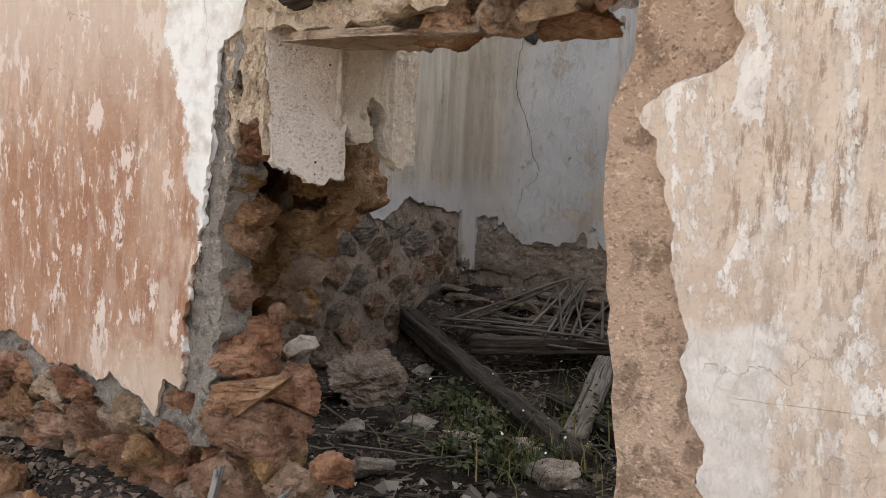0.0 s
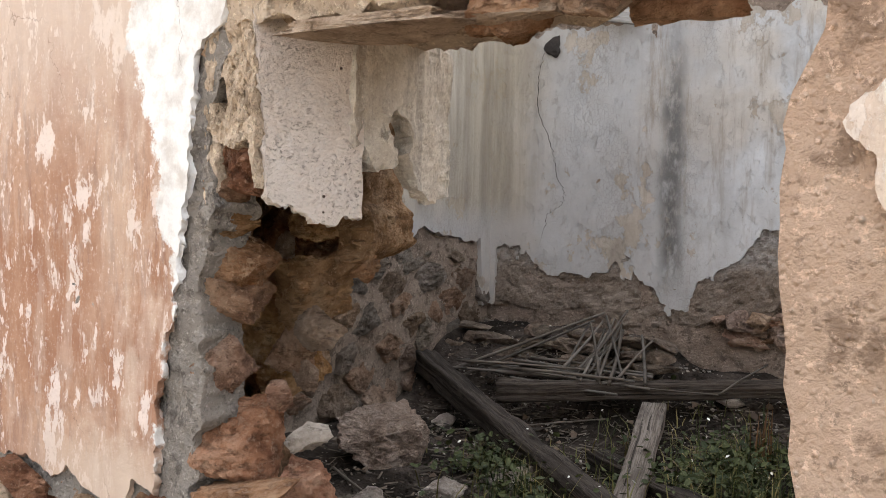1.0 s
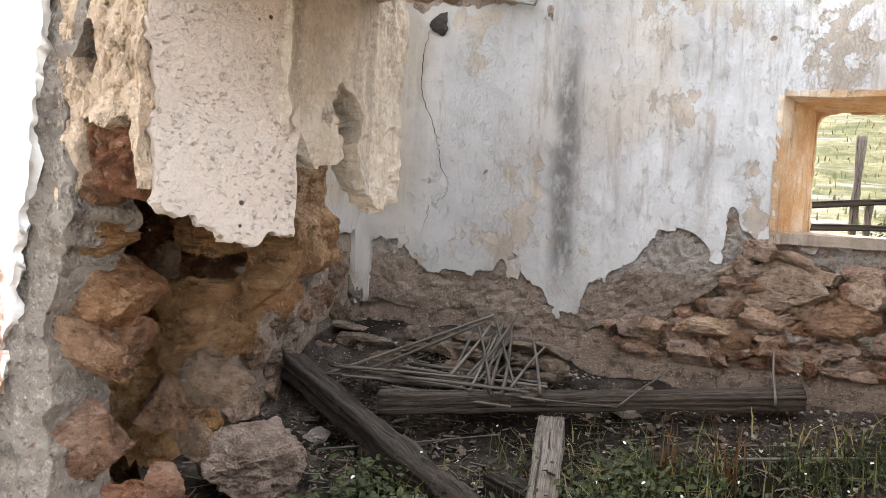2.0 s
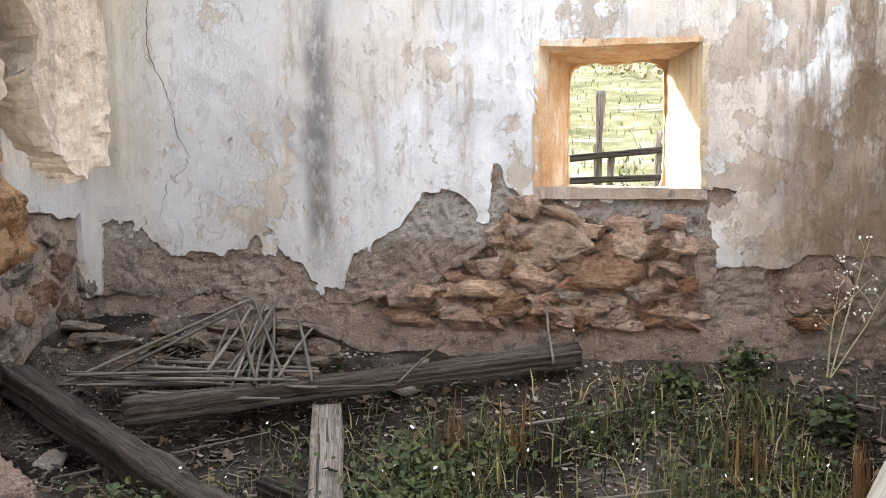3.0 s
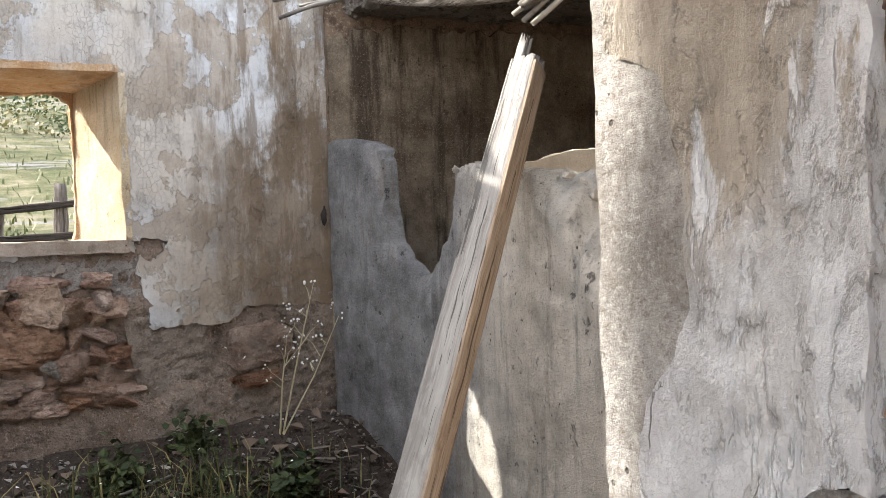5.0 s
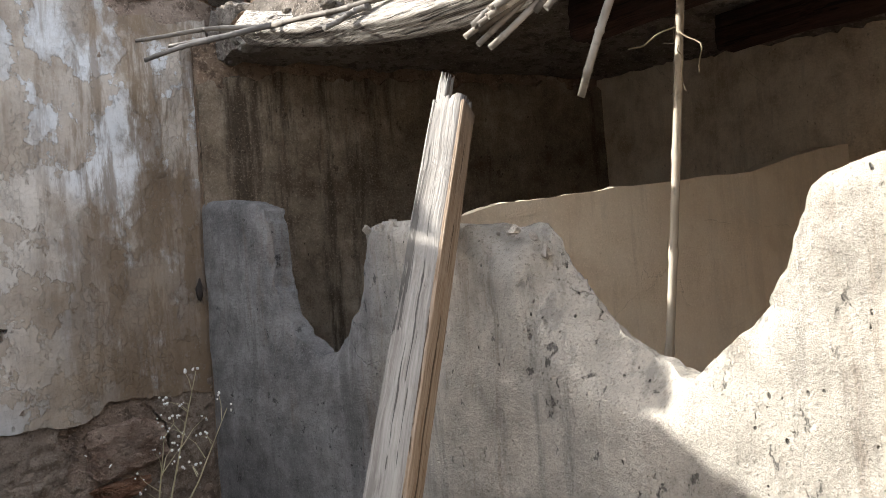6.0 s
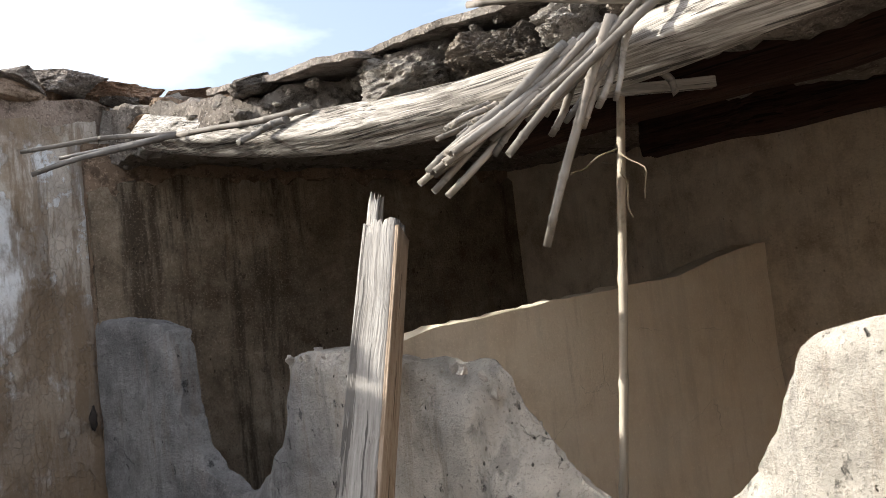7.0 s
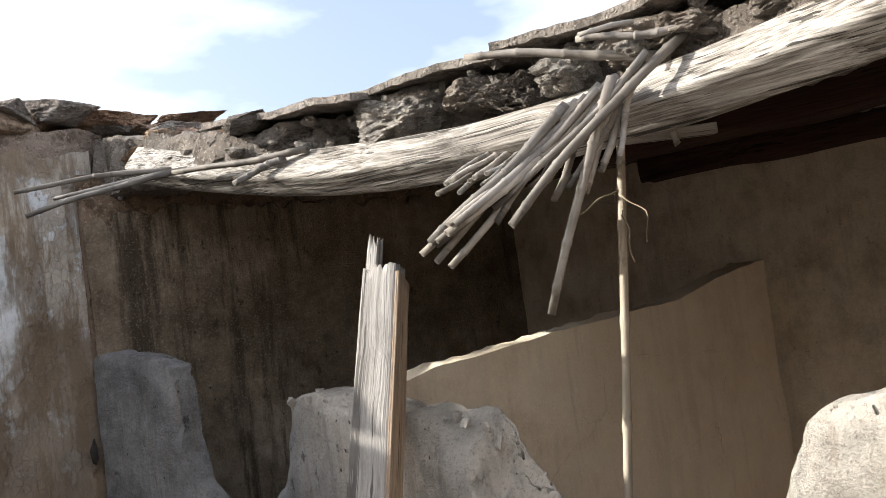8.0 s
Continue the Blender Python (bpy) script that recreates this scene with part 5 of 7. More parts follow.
boulders(wall_front_left, [(-0.922, 2.06, 1.144, 0.215, 0.185, E_, -18), (-0.925, 2.06, 1.295, 0.135, 0.08, E_, 0), (-1.043, 2.06, 1.249, 0.064, 0.08, T_, 0), (-1.02, 2.06, 0.991, 0.14, 0.135, E_, 12),
                           (-0.895, 2.06, 1.038, 0.13, 0.11, B_, 0), (-0.961, 2.06, 0.932, 0.065, 0.1, T_, 0), (-0.80, 2.08, 1.21, 0.1, 0.09, E_, 10), (-1.02, 2.2, 1.33, 0.32, 0.2, E_, 0), (-1.1, 2.14, 1.16, 0.26, 0.3, E_, 0), (-1.12, 2.12, 0.95, 0.26, 0.26, E_, 0)], 1320, 0.8, 40, push=0.01, chip=0.075)
boulders(wall_front_left, [(-0.744, 1.74, 0.735, 0.33, 0.1, R_, -4), (-0.774, 1.73, 0.618, 0.28, 0.20, R_, 6), (-0.50, 1.74, 0.56, 0.12, 0.11, R_, 0), (-0.862, 1.70, 0.461, 0.21, 0.15, R_, 0), (-0.615, 1.72, 0.50, 0.18, 0.12, T_, 0),
                           (-1.056, 1.74, 0.651, 0.135, 0.09, R_, 8), (-1.092, 1.72, 0.511, 0.22, 0.14, R_, 0)], 1040, 0.7, 20, chip=0.06)
boulders(wall_front_left, [(-1.318, 1.72, 0.566, 0.18, 0.135, T_, 0), (-1.599, 1.72, 0.617, 0.225, 0.135, R_, 0), (-1.989, 1.72, 0.465, 0.18, 0.155, R_, 0), (-2.029, 1.72, 0.602, 0.195, 0.105, R_, 6), (-1.564, 1.72, 0.50, 0.20, 0.105, R_, 0),
                           (-1.243, 1.70, 0.465, 0.155, 0.105, E_, 0), (-1.8, 1.73, 0.56, 0.2, 0.13, T_, 0), (-1.75, 1.72, 0.44, 0.2, 0.12, R_, 0), (-1.42, 1.71, 0.44, 0.16, 0.1, R_, 5), (-2.2, 1.73, 0.52, 0.2, 0.15, R_, 0)], 1060, 0.6, 10, chip=0.06)
# the crumbling mass between and behind them


def mass_height(u, v):
    h = -0.30 + facets(u, v, 0.085, 331, 0.6, 0.04, 0.05, 1.15) + facets(u, v, 0.035, 337, 0.5, 0.008, 0.008) - 0.02 * np.abs(fbm2(u, v, 14, 4, 341))
    h = h - 0.13 * np.exp(-(((u - 0.10) / 0.08) ** 2 + ((v - 1.20) / 0.11) ** 2))
    h = h - 0.13 * np.exp(-(((v - 1.49) / 0.035) ** 2)) * smooth(-0.12, 0.0, u) * (1 - smooth(0.3, 0.36, u))
    h = h - 0.36 * np.exp(-(((u - 0.085) / 0.05) ** 2)) * smooth(0.98, 1.1, v) * (1 - smooth(1.47, 1.52, v))
    h = h - 0.05 * smooth(1.5, 1.54, v) * smooth(0.0, 0.1, u)
    calm = smooth(0.34, 0.42, u) * smooth(1.1, 1.2, v)
    plain = -0.02 + 0.016 * fbm2(u, v, 7, 4, 343) - 0.014 * np.abs(fbm2(u, v, 22, 4, 345)) + facets(u, v, 0.05, 347, 0.25, 0.004, 0.004)
    plain = plain - 0.05 * smooth(1.5, 1.54, v)
    return h * (1 - calm) + plain * calm


part("rubble_core", sheet("rubble_core", pier_place, pier_normal,
                          lambda u, v: np.minimum(np.minimum(0.76 + 0.02 * fbm2(u, v, 9, 4, 311) - u, u - 0.46 + 0.05 * fbm2(u, v, 7, 4, 315)), along([(0.3, 1.3), (0.5, 1.31), (0.64, 1.34), (0.8, 1.42)], u) * -1 + v + 0.02 * fbm2(u, v, 12, 3, 313)),
                          (0.2, 0.80), (0.6, 1.9), 0.008, 0.14, None, EARTH_STONE, shade=False, height=mass_height), wall_front_left, "crumbling orange-brown rubble and earth")
# coarse tan render between the outer plaster and the pitted reveal
def chamfer(u, v):
    return np.stack([-1.13 + 0.205 * u, 1.972 - 0.004 * u, v], 1)


def chamfer_mask(u, v):
    low = along([(0, 1.50), (0.25, 1.55), (0.3, 1.66), (0.85, 1.66), (0.9, 1.56), (1.1, 1.54)], u) + 0.012 * fbm2(u * 0.3, v, 24, 4, 361)
    void = np.hypot((u - 0.36) / 0.17, (v - 1.765) / 0.075) - 1 + 0.5 * fbm2(u * 0.3, v, 14, 3, 363)
    return np.minimum(np.minimum(v - low, 0.05 * void), 0.92 - u)


part("coarse_render", sheet("coarse_render", chamfer, (0, -1, 0), chamfer_mask, (0.05, 1.02), (1.45, 2.12), 0.014, 0.06, None, HEAD_EARTH, shade=False,
                            height=lambda u, v: facets(u * 0.32, v, 0.04, 365, 0.3, 0.006, 0.006) - 0.012 * np.abs(fbm2(u * 0.32, v, 18, 4, 367)) + 0.004), wall_front_left, "coarse tan render")
masonry(wall_front_left, lambda u, v: chamfer(u / 0.32, v), (0, -1, 0), [(0.19, 1.605, 0.10, 0.05, 0.0, R_), (0.07, 1.60, 0.06, 0.05, -0.02, E_), (0.115, 1.76, 0.06, 0.06, -0.06, E_)],
        lambda u, v: 0.24 - u, 590, 0.009, 0.003, 0.03, 0.1)
part("mortar_edge", sheet("mortar_edge", lambda u, v: np.stack([u, np.full_like(u, 1.972), v], 1), (0, -1, 0),
                          lambda u, v: np.minimum(along([(0.3, -1.2), (0.8, -1.15), (0.9, -1.11), (1.25, -1.12), (1.35, -1.15), (1.5, -1.08), (1.7, -1.1), (1.9, -1.02), (2.1, -0.9)], v) + 0.035 * fbm2(u, v, 12, 4, 301) - u, v - 0.62 + 0.05 * fbm2(u, v, 6, 3, 303)),
                          (-3.2, -0.85), (0.5, 2.2), 0.012, 0.13, lambda p: fbm(p, 12, 4, 305) * 0.014 + fbm(p, 40, 2, 306) * 0.006, GRAVELLY), wall_front_left, "gritty grey mortar along the broken edge")
masonry(wall_front_left, lambda u, v: np.stack([u, np.full_like(u, 1.985), v], 1), (0, -1, 0), seeded((-3.4, -1.0, 0.24, 0.76), 0.13, 6, (R_, T_, R_, E_), 0.012, 0.72),
        lambda u, v: along(LOW_EDGE, u) - 0.035 - v + 0.03 * fbm2(u, v, 8, 3, 307), 560, 0.014, 0.004, 0.04, 0.12)

# ---- masonry over the doorway ----


def ragged_head(p):
    q = p.copy()
    x, z = p[:, 0], p[:, 2]
    low = along([(-1.1, 1.95), (-0.95, 1.94), (-0.6, 1.93), (-0.3, 1.95), (0.0, 2.0), (0.4, 2.05)], x)
    q[:, 2] = low + (z - 1.9) * 1.0
    return q


wall_head = part("wall_over_doorway", block("wall_over_doorway", (-1.0, 1.95, 1.9), (0.45, 2.4, 2.75), 0.03, HEAD_EARTH, 0.035, 6.0, ragged_head, 111, 0.5))
wall_head.matrix_basis = FRONT
tagged(wall_head, "crumbling rubble and earth over the doorway", "wall", kind="structure")
boulders(wall_head, [(-0.191, 1.755, 1.70, 0.15, 0.11, R_, 0), (-0.056, 1.755, 1.705, 0.145, 0.095, T_, 8), (-0.336, 1.75, 1.725, 0.145, 0.11, T_, -6), (-0.712, 1.755, 1.745, 0.165, 0.13, T_, 0), (0.079, 1.755, 1.70, 0.14, 0.06, T_, 0),
                     (-0.894, 1.76, 1.705, 0.11, 0.12, T_, 0), (0.2, 1.75, 1.745, 0.15, 0.1, R_, 0), (-0.13, 1.75, 1.79, 0.16, 0.1, R_, 0), (-0.58, 1.74, 1.80, 0.2, 0.1, T_, 0), (-0.26, 1.9, 1.72, 0.2, 0.12, E_, 0), (0.05, 1.95, 1.72, 0.2, 0.1, E_, 0)], 1080, 0.8, 15, chip=0.05)
boulders(wall_head, [(-0.44, 1.70, 1.668, 0.40, 0.034, T_, 2), (-0.2, 1.76, 1.672, 0.22, 0.034, T_, -3)], 1100, 0.42, 0, points=24, boxy=0.9, chip=0.03)
lintel = part("lintel", timber_data("lintel", 0.22, 0.1, 0.09, BROWN_WOOD, 9, 0.02, split=0.02), None)
lintel.matrix_basis = FRONT @ between((-0.80, 1.945, 2.03), (-0.5, 1.945, 2.05))
tagged(lintel, "rotten grey wooden lintel stub in the rubble over the doorway", "lintel")

# ---- front wall on the other side ----
wall_front_right = part("wall_front_right", block("wall_front_right", (0.332, 1.597, -0.3), (4.4, 2.43, 2.42), 0.04, SAND, 0.010, 6.0,
                                                     lambda p: np.stack([p[:, 0] + along([(0.8, 0.02), (1.0, -0.008), (1.15, -0.022), (1.3, -0.03), (1.46, -0.03), (1.52, -0.02), (1.56, 0.012), (1.7, 0.016)], p[:, 2]) * (1 - smooth(1.65, 2.1, p[:, 1])) * (1 - smooth(0.4, 1.0, p[:, 0])), p[:, 1], p[:, 2]], 1), 121, 0.8))
tagged(wall_front_right, "thick wall with bare sandy render and worn cream plaster", "wall", kind="structure")


def outer_right(u, v):
    edge = along([(0.3, 0.62), (0.9, 0.545), (1.13, 0.49), (1.3, 0.45), (1.46, 0.43), (1.55, 0.405), (1.67, 0.365), (1.70, 0.40), (1.73, 0.50), (1.76, 0.525), (1.9, 0.54), (2.3, 0.6)], v)
    return u - edge + 0.022 * fbm2(u, v, 14, 4, 123)


outer_coat = part("plaster", sheet("plaster", lambda u, v: np.stack([u, np.full_like(u, 1.80), v], 1), (0, -1, 0), outer_right, (0.33, 1.8), (0.3, 2.5), 0.014, 0.04,
                      plaster_rough, CREAM_OUT), wall_front_right, "stained cream painted plaster with a peeling edge")
outer_coat.matrix_basis = FRONT
outer_coat = part("plaster", sheet("plaster", lambda u, v: np.stack([u, np.full_like(u, 1.80), v], 1), (0, -1, 0), lambda u, v: 1 + 0 * u, (1.8, 4.4), (0.0, 2.6), 0.1, 0.03,
                      plaster_rough, CREAM_OUT), wall_front_right)
outer_coat.matrix_basis = FRONT


def jamb_white(u, v):
    right = along([(0.9, 2.35), (1.03, 2.355), (1.05, 2.372), (1.1, 2.375), (1.15, 2.36), (1.19, 2.33), (1.23, 2.314), (1.29, 2.31), (1.33, 2.319), (1.37, 2.327), (1.4, 2.335), (1.415, 2.36), (1.425, 2.39), (1.432, 2.405), (2.5, 2.405)], v)
    low = along([(1.8, 1.13), (2.18, 1.125), (2.23, 1.105), (2.235, 1.085), (2.26, 1.08), (2.285, 1.09), (2.3, 1.044), (2.33, 1.05), (2.35, 1.03), (2.38, 1.03)], u)
    m = np.minimum(right - u, v - low) + 0.006 * fbm2(u, v, 24, 4, 125)
    return np.minimum(m, u - 2.165 + 0.004 * fbm2(u, v, 18, 4, 129))


def sand_coat_material():
    """Grey sandy undercoat, fine as emery, with a few pits."""
    n = Nodes("sandy_undercoat", 0.97, 0.15)
    grit = n.noise(120, 5, 0.8)
    mid = n.noise(9, 7, 0.7)
    col = n.ramp(mid, (0.35, (0.25, 0.23, 0.212)), (0.62, (0.40, 0.38, 0.36)))
    col = n.mix(n.step(grit, 0.52, 0.62, 0, 0.65), col, (0.17, 0.145, 0.12))
    col = n.mix(n.step(grit, 0.47, 0.38, 0, 0.5), col, (0.56, 0.53, 0.49))
    pit = n.math("MULTIPLY", n.step(n.cells(60), 0.12, 0.2, 1, 0), n.step(n.noise(16, 3), 0.55, 0.62))
    col = n.mix(n.math("MULTIPLY", pit, 0.85), col, (0.07, 0.055, 0.045))
    return n.done(col, add(n, n.math("MULTIPLY", grit, 0.7), n.math("MULTIPLY", mid, 0.8), n.math("MULTIPLY", pit, -1.0)), 0.9, 0.006)


GREY_COAT = sand_coat_material()
part("undercoat", sheet("undercoat", lambda u, v: np.stack([np.full_like(u, 0.313), u, v], 1), (-1, 0, 0), lambda u, v: np.minimum(np.minimum(2.428 + 0.005 * fbm2(u, v, 14, 4, 126) - u, v - 1.0 + 0.06 * fbm2(u, v, 9, 3, 124)), u - 2.17), (2.12, 2.45), (0.85, 1.6), 0.008, 0.02,
                        lambda p: fbm(p, 20, 3, 128) * 0.002, GREY_COAT), wall_front_right, "grey sandy undercoat")
GREY_LIME = jamb_lime_material()
part("plaster", sheet("plaster", lambda u, v: np.stack([np.full_like(u, 0.306), u, v], 1), (-1, 0, 0), jamb_white, (2.12, 2.45), (0.85, 2.5), 0.01, 0.03,
                      lambda p: fbm(p, 4, 3, 127) * 0.005 + fbm(p, 22, 4, 128) * 0.004, GREY_LIME), wall_front_right, "flaking grey-white lime on the door reveal")
part("plaster", sheet("plaster", lambda u, v: np.stack([u, np.full_like(u, 2.455), v], 1), (0, 1, 0), lambda u, v: v - 0.7 + 0.1 * fbm2(u, v, 3, 3, 129), (0.36, 4.3), (0.4, 2.7), 0.06, 0.03,
                      plaster_rough, LIMEWASH), wall_front_right)

# ---- stalls ----
TOP = [(2.4, 1.5), (3.1, 1.485), (3.2, 1.48), (3.245, 1.474), (3.272, 1.454), (3.302, 1.388), (3.336, 1.306), (3.382, 1.232), (3.44, 1.167), (3.524, 1.105), (3.6, 1.06), (3.67, 1.055), (3.77, 1.083), (3.87, 1.13), (3.95, 1.2), (4.035, 1.285), (4.09, 1.36), (4.125, 1.43), (4.15, 1.45),
       (4.38, 1.462), (4.58, 1.494), (4.75, 1.523), (4.84, 1.523), (4.885, 1.5), (4.923, 1.394), (4.975, 1.25), (5.044, 1.158), (5.147, 1.085), (5.25, 1.078), (5.37, 1.135), (5.45, 1.235), (5.485, 1.36), (5.5, 1.53), (5.515, 1.645), (5.66, 1.69), (5.92, 1.72)]


def stall_front(u, v):
    edge = along(TOP, u) + 0.010 * fbm2(u, v, 15, 5, 131)
    return (edge - v) / np.sqrt(1 + np.minimum(25, ((along(TOP, u + 0.01) - along(TOP, u - 0.01)) / 0.02) ** 2))


def rim_wear(p):
    """The worn, rounded rim: deepest on the shoulder between the two notches, and crumbled along the top."""
    d = np.maximum(0, stall_front(p[:, 1], p[:, 2]))
    shoulder = smooth(3.6, 3.75, p[:, 1]) * (1 - smooth(4.22, 4.34, p[:, 1]))
    broken = 1 + 0.9 * fbm(p, 16, 4, 136)
    return shoulder * 0.12 * np.exp(-((d / 0.075) ** 2)) + 0.022 * np.exp(-d / 0.025) * broken


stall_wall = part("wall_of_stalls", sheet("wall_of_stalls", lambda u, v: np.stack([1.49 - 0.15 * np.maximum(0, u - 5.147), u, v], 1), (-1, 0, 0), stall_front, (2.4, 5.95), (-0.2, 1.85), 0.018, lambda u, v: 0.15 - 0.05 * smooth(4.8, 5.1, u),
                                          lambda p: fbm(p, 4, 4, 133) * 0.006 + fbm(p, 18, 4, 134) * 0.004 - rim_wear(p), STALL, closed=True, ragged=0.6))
tagged(stall_wall, "low plastered stall front with two rounded notches", "stall", kind="structure")

CONCRETE = plain_material("crumbled_lime", (0.36, 0.335, 0.3), (0.6, 0.56, 0.51), 40)
crumble = random.Random(88)
for k in range(34):
    y = crumble.choice((crumble.uniform(4.08, 4.42), crumble.uniform(4.55, 4.86)))
    d = crumble.uniform(0.012, 0.036)
    ob = part("crumbled_lump", boulder_data("crumbled_lump", 1400 + k, CONCRETE, 12, 3, 0.09, 0.5), stall_wall)
    ob.matrix_basis = pose(1.51 + crumble.uniform(-0.02, 0.10), y, float(along(TOP, y)) + crumble.uniform(-0.022, -0.004), crumble.uniform(0, 90), crumble.uniform(0, 90), 0) @ Matrix.Diagonal((d * 1.3, d, d, 1))

wall_partition = part("wall_partition", sheet("wall_partition", lambda u, v: np.stack([1.6 + u, 4.58 - 0.2 * u, v], 1), (-0.2, -0.98, 0),
                                              lambda u, v: along([(0, 1.5), (0.2, 1.55), (1.3, 1.64), (1.8, 1.75)], u) + 0.008 * fbm2(u, v, 9, 3, 141) - v, (0, 1.88), (-0.1, 1.9), 0.03, 0.13,
                                              lambda p: fbm(p, 3, 3, 143) * 0.006, BEIGE, closed=True))
tagged(wall_partition, "plain beige plastered partition between the stalls", "wall", kind="structure")
wall_far = part("wall_far", sheet("wall_far", lambda u, v: np.stack([np.full_like(u, 3.45), u, v], 1), (-1, 0, 0), lambda u, v: 1 + 0 * u, (2.3, 5.7), (-0.1, 2.5), 0.05, 0.4,
                                  lambda p: fbm(p, 3, 4, 145) * 0.012, END_PLASTER, closed=True))
tagged(wall_far, "damp brown plastered end wall of the stalls", "wall", kind="structure")
wall_stall_back = part("wall_stall_back", sheet("wall_stall_back", lambda u, v: np.stack([1.38 + u, 5.95 - 0.2 * u, v], 1), (-0.2, -0.98, 0), lambda u, v: 2.42 - v + 0 * u, (0, 2.2), (-0.1, 2.5), 0.04, 0.4,
                                                lambda p: fbm(p, 3, 4, 147) * 0.010 + fbm(p, 14, 3, 148) * 0.003, MORTAR, closed=True))
tagged(wall_stall_back, "stall wall with dark brown damp plaster", "wall", kind="structure")
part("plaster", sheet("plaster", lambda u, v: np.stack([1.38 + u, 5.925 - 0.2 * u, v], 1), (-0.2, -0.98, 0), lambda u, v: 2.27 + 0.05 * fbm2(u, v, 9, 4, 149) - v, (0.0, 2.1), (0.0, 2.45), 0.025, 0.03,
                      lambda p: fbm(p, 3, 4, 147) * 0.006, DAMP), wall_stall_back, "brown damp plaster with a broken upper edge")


# roof left over the stalls
ROOF_MUD = mortar_material("roof_mud", (0.16, 0.135, 0.115), (0.34, 0.305, 0.27), 0.4)


def roof_bend(p):
    q = p.copy()
    q[:, 2] = p[:, 2] + along([(2.4, -0.10), (3.5, -0.09), (3.75, -0.06), (4.05, -0.04), (4.5, 0.0), (5.3, 0.06), (5.9, 0.08)], p[:, 1])
    q[:, 2] = q[:, 2] + along([(5.0, 0.0), (5.3, 0.04), (5.6, 0.09), (5.9, 0.14)], p[:, 1]) * (p[:, 2] - 2.25) / 0.09
    k = 1 - smooth(1.6, 2.0, p[:, 0])
    q[:, 0] = p[:, 0] + k * (along([(2.4, -0.02), (3.6, 0.02), (4.3, 0.14), (4.7, 0.1), (5.0, -0.08), (6, -0.12)], p[:, 1]) + 0.05 * fbm(np.stack([p[:, 1], p[:, 2], p[:, 2]], 1), 5, 3, 151))
    return q


roof = part("roof", block("roof", (1.60, 2.35, 2.25), (3.9, 6.0, 2.34), 0.03, ROOF_MUD, 0.018, 8, roof_bend, 153, 0.8))
tagged(roof, "ragged remains of a mud, cane and mortar roof", "roof", kind="structure")


def framed(a, b, side):
    """The pose that lays a thing built along +z from a to b, its x axis as near as can be to side."""
    a, z = Vector(a), (Vector(b) - Vector(a)).normalized()
    x = Vector(side)
    x = (x - z * x.dot(z)).normalized()
    y = z.cross(x)
    m = Matrix((x, y, z)).transposed().to_4x4()
    return Matrix.Translation(a) @ m


def lay(ob, m):
    """Sets a thing, or a part of a thing, at the pose m of the place."""
    if ob.parent is None:
        ob.matrix_basis = m
    else:
        ob.matrix_basis = ob.parent.matrix_basis.inverted() @ m
    return ob


# ---- timbers of the roof ----
beam = part("roof_beam", timber_data("roof_beam", 3.3, 0.115, 0.105, BEAM_WOOD, 21, 0.003, sag=0.25, turn=0.36))
lay(beam, framed((1.475, 5.6, 2.39), (1.495, 2.32, 2.278), (0.87, 0, 0.5)))
tagged(beam, "long weathered grey roof beam, cracked along its grain", "beam", "roof timbers")
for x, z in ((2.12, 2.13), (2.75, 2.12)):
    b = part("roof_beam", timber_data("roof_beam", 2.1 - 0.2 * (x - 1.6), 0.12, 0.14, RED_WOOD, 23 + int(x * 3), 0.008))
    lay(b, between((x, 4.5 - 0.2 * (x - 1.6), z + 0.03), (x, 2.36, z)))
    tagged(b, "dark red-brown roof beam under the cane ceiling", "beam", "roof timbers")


# ---- broken plank leaning on the stall ----
plank = empty("plank", (0, 0, 0), "pale splintered plank leaning against the stall front", "plank")
body = part("board", timber_data("board", 2.2, 0.115, 0.08, PALE_WOOD, 31, 0.0022, taper=0.04, split=0.02), plank)
PLANK_LINE = (0.566, 3.816, 0.0), (1.547, 4.437, 1.80)
lay(body, framed(*PLANK_LINE, (-0.42, 0.907, 0)))
edge = part("sawn_side", timber_data("sawn_side", 2.14, 0.012, 0.078, ORANGE_WOOD, 35, 0.002), plank, "orange-brown sawn side")
lay(edge, body.matrix_basis @ pose(-0.058, 0, 0.03))
sliver = part("sliver", timber_data("sliver", 0.4, 0.046, 0.05, PALE_WOOD, 33, 0.003, taper=0.22, split=0.035), plank, "splintered upright end")
lay(sliver, body.matrix_basis @ pose(0.032, 0.004, 1.9))

# ---- fallen beams ----
fallen = part("fallen_beam", timber_data("fallen_beam", 2.7, 0.14, 0.13, DARK_WOOD, 41, 0.014))
lay(fallen, between((-3.0, 5.2, 0.31), (-1.2, 3.97, 0.11)))
tagged(fallen, "charred dark fallen beam lying on the rubble", "beam", "fallen beams")
fallen = part("fallen_beam", timber_data("fallen_beam", 2.2, 0.125, 0.115, BROWN_WOOD, 43, 0.012, taper=0.2))
lay(fallen, between((-2.2, 4.86, 0.27), (-0.2, 5.74, 0.43)))
tagged(fallen, "weathered grey-brown fallen beam across the floor", "beam", "fallen beams")
fallen = part("fallen_beam", timber_data("fallen_beam", 0.9, 0.11, 0.1, DARK_WOOD, 45, 0.014))
lay(fallen, between((-1.4, 4.55, 0.08), (-0.75, 4.12, 0.09)))
tagged(fallen, "half-buried dark beam among the weeds", "beam", "fallen beams")
board = part("board", timber_data("board", 1.05, 0.14, 0.05, OLD_WOOD, 47, 0.006))
lay(board, framed((-1.28, 4.98, 0.30), (-0.98, 4.0, 0.07), (1, 0.2, 0)))
tagged(board, "short grey board propped against the fallen beam", "board")

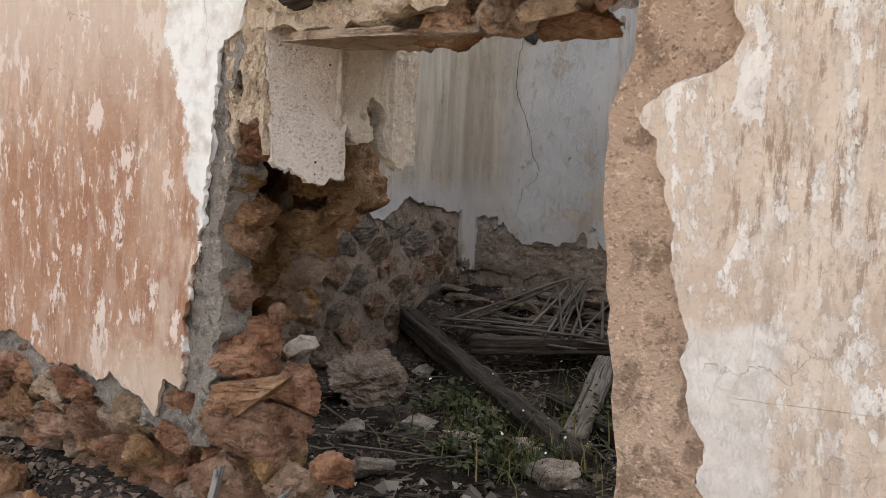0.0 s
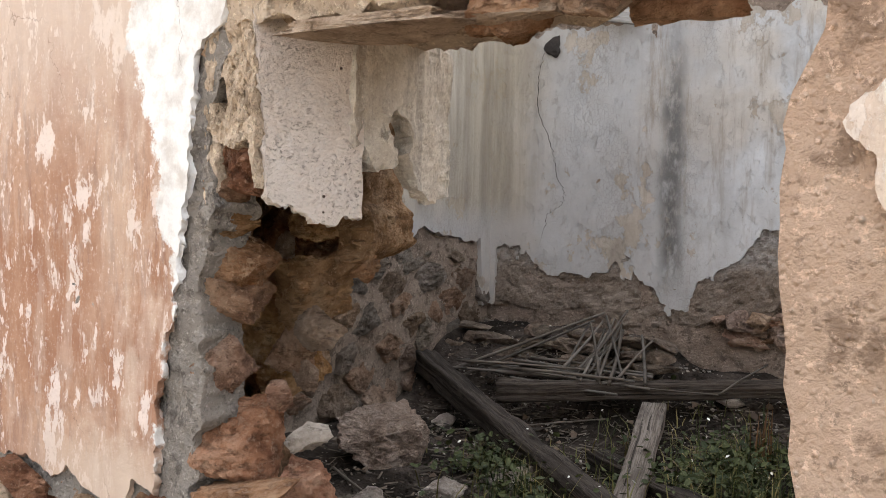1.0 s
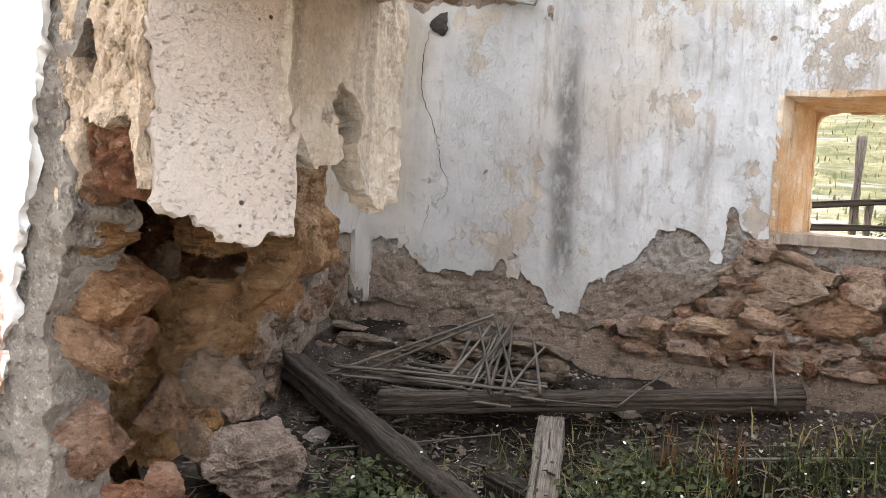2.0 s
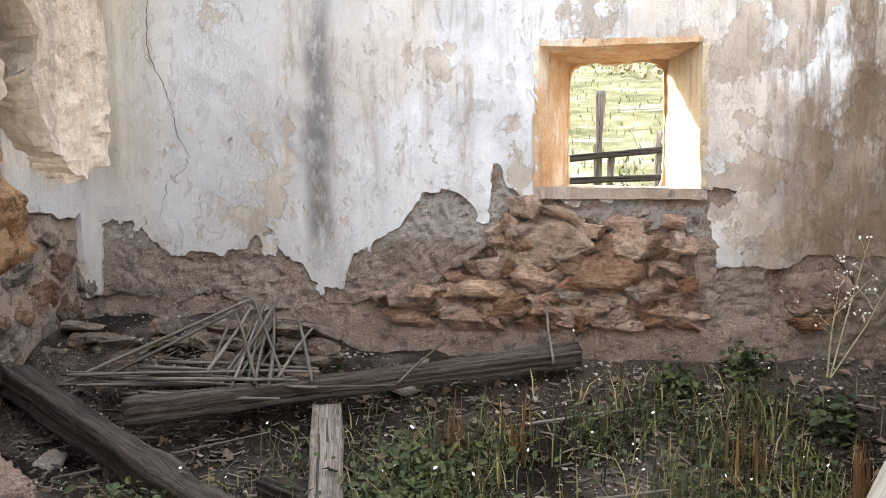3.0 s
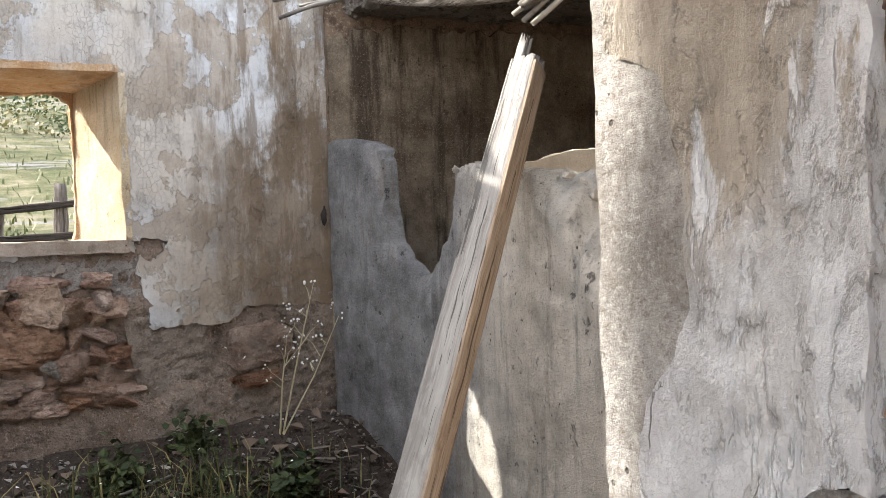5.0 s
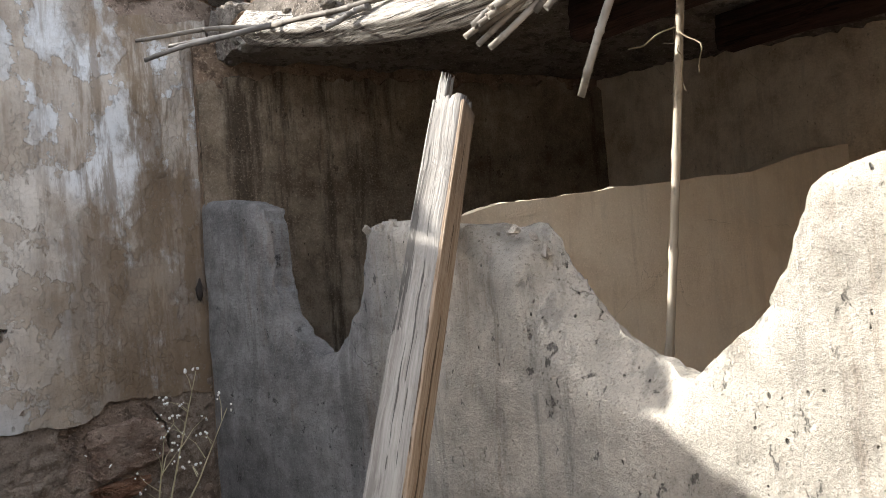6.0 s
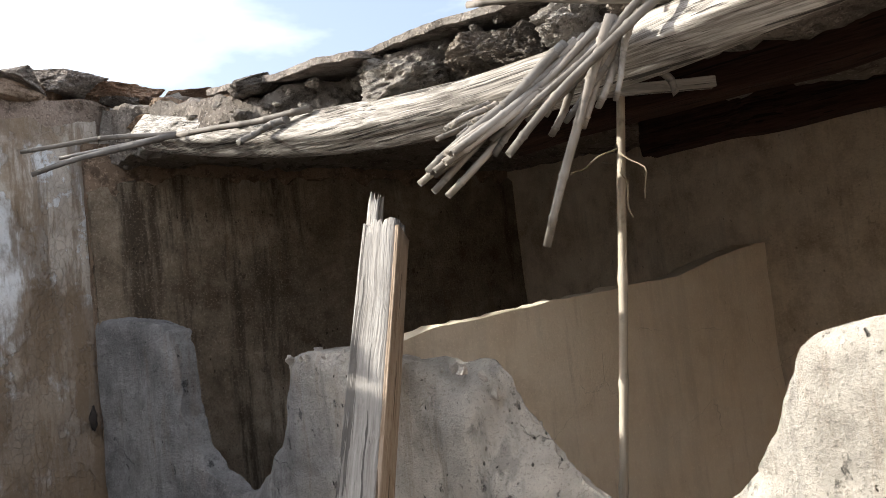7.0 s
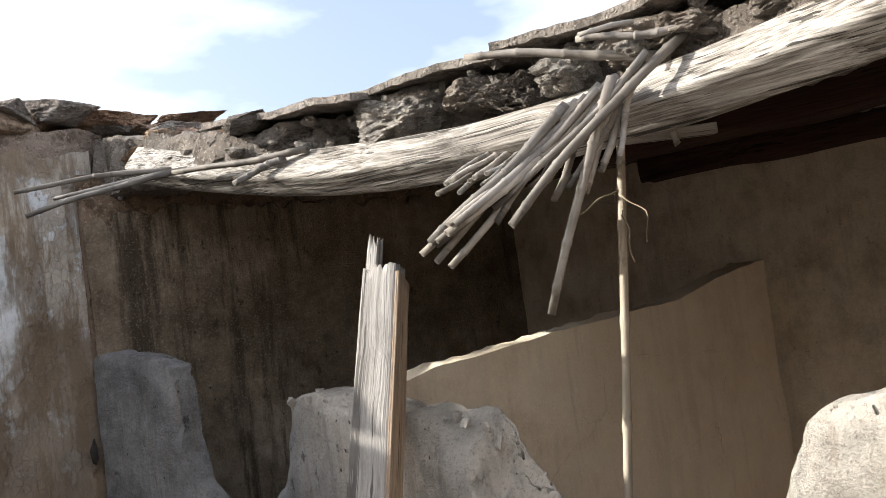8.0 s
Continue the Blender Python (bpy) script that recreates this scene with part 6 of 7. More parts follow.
# ---- fallen canes ----
rng = random.Random(21)
CANES = [rod_data("cane", 1.0, 0.0095, 0.007, CANE, 60 + k, 7, 0.012, 8, 5, True) for k in range(6)]
OLD_CANES = [rod_data("cane", 1.0, 0.0085, 0.006, FALLEN_CANE, 90 + k, 7, 0.006, 8, 5, True) for k in range(6)]


def cane(a, b, label="dry grey cane lying on the rubble heap", group="fallen canes", r=1.0):
    ob = part("cane", rng.choice(CANES if group == "canes of the roof" else OLD_CANES))
    lay(ob, between(a, b, rng.uniform(0, 6)) @ Matrix.Diagonal((r, r, (Vector(b) - Vector(a)).length, 1)))
    return tagged(ob, label, "cane", group)


cane((-2.80, 5.15, 0.27), (-1.84, 5.5, 0.71), r=1.3)
cane((-2.74, 5.1, 0.22), (-1.9, 5.48, 0.66), r=1.2)
for k in range(17):
    x = rng.uniform(-1.86, -1.58)
    a = (x + rng.uniform(-0.12, 0.2), 5.08 + rng.uniform(-0.06, 0.1), 0.33 + rng.uniform(0, 0.06))
    b = (x + rng.uniform(-0.14, 0.14), 5.5 + rng.uniform(-0.06, 0.06), rng.uniform(0.55, 0.74))
    cane(a, b, r=rng.uniform(0.9, 1.3))
for k in range(16):
    x, y = rng.uniform(-2.75, -2.2), rng.uniform(5.0, 5.3)
    l, t = rng.uniform(0.5, 1.1), rng.gauss(0.08, 0.12)
    z = 0.27 + 0.25 * (y - 5.0) + 0.012 * k / 2
    cane((x, y, z), (x + l * math.cos(t), y + l * math.sin(t), z + rng.uniform(-0.02, 0.05)), r=rng.uniform(0.9, 1.3))
for a, b in (((-1.55, 5.1, 0.36), (-1.02, 5.22, 0.36)), ((-1.02, 5.22, 0.36), (-0.86, 5.55, 0.5)), ((-2.3, 4.45, 0.1), (-1.5, 4.85, 0.22)), ((-0.45, 5.2, 0.2), (0.5, 5.55, 0.3)),
             ((-2.32, 3.6, 0.08), (-1.82, 3.36, 0.08)), ((-1.82, 3.36, 0.08), (-1.35, 3.5, 0.07)), ((-1.4, 3.05, 0.09), (-1.1, 3.45, 0.1)), ((-1.75, 3.1, 0.08), (-1.25, 3.25, 0.09)),
             ((-0.5, 4.4, 0.1), (0.2, 4.7, 0.12)), ((0.85, 4.2, 0.08), (1.35, 3.9, 0.09)), ((1.0, 4.5, 0.07), (1.4, 4.1, 0.08)), ((-0.3, 5.55, 0.42), (-0.36, 5.85, 0.66))):
    cane(a, b, "grey dry twig lying on the soil", "twigs on the floor", r=rng.uniform(0.55, 0.95))
for a, b, l in (((-0.86, 1.62, 0.33), (-0.83, 1.63, 0.46), 0.19), ((-0.76, 1.60, 0.34), (-0.62, 1.64, 0.47), 0.26)):
    ob = part("broken_lath", timber_data("broken_lath", l, 0.03, 0.018, PALE_WOOD, int(-a[0] * 100) % 50, 0.002, split=0.03))
    lay(ob, between(a, b))
    tagged(ob, "pale splintered lath leaning on the stones", "lath", "splintered laths")

# ---- canes hanging from the roof edge ----
HANG = "grey dry cane sticking out of the broken roof"
for k in range(11):
    f = k / 10
    cane((1.40 + 0.12 * f, 3.66 - 0.10 * f + rng.uniform(-0.02, 0.02), 2.11 + 0.06 * f), (1.12 + 0.04 * rng.random(), 3.83 - 0.07 * f + rng.uniform(-0.02, 0.02), 1.81 + 0.09 * rng.random()), HANG, "canes of the roof", rng.uniform(0.95, 1.3))
for k in range(8):
    f = k / 7
    cane((1.50 + 0.03 * rng.random(), 3.60 - 0.06 * f, 2.13 + 0.03 * rng.random()), (1.25 + 0.2 * f, 3.73 - 0.17 * f, 1.91 + 0.08 * rng.random()), HANG, "canes of the roof", rng.uniform(0.8, 1.1))
for a, b, r in (((1.50, 3.576, 2.164), (1.25, 3.735, 1.89), 1.15), ((1.60, 3.446, 2.237), (1.22, 3.674, 1.876), 1.25), ((1.46, 3.552, 2.159), (1.31, 3.676, 1.692), 1.3), ((1.48, 3.64, 2.12), (1.36, 3.666, 1.923), 1.1), ((1.47, 3.65, 2.13), (1.34, 3.689, 1.957), 1.0),
                ((1.52, 3.5, 2.2), (1.24, 3.73, 1.92), 1.0), ((1.60, 3.493, 2.196), (1.45, 3.934, 2.312), 1.2), ((1.75, 3.651, 2.137), (1.80, 3.611, 2.044), 1.2)):
    cane(a, b, HANG, "canes of the roof", r)
for k in range(9):
    f = k / 8
    cane((1.62, 4.0 - 0.12 * f, 2.11), (1.42 + rng.uniform(-0.03, 0.03), 4.03 - 0.16 * f, 2.01 + rng.uniform(-0.02, 0.02)), HANG, "canes of the roof", 0.95)
for a, b, r in (((1.45, 5.341, 2.323), (1.02, 5.614, 2.292), 1.1), ((1.40, 5.253, 2.294), (1.02, 5.534, 2.202), 1.2), ((1.55, 4.703, 2.259), (1.40, 5.25, 2.295), 1.2), ((1.52, 4.781, 2.248), (1.42, 4.92, 2.192), 1.3),
                ((1.6, 5.2, 2.33), (1.1, 5.5, 2.25), 0.9), ((1.60, 3.419, 2.241), (1.5, 3.654, 2.275), 1.0), ((1.72, 3.5, 2.31), (1.46, 3.62, 2.27), 0.8)):
    cane(a, b, HANG, "canes of the roof", r)
prop = empty("cane_prop", (0, 0, 0), "long pale cane hanging from the roof, tied with twine", "cane")
pole = part("pole", rod_data("pole", 2.3, 0.0135, 0.0115, BAMBOO, 77, 9, 0.004, 12, 8, True), prop)
lay(pole, between((1.98, 4.197, 0.06), (1.98, 3.863, 2.24)))
TWINE = plain_material("twine", (0.3, 0.25, 0.18), (0.45, 0.4, 0.3))
for k in range(5):
    m = rod_data("twine", 0.16, 0.0025, 0.002, TWINE, 80 + k, 5, 0.2, 8)
    ob = part("twine", m, prop)
    lay(ob, between((1.97, 3.9, 1.93 + 0.02 * k), (1.95 + rng.uniform(-0.06, 0.06), 3.88 + rng.uniform(-0.08, 0.08), 1.84 + 0.04 * k)))
ob = part("batten", timber_data("batten", 0.32, 0.035, 0.03, PALE_WOOD, 52, 0.004))
lay(ob, between((1.70, 3.785, 2.08), (1.95, 3.60, 2.085)))
tagged(ob, "short pale batten under the roof edge", "batten")


# ---- slabs and rubble on the roof edge ----
def slab(name, lo, hi, z0, z1, material, label, seed):
    me = block(name, (lo[0], lo[1], 0), (hi[0], hi[1], 0.022), 0.03, material, 0.010, 6, lambda p: np.stack([p[:, 0], p[:, 1], p[:, 2] + z0 + (z1 - z0) * (p[:, 1] - lo[1]) / (hi[1] - lo[1])], 1), seed)
    return tagged(part(name, me), label, "roof slab", "slabs on the roof")


slab("roof_slab", (1.54, 4.46), (2.4, 5.27), 2.352, 2.452, PALE_STONE, "pale weathered slab lying on the roof edge", 201)
slab("roof_slab", (1.60, 3.9), (2.6, 4.6), 2.335, 2.375, ROOF_MUD, "thin grey slab jutting from the roof edge", 203)
slab("roof_slab", (1.56, 3.25), (2.6, 3.95), 2.30, 2.335, ROOF_MUD, "thin grey slab jutting from the roof edge", 205)
slab("roof_slab", (1.44, 2.4), (2.6, 3.3), 2.27, 2.30, ROOF_MUD, "thin grey slab jutting from the roof edge", 207)
rng = random.Random(31)
GRIT_SET = stone_set("stone", stone_material("grey_grit", (0.17, 0.15, 0.13), (0.30, 0.27, 0.24), (0.44, 0.41, 0.37)), 8, 340, 3, 10, 0.09)
lay_stones(roof, GRIT_SET, rng, 70, lambda u, v: ((1.58 + float(along([(2.4, -0.02), (3.6, 0.02), (4.3, 0.08), (4.7, 0.06), (5.0, -0.08), (6, -0.12)], u)) + rng.uniform(-0.02, 0.06), u, 2.21 + v + float(along([(2.4, 0.0), (3.75, 0.02), (4.5, 0.06), (5.9, 0.10)], u))), 1.57 + rng.gauss(0, 0.4)),
           lambda r: r.uniform(0.025, 0.10), (3.0, 5.9, 0.0, 0.10), 0.7, 0.55, (0.45, 0.8))

LUMP = mortar_material("pebbly_mortar", (0.43, 0.39, 0.35), (0.62, 0.575, 0.52), 0.8)
for k, (y, z, w, h, material) in enumerate([(4.42, 2.285, 0.32, 0.15, LUMP), (4.13, 2.275, 0.27, 0.11, PALE_STONE), (3.76, 2.25, 0.2, 0.15, LUMP), (3.52, 2.255, 0.3, 0.11, PALE_STONE), (4.95, 2.32, 0.34, 0.13, ROOF_MUD), (5.3, 2.37, 0.3, 0.14, ROOF_MUD), (3.95, 2.23, 0.2, 0.1, ROOF_MUD), (3.2, 2.25, 0.3, 0.1, ROOF_MUD)]):
    ob = part("roof_lump", boulder_data("roof_lump", 1120 + k, material, 26, 4, 0.09, 0.7), roof, "lump of pebbly mortar in the broken roof edge")
    ob.matrix_basis = pose(1.70, y, z, 0, 0, 90) @ Matrix.Diagonal((w, 0.26, h, 1))
for k, (x, z, w, h) in enumerate([(1.40, 2.70, 0.34, 0.10), (1.62, 2.665, 0.34, 0.09), (1.2, 2.675, 0.2, 0.09), (2.0, 2.70, 0.3, 0.05), (1.0, 2.66, 0.26, 0.07), (0.75, 2.67, 0.24, 0.06), (1.85, 2.64, 0.3, 0.08)]):
    ob = part("wall_top_stone", boulder_data("wall_top_stone", 1140 + k, STONE if k % 2 else PALE_STONE, 20, 4, 0.04, 0.8))
    lay(ob, pose(x, 6.1, z, 0, 0, 10 * (k % 3) - 10) @ Matrix.Diagonal((w, 0.3, h, 1)))
    tagged(ob, "flat weathered stone lying on the ruined wall top", "stone", "stones on the wall top")

rubble_rng = random.Random(77)
for k in range(22):
    ob = part("roof_lump", boulder_data("roof_lump", 1160 + k, (ROOF_MUD, STONE, LUMP)[k % 3], 18, 3, 0.06, 0.8), roof)
    y = rubble_rng.uniform(5.0, 5.95)
    ob.matrix_basis = pose(1.55 + rubble_rng.uniform(-0.03, 0.25), y, 2.30 + 0.2 * (y - 5.0) + rubble_rng.uniform(-0.02, 0.12), rubble_rng.uniform(-10, 10), 0, rubble_rng.uniform(50, 130)) @ Matrix.Diagonal((rubble_rng.uniform(0.1, 0.26), 0.16, rubble_rng.uniform(0.035, 0.08), 1))

# ---- stones on the floor ----
ROCK = stone_material("tan_rock", (0.27, 0.2, 0.155), (0.45, 0.35, 0.28), (0.6, 0.49, 0.41))
rock = part("rock", boulder_data("rock", 501, ROCK, 22, 5, 0.05, 0.7))
lay(rock, pose(-2.32, 3.93, 0.14, 0, 0, 35) @ Matrix.Diagonal((0.48, 0.4, 0.36, 1)))
tagged(rock, "large pale limestone block fallen on the floor", "rock", "fallen stones")
CHUNKS = [stone_data("chunk", 520 + k, PALE_STONE, 12, 4, 0.06) for k in range(5)]
for k, (x, y, w, d, h) in enumerate([(-1.55, 4.05, 0.3, 0.16, 0.1), (-1.3, 3.55, 0.36, 0.22, 0.1), (-1.1, 3.72, 0.24, 0.16, 0.09), (-2.1, 4.62, 0.26, 0.1, 0.12), (-0.8, 3.45, 0.4, 0.24, 0.13), (-1.45, 2.98, 0.22, 0.18, 0.1),
                                     (-1.75, 3.75, 0.3, 0.2, 0.06), (-2.5, 4.75, 0.16, 0.12, 0.1), (-1.9, 3.4, 0.2, 0.15, 0.07), (-0.15, 4.55, 0.1, 0.08, 0.05), (-0.3, 4.62, 0.12, 0.09, 0.06), (-1.05, 5.5, 0.26, 0.14, 0.05)]):
    ob = part("plaster_chunk", CHUNKS[k % 5])
    lay(ob, pose(x, y, float(ground_z(x, y)) + h * 0.3, rng.uniform(-8, 8), rng.uniform(-8, 8), rng.uniform(0, 360)) @ Matrix.Diagonal((w, d, h, 1)))
    tagged(ob, "fallen pale chunk of plaster and stone on the soil", "rubble", "fallen stones")
HEAP_SET = stone_set("stone", stone_material("dull_stone", (0.11, 0.085, 0.065), (0.20, 0.155, 0.12), (0.30, 0.24, 0.19)), 7, 360)
heap = empty("rubble_heap", (-2.2, 5.5, 0.3), "heap of flat broken stones against the corner", "rubble heap")
for k in range(44):
    u = rng.uniform(-2.98, -1.45)
    row = k % 4
    ob = part("stone", rng.choice(HEAP_SET), heap)
    w = rng.uniform(0.12, 0.3)
    lay(ob, pose(u, 5.42 + 0.05 * row + rng.uniform(-0.03, 0.03), 0.34 + 0.065 * row + rng.uniform(-0.01, 0.01), 0, rng.uniform(-6, 6), rng.uniform(-20, 20)) @ Matrix.Diagonal((w, 0.16, rng.uniform(0.06, 0.09), 1)))
BIG = [stone_data("stone", 400 + k, EARTH_STONE if k % 3 else STONE, 13, 5, 0.06) for k in range(8)]
for k, (x, y, w, h) in enumerate([(-1.75, 1.68, 0.22, 0.14), (-1.62, 1.6, 0.24, 0.22), (-1.95, 1.72, 0.16, 0.12), (-1.4, 1.7, 0.18, 0.12), (-2.2, 1.75, 0.2, 0.14), (-1.2, 1.75, 0.26, 0.16), (-0.95, 1.72, 0.2, 0.14), (-0.7, 1.85, 0.22, 0.13)]):
    ob = part("fallen_stone", BIG[k % 8])
    x, y = outer_xy(x, y)
    lay(ob, pose(x, y, float(ground_z(x, y)) + h * 0.35, 0, 0, 50 * k) @ Matrix.Diagonal((w, w * 0.8, h, 1)))
    tagged(ob, "rust-brown stone fallen at the foot of the wall", "stone", "fallen stones")


# ---- crumbs of mortar and stone ----
def crumbs(name, count, spot, size, material, label, seed):
    r = np.random.RandomState(seed)
    base = np.array([(1, 1, 1), (-1, -1, 1), (-1, 1, -1), (1, -1, -1), (0, 0, 1.3), (0.2, -1.2, 0)], float) * 0.5
    tri = [(0, 4, 3), (0, 2, 4), (1, 4, 2), (1, 5, 4), (4, 5, 3), (0, 3, 2), (1, 2, 5), (2, 3, 5)]
    verts, faces = [], []
    for _ in range(count):
        x, y = spot(r)
        s = size(r)
        a = r.uniform(0, 6.28)
        p = (base + r.uniform(-0.25, 0.25, base.shape)) * s * np.array([1, r.uniform(0.5, 1), r.uniform(0.35, 0.8)])
        q = np.stack([p[:, 0] * math.cos(a) - p[:, 1] * math.sin(a) + x, p[:, 0] * math.sin(a) + p[:, 1] * math.cos(a) + y, p[:, 2] + float(ground_z(x, y)) + s * 0.15], 1)
        k = len(verts)
        verts += q.tolist()
        faces += [(i + k, j + k, l + k) for i, j, l in tri]
    return tagged(part(name, mesh_of(name, verts, faces, material, False)), label, "rubble", kind="stuff")


def inside_spot(r):
    return r.uniform(-3.0, 1.45), 6.0 - abs(r.normal(0, 1.2)) if r.rand() < 0.6 else r.uniform(2.5, 6.0)


def crumb_material(name, a, b):
    n = Nodes(name, 0.95, 0.15)
    return n.done(n.mix(n.island(), a, b), n.noise(60, 4), 0.5, 0.004)


PALE_CRUMB = crumb_material("pale_crumb", (0.08, 0.068, 0.058), (0.42, 0.385, 0.35))
BROWN_CRUMB = crumb_material("brown_crumb", (0.05, 0.037, 0.03), (0.2, 0.15, 0.115))
crumbs("mortar_crumbs", 4200, inside_spot, lambda r: 0.004 + 0.022 * r.rand() ** 2.5, PALE_CRUMB, "pale crumbs of mortar strewn over the soil", 1)
crumbs("stone_crumbs", 1600, inside_spot, lambda r: 0.012 + 0.04 * r.rand() ** 3, BROWN_CRUMB, "brown crumbs of stone strewn over the soil", 2)
crumbs("gravel", 4200, lambda r: (r.uniform(-2.8, -0.3), 1.70 - abs(r.normal(0, 0.32))), lambda r: 0.006 + 0.026 * r.rand() ** 3, BROWN_CRUMB, "brown gravel at the foot of the outer wall", 3)
crumbs("rubble_pieces", 260, lambda r: (-0.7 + r.normal(0, 0.33), 2.1 + abs(r.normal(0, 0.5))), lambda r: 0.03 + 0.07 * r.rand() ** 2, PALE_CRUMB, "loose rubble in the doorway", 4)


# ---- straw and splinters ----
def litter(name, count, spot, material, label, seed):
    r = np.random.RandomState(seed)
    verts, faces = [], []
    for _ in range(count):
        x, y = spot(r)
        l, w, a = 0.02 + 0.13 * r.rand() ** 2, r.uniform(0.002, 0.007), r.uniform(0, 6.28)
        z = float(ground_z(x, y)) + r.uniform(0.0, 0.025)
        u, s = np.array([math.cos(a), math.sin(a), r.normal(0, 0.12)]) * l / 2, np.array([-math.sin(a), math.cos(a), 0]) * w
        c = np.array([x, y, z])
        k = len(verts)
        verts += [tuple(c - u - s), tuple(c - u + s), tuple(c + u + s), tuple(c + u - s), tuple(c - u + [0, 0, w]), tuple(c + u + [0, 0, w])]
        faces += [(k, k + 4, k + 5, k + 3), (k + 4, k + 1, k + 2, k + 5), (k, k + 3, k + 2, k + 1)]
    return tagged(part(name, mesh_of(name, verts, faces, material, False)), label, "litter", kind="stuff")


STRAW_BITS = crumb_material("straw_bits", (0.02, 0.016, 0.013), (0.17, 0.145, 0.12))
litter("straw_litter", 4200, lambda r: (r.uniform(-2.8, 1.45), r.uniform(2.6, 5.6)), STRAW_BITS, "grey straw and wood splinters on the soil", 17)
litter("splinters", 500, lambda r: (-1.9 + r.normal(0, 0.5), 5.1 + r.normal(0, 0.25)), STRAW_BITS, "grey cane splinters round the heap", 18)

# ---- weeds ----
def blades(name, count, spot, height, material, label, seed, width=0.006, lean=0.5):
    r = np.random.RandomState(seed)
    verts, faces = [], []
    for _ in range(count):
        x, y = spot(r)
        h, a, l = height(r), r.uniform(0, 6.28), abs(r.normal(0, lean))
        w = width * r.uniform(0.6, 1.5)
        z = float(ground_z(x, y)) - 0.005
        d, s = np.array([math.cos(a), math.sin(a)]), np.array([-math.sin(a), math.cos(a)]) * w
        k = len(verts)
        for t, ww in ((0, 1), (0.5, 0.8), (1, 0.05)):
            c = np.array([x, y]) + d * l * h * t * t
            verts += [(*(c - s * ww), z + h * t * (1 - 0.25 * l * t)), (*(c + s * ww), z + h * t * (1 - 0.25 * l * t))]
        faces += [(k, k + 1, k + 3, k + 2), (k + 2, k + 3, k + 5, k + 4)]
    return tagged(part(name, mesh_of(name, verts, faces, material)), label, "weeds", kind="stuff")


def leaves(name, count, spot, material, label, seed, size=(0.012, 0.03), high=0.14):
    """Small round and pointed leaves on unseen stems, in loose tufts."""
    r = np.random.RandomState(seed)
    verts, faces = [], []
    for _ in range(count):
        x, y = spot(r)
        z = float(ground_z(x, y)) + abs(r.normal(0, high * 0.55))
        s = r.uniform(*size)
        n = Vector((r.normal(0, 0.6), r.normal(0, 0.6), 1)).normalized()
        u = n.orthogonal().normalized()
        v = n.cross(u)
        a = r.uniform(0, 6.28)
        u, v = u * math.cos(a) + v * math.sin(a), v * math.cos(a) - u * math.sin(a)
        c = Vector((x, y, z))
        k = len(verts)
        for f, g, hgt in ((-1, 0, 0), (-0.3, 0.6, 0.1), (0.5, 0.5, 0.12), (1, 0, -0.1), (0.5, -0.5, 0.12), (-0.3, -0.6, 0.1)):
            verts.append(tuple(c + u * s * f + v * s * g + n * s * hgt))
        faces += [(k, k + 1, k + 2, k + 3), (k, k + 3, k + 4, k + 5)]
    return tagged(part(name, mesh_of(name, verts, faces, material, False)), label, "weeds", kind="stuff")


def tufted(centres, spread_xy, floor_share=0.25, area=(-1.6, 1.3, 3.4, 5.5)):
    def spot(r):
        if r.rand() < floor_share:
            return r.uniform(area[0], area[1]), r.uniform(area[2], area[3])
        cx, cy = centres[r.randint(len(centres))]
        return cx + r.normal(0, spread_xy), cy + r.normal(0, spread_xy)
    return spot


BEDS = [(-0.75, 4.75), (-0.6, 4.5), (-0.85, 4.95), (-0.5, 5.0), (-1.5, 3.95), (-1.75, 4.2), (-1.2, 3.6), (-0.9, 3.5), (0.3, 4.75), (0.55, 4.6), (0.75, 4.95), (0.45, 5.1), (0.2, 5.35), (0.65, 5.4), (-0.1, 5.2), (0.9, 4.6), (0.0, 4.3)]
blades("grass", 1900, tufted(BEDS, 0.10, 0.15), lambda r: r.uniform(0.05, 0.2), WEED, "thin dark green grass growing through the rubble", 11, 0.0035)
YELLOW = leaf_material("weed_yellow", (0.12, 0.13, 0.04), (0.26, 0.21, 0.09))
blades("dry_grass", 1500, tufted(BEDS, 0.16, 0.35), lambda r: r.uniform(0.04, 0.24), YELLOW, "yellowing grass stalks among the weeds", 12, 0.003, 0.8)
leaves("weeds", 3200, tufted(BEDS, 0.09, 0.12), WEED, "low leafy green weeds on the soil", 13, (0.007, 0.02))
leaves("broad_weeds", 1500, tufted([(-0.8, 4.55), (-0.75, 4.8), (-1.75, 4.05), (-0.95, 4.3), (-1.2, 3.45)], 0.13, 0.05), WEED, "broad-leaved green weeds beside the board", 14, (0.011, 0.027), 0.16)
leaves("white_flowers", 130, tufted(BEDS, 0.3, 0.4, (-1.3, 1.4, 3.6, 5.8)), FLOWER, "tiny white flowers scattered among the weeds", 15, (0.006, 0.012), 0.3)
RUSTY = leaf_material("rusty_dock", (0.10, 0.045, 0.02), (0.17, 0.10, 0.045))
for x, y in ((-0.72, 5.0), (-0.42, 5.05), (0.55, 4.95), (0.88, 4.7)):
    blades("dock_stalk", 26, lambda r, x=x, y=y: (x + r.normal(0, 0.05), y + r.normal(0, 0.05)), lambda r: r.uniform(0.06, 0.36), RUSTY, "rust-red dry dock stalk among the weeds", int(50 + x * 10), 0.006, 0.12)
for x, y in ((0.28, 5.55), (0.62, 5.75), (0.95, 5.3)):
    leaves("weed_clump", 220, lambda r, x=x, y=y: (x + r.normal(0, 0.05), y + r.normal(0, 0.05)), WEED, "leafy green weed clump by the wall", int(70 + x * 10), (0.015, 0.03), 0.13)


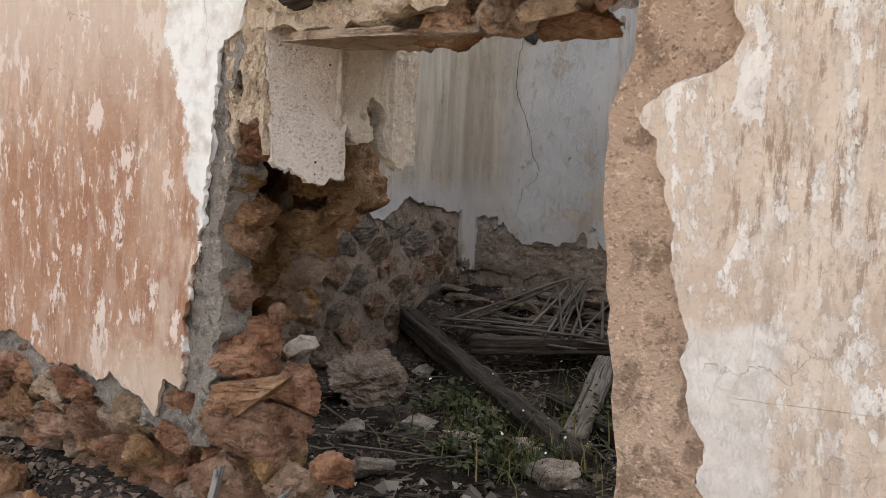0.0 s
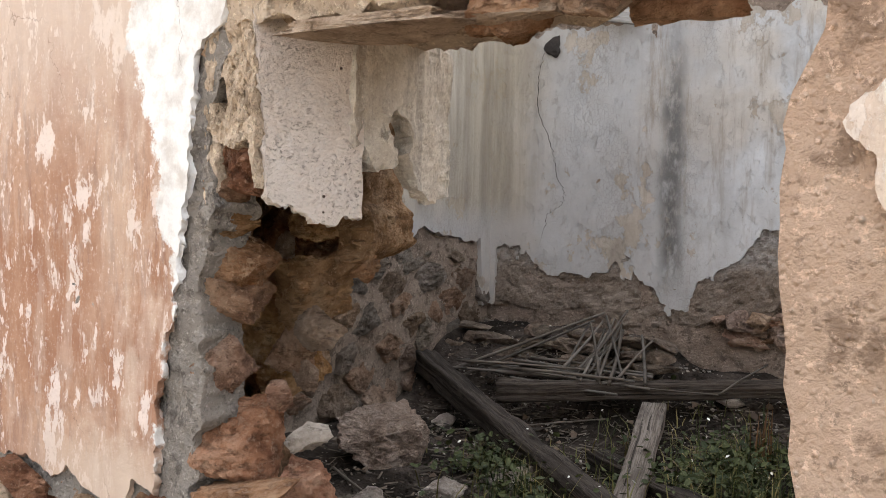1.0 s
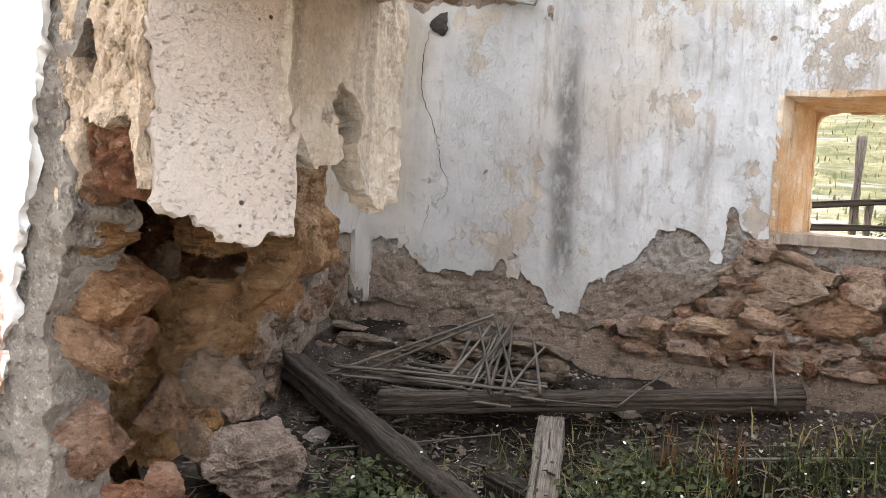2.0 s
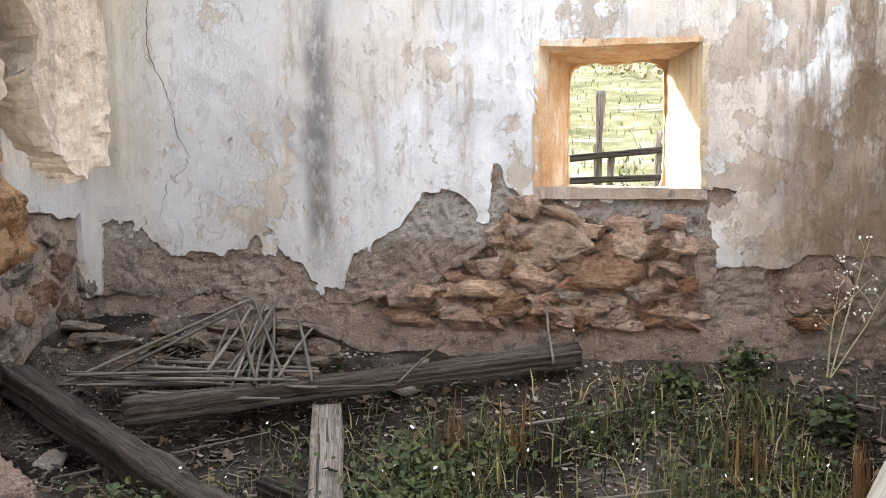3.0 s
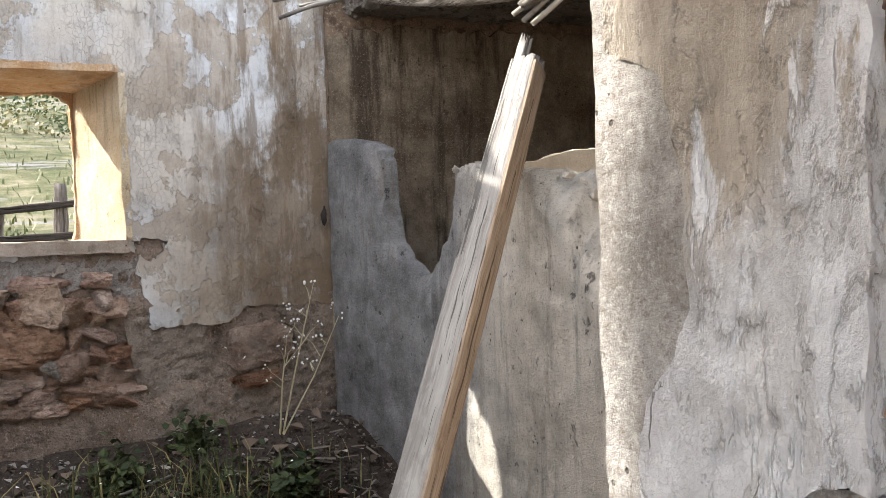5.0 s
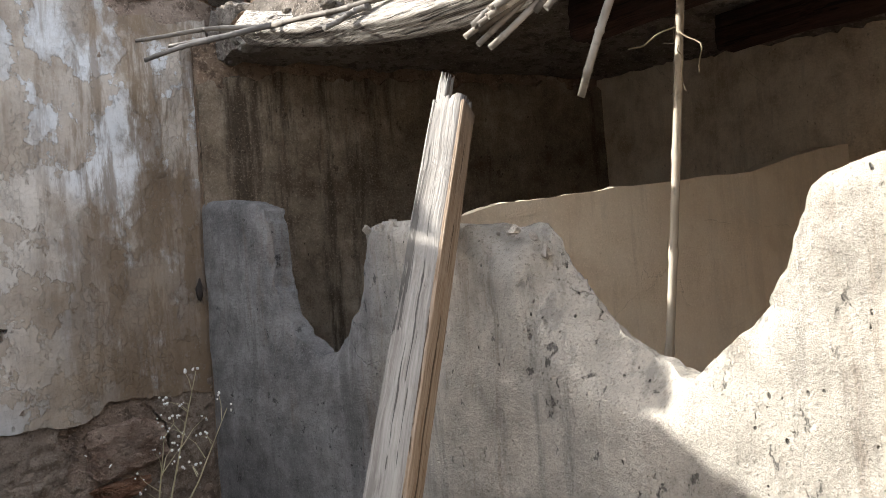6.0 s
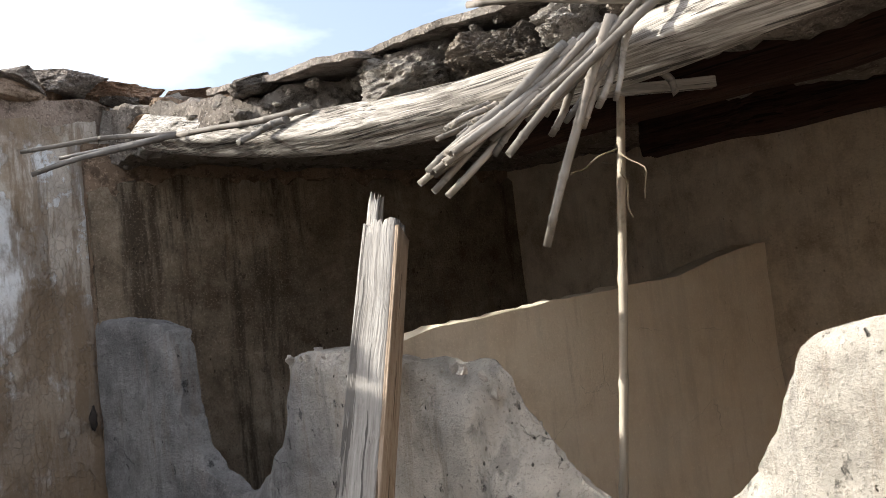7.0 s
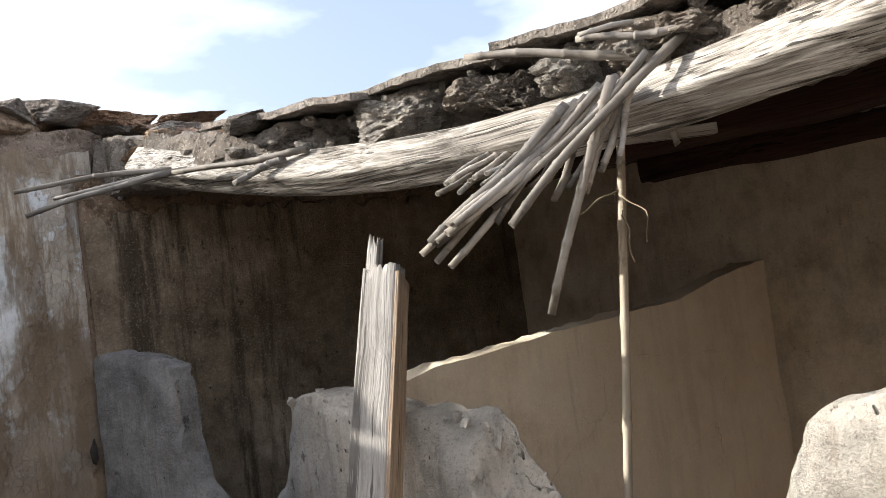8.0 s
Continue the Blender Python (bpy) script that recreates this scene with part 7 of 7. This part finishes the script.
# ---- dry flowering plant in the corner ----
def stalk_data(name, points, r, material, sides=5):
    pts = [Vector(p) for p in points]
    verts, faces = [], []
    for i, p in enumerate(pts):
        rr = r * (1 - 0.7 * i / max(1, len(pts) - 1))
        for s in range(sides):
            a = 2 * math.pi * s / sides
            verts.append((p.x + rr * math.cos(a), p.y + rr * math.sin(a), p.z))
    for i in range(len(pts) - 1):
        for s in range(sides):
            t = (s + 1) % sides
            faces.append((i * sides + s, i * sides + t, (i + 1) * sides + t, (i + 1) * sides + s))
    return mesh_of(name, verts, faces, material)


plant = empty("dry_plant", (1.0, 5.66, 0.38), "tall dry stalk with small white seed heads", "plant")
plant_rng = random.Random(61)
PALE_STALK = leaf_material("pale_stalk", (0.45, 0.40, 0.24), (0.6, 0.55, 0.38))
heads = []


def stem(a, b, r):
    a, b = Vector(a), Vector(b)
    mid = (a + b) / 2 + Vector((plant_rng.uniform(-0.02, 0.02), plant_rng.uniform(-0.02, 0.02), 0.01))
    ob = part("stem", stalk_data("stem", (a, mid, b), r, PALE_STALK), plant)
    lay(ob, Matrix())
    return b


for root, tip, n in (((1.0, 5.66, 0.36), (1.09, 5.42, 1.06), 9), ((1.0, 5.65, 0.37), (1.21, 5.45, 0.91), 6), ((0.99, 5.66, 0.36), (0.99, 5.5, 0.84), 6)):
    stem(root, tip, 0.005)
    for k in range(n):
        f = plant_rng.uniform(0.45, 1.0)
        base = Vector(root).lerp(Vector(tip), f)
        end = base + Vector((plant_rng.uniform(-0.09, 0.09), plant_rng.uniform(-0.07, 0.07), plant_rng.uniform(0.02, 0.1)))
        heads.append(stem(base, end, 0.0022))
    heads.append(Vector(tip))
for h in heads:
    bm = bmesh.new()
    for k in range(3):
        bmesh.ops.create_icosphere(bm, subdivisions=1, radius=plant_rng.uniform(0.003, 0.0065), matrix=Matrix.Translation(h + Vector([plant_rng.uniform(-0.014, 0.014) for _ in range(3)])))
    ob = part("seed_head", bm_mesh("seed_head", bm, FLOWER), plant)
    lay(ob, Matrix())

# ---- crack and chips in the back wall ----


def ribbon(name, points, width, y, material, seed):
    r = random.Random(seed)
    xs = np.linspace(0, len(points) - 1, len(points) * 9)
    px = np.interp(xs, range(len(points)), [a for a, b in points]) + np.array([r.gauss(0, 0.007) for _ in xs])
    pz = np.interp(xs, range(len(points)), [b for a, b in points])
    verts, faces = [], []
    for i, (a, b) in enumerate(zip(px, pz)):
        w = width * (0.4 + 0.9 * r.random()) * min(1, (len(xs) - i) / 12)
        verts += [(a - w, y, b), (a + w, y, b)]
    for i in range(len(xs) - 1):
        faces.append((2 * i, 2 * i + 1, 2 * i + 3, 2 * i + 2))
    return mesh_of(name, verts, faces, material)


part("crack", ribbon("crack", [(-2.58, 2.5), (-2.64, 2.3), (-2.63, 2.02), (-2.5, 1.75), (-2.48, 1.58), (-2.4, 1.46), (-2.43, 1.37), (-2.54, 1.31), (-2.6, 1.07)], 0.0026, 5.974, CRACK, 3), wall_back, "thin jagged crack in the plaster")
# solid lumps in place of holes; the shade inside is put into their colour
dark_lump_data = stone_data("socket", 610, CRACK, 8, 3, 0.08)
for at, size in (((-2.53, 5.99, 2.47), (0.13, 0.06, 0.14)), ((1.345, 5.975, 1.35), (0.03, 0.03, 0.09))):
    ob = part("socket", dark_lump_data, wall_back, "hole in the wall drawn as a near-black lump")
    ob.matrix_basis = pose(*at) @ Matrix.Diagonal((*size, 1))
board = part("roof_board", timber_data("roof_board", 0.42, 0.12, 0.03, PALE_WOOD, 55, 0.004))
lay(board, framed((-2.24, 5.9, 2.68), (-1.86, 5.88, 2.6), (0, 0.3, 1)))
tagged(board, "broken pale board left under the eaves", "board")

# ---- beyond the window ----
fence = empty("fence", (0, 9.6, 0.9), "old grey timber fence behind the ruin", "fence")
for x, z0, z1, w, s in ((-0.16, 0.7, 2.09, 0.06, 3), (0.40, 0.7, 1.72, 0.085, 5), (-0.05, 0.8, 1.5, 0.05, 7)):
    ob = part("post", timber_data("post", z1 - z0, w, w, OLD_WOOD, 300 + s, 0.008), fence)
    lay(ob, between((x, 9.6, z0), (x + 0.03, 9.62, z1)))
for a, b, w in (((-0.9, 9.55, 1.42), (1.3, 9.56, 1.63), 0.05), ((-0.9, 9.5, 1.24), (0.5, 9.5, 1.30), 0.05)):
    ob = part("rail", timber_data("rail", (Vector(b) - Vector(a)).length, w, w, DARK_WOOD, 310, 0.006), fence)
    lay(ob, between(a, b))


def shrub(name, at, w, h, count, material, seed):
    r = np.random.RandomState(seed)
    verts, faces = [], []
    lumps = [(r.normal(0, 0.35), r.normal(0, 0.35), abs(r.normal(0.45, 0.25)), r.uniform(0.25, 0.5)) for _ in range(7)]
    for _ in range(count):
        lx, ly, lz, lr = lumps[r.randint(len(lumps))]
        d = Vector((r.normal(), r.normal(), r.normal())).normalized() * lr * r.uniform(0.7, 1.05)
        c = Vector((at[0] + (lx + d.x) * w, at[1] + (ly + d.y) * w, at[2] + max(0.02, lz + d.z) * h))
        s = 0.045 * w * r.uniform(0.6, 1.4)
        n = Vector((r.normal(), r.normal(), r.normal() + 0.5)).normalized()
        u = n.orthogonal().normalized() * s
        v = n.cross(u)
        k = len(verts)
        verts += [tuple(c - u), tuple(c + v * 0.6), tuple(c + u), tuple(c - v * 0.6)]
        faces.append((k, k + 1, k + 2, k + 3))
    return mesh_of(name, verts, faces, material, False)


def hill_spot(r):
    y = 10.0 + 22 * r.rand() ** 1.5
    return r.uniform(-0.24, 0.24) * y, y


HILL_GRASS = leaf_material("hill_grass", (0.06, 0.085, 0.03), (0.21, 0.21, 0.09))
blades("hill_grass", 2600, hill_spot, lambda r: r.uniform(0.05, 0.16), HILL_GRASS, "yellow-green grass on the slope behind the ruin", 81, 0.012, 0.6)
SCRUB = leaf_material("scrub_green", (0.03, 0.055, 0.02), (0.11, 0.14, 0.055))
STRAW = leaf_material("straw_scrub", (0.2, 0.18, 0.08), (0.34, 0.3, 0.15))
r0 = random.Random(91)
for k in range(52):
    y = 21 + 52 * (k / 58) ** 1.3
    x = r0.uniform(-0.24, 0.24) * y + 0.02 * y
    s = r0.uniform(0.35, 0.9) * (1 + y / 40)
    ob = part("shrub", shrub("shrub", (x, y, float(ground_z(x, y)) - 0.1), s, s * 0.8, 320, SCRUB if k % 3 else STRAW, 700 + k))
    tagged(ob, "low grey-green scrub on the dry hillside", "shrub", "hillside shrubs")
ob = part("shrub", shrub("shrub", (0.18, 9.9, 0.9), 0.28, 0.42, 700, WEED, 790))
tagged(ob, "dark green bush behind the old fence", "shrub", "hillside shrubs")
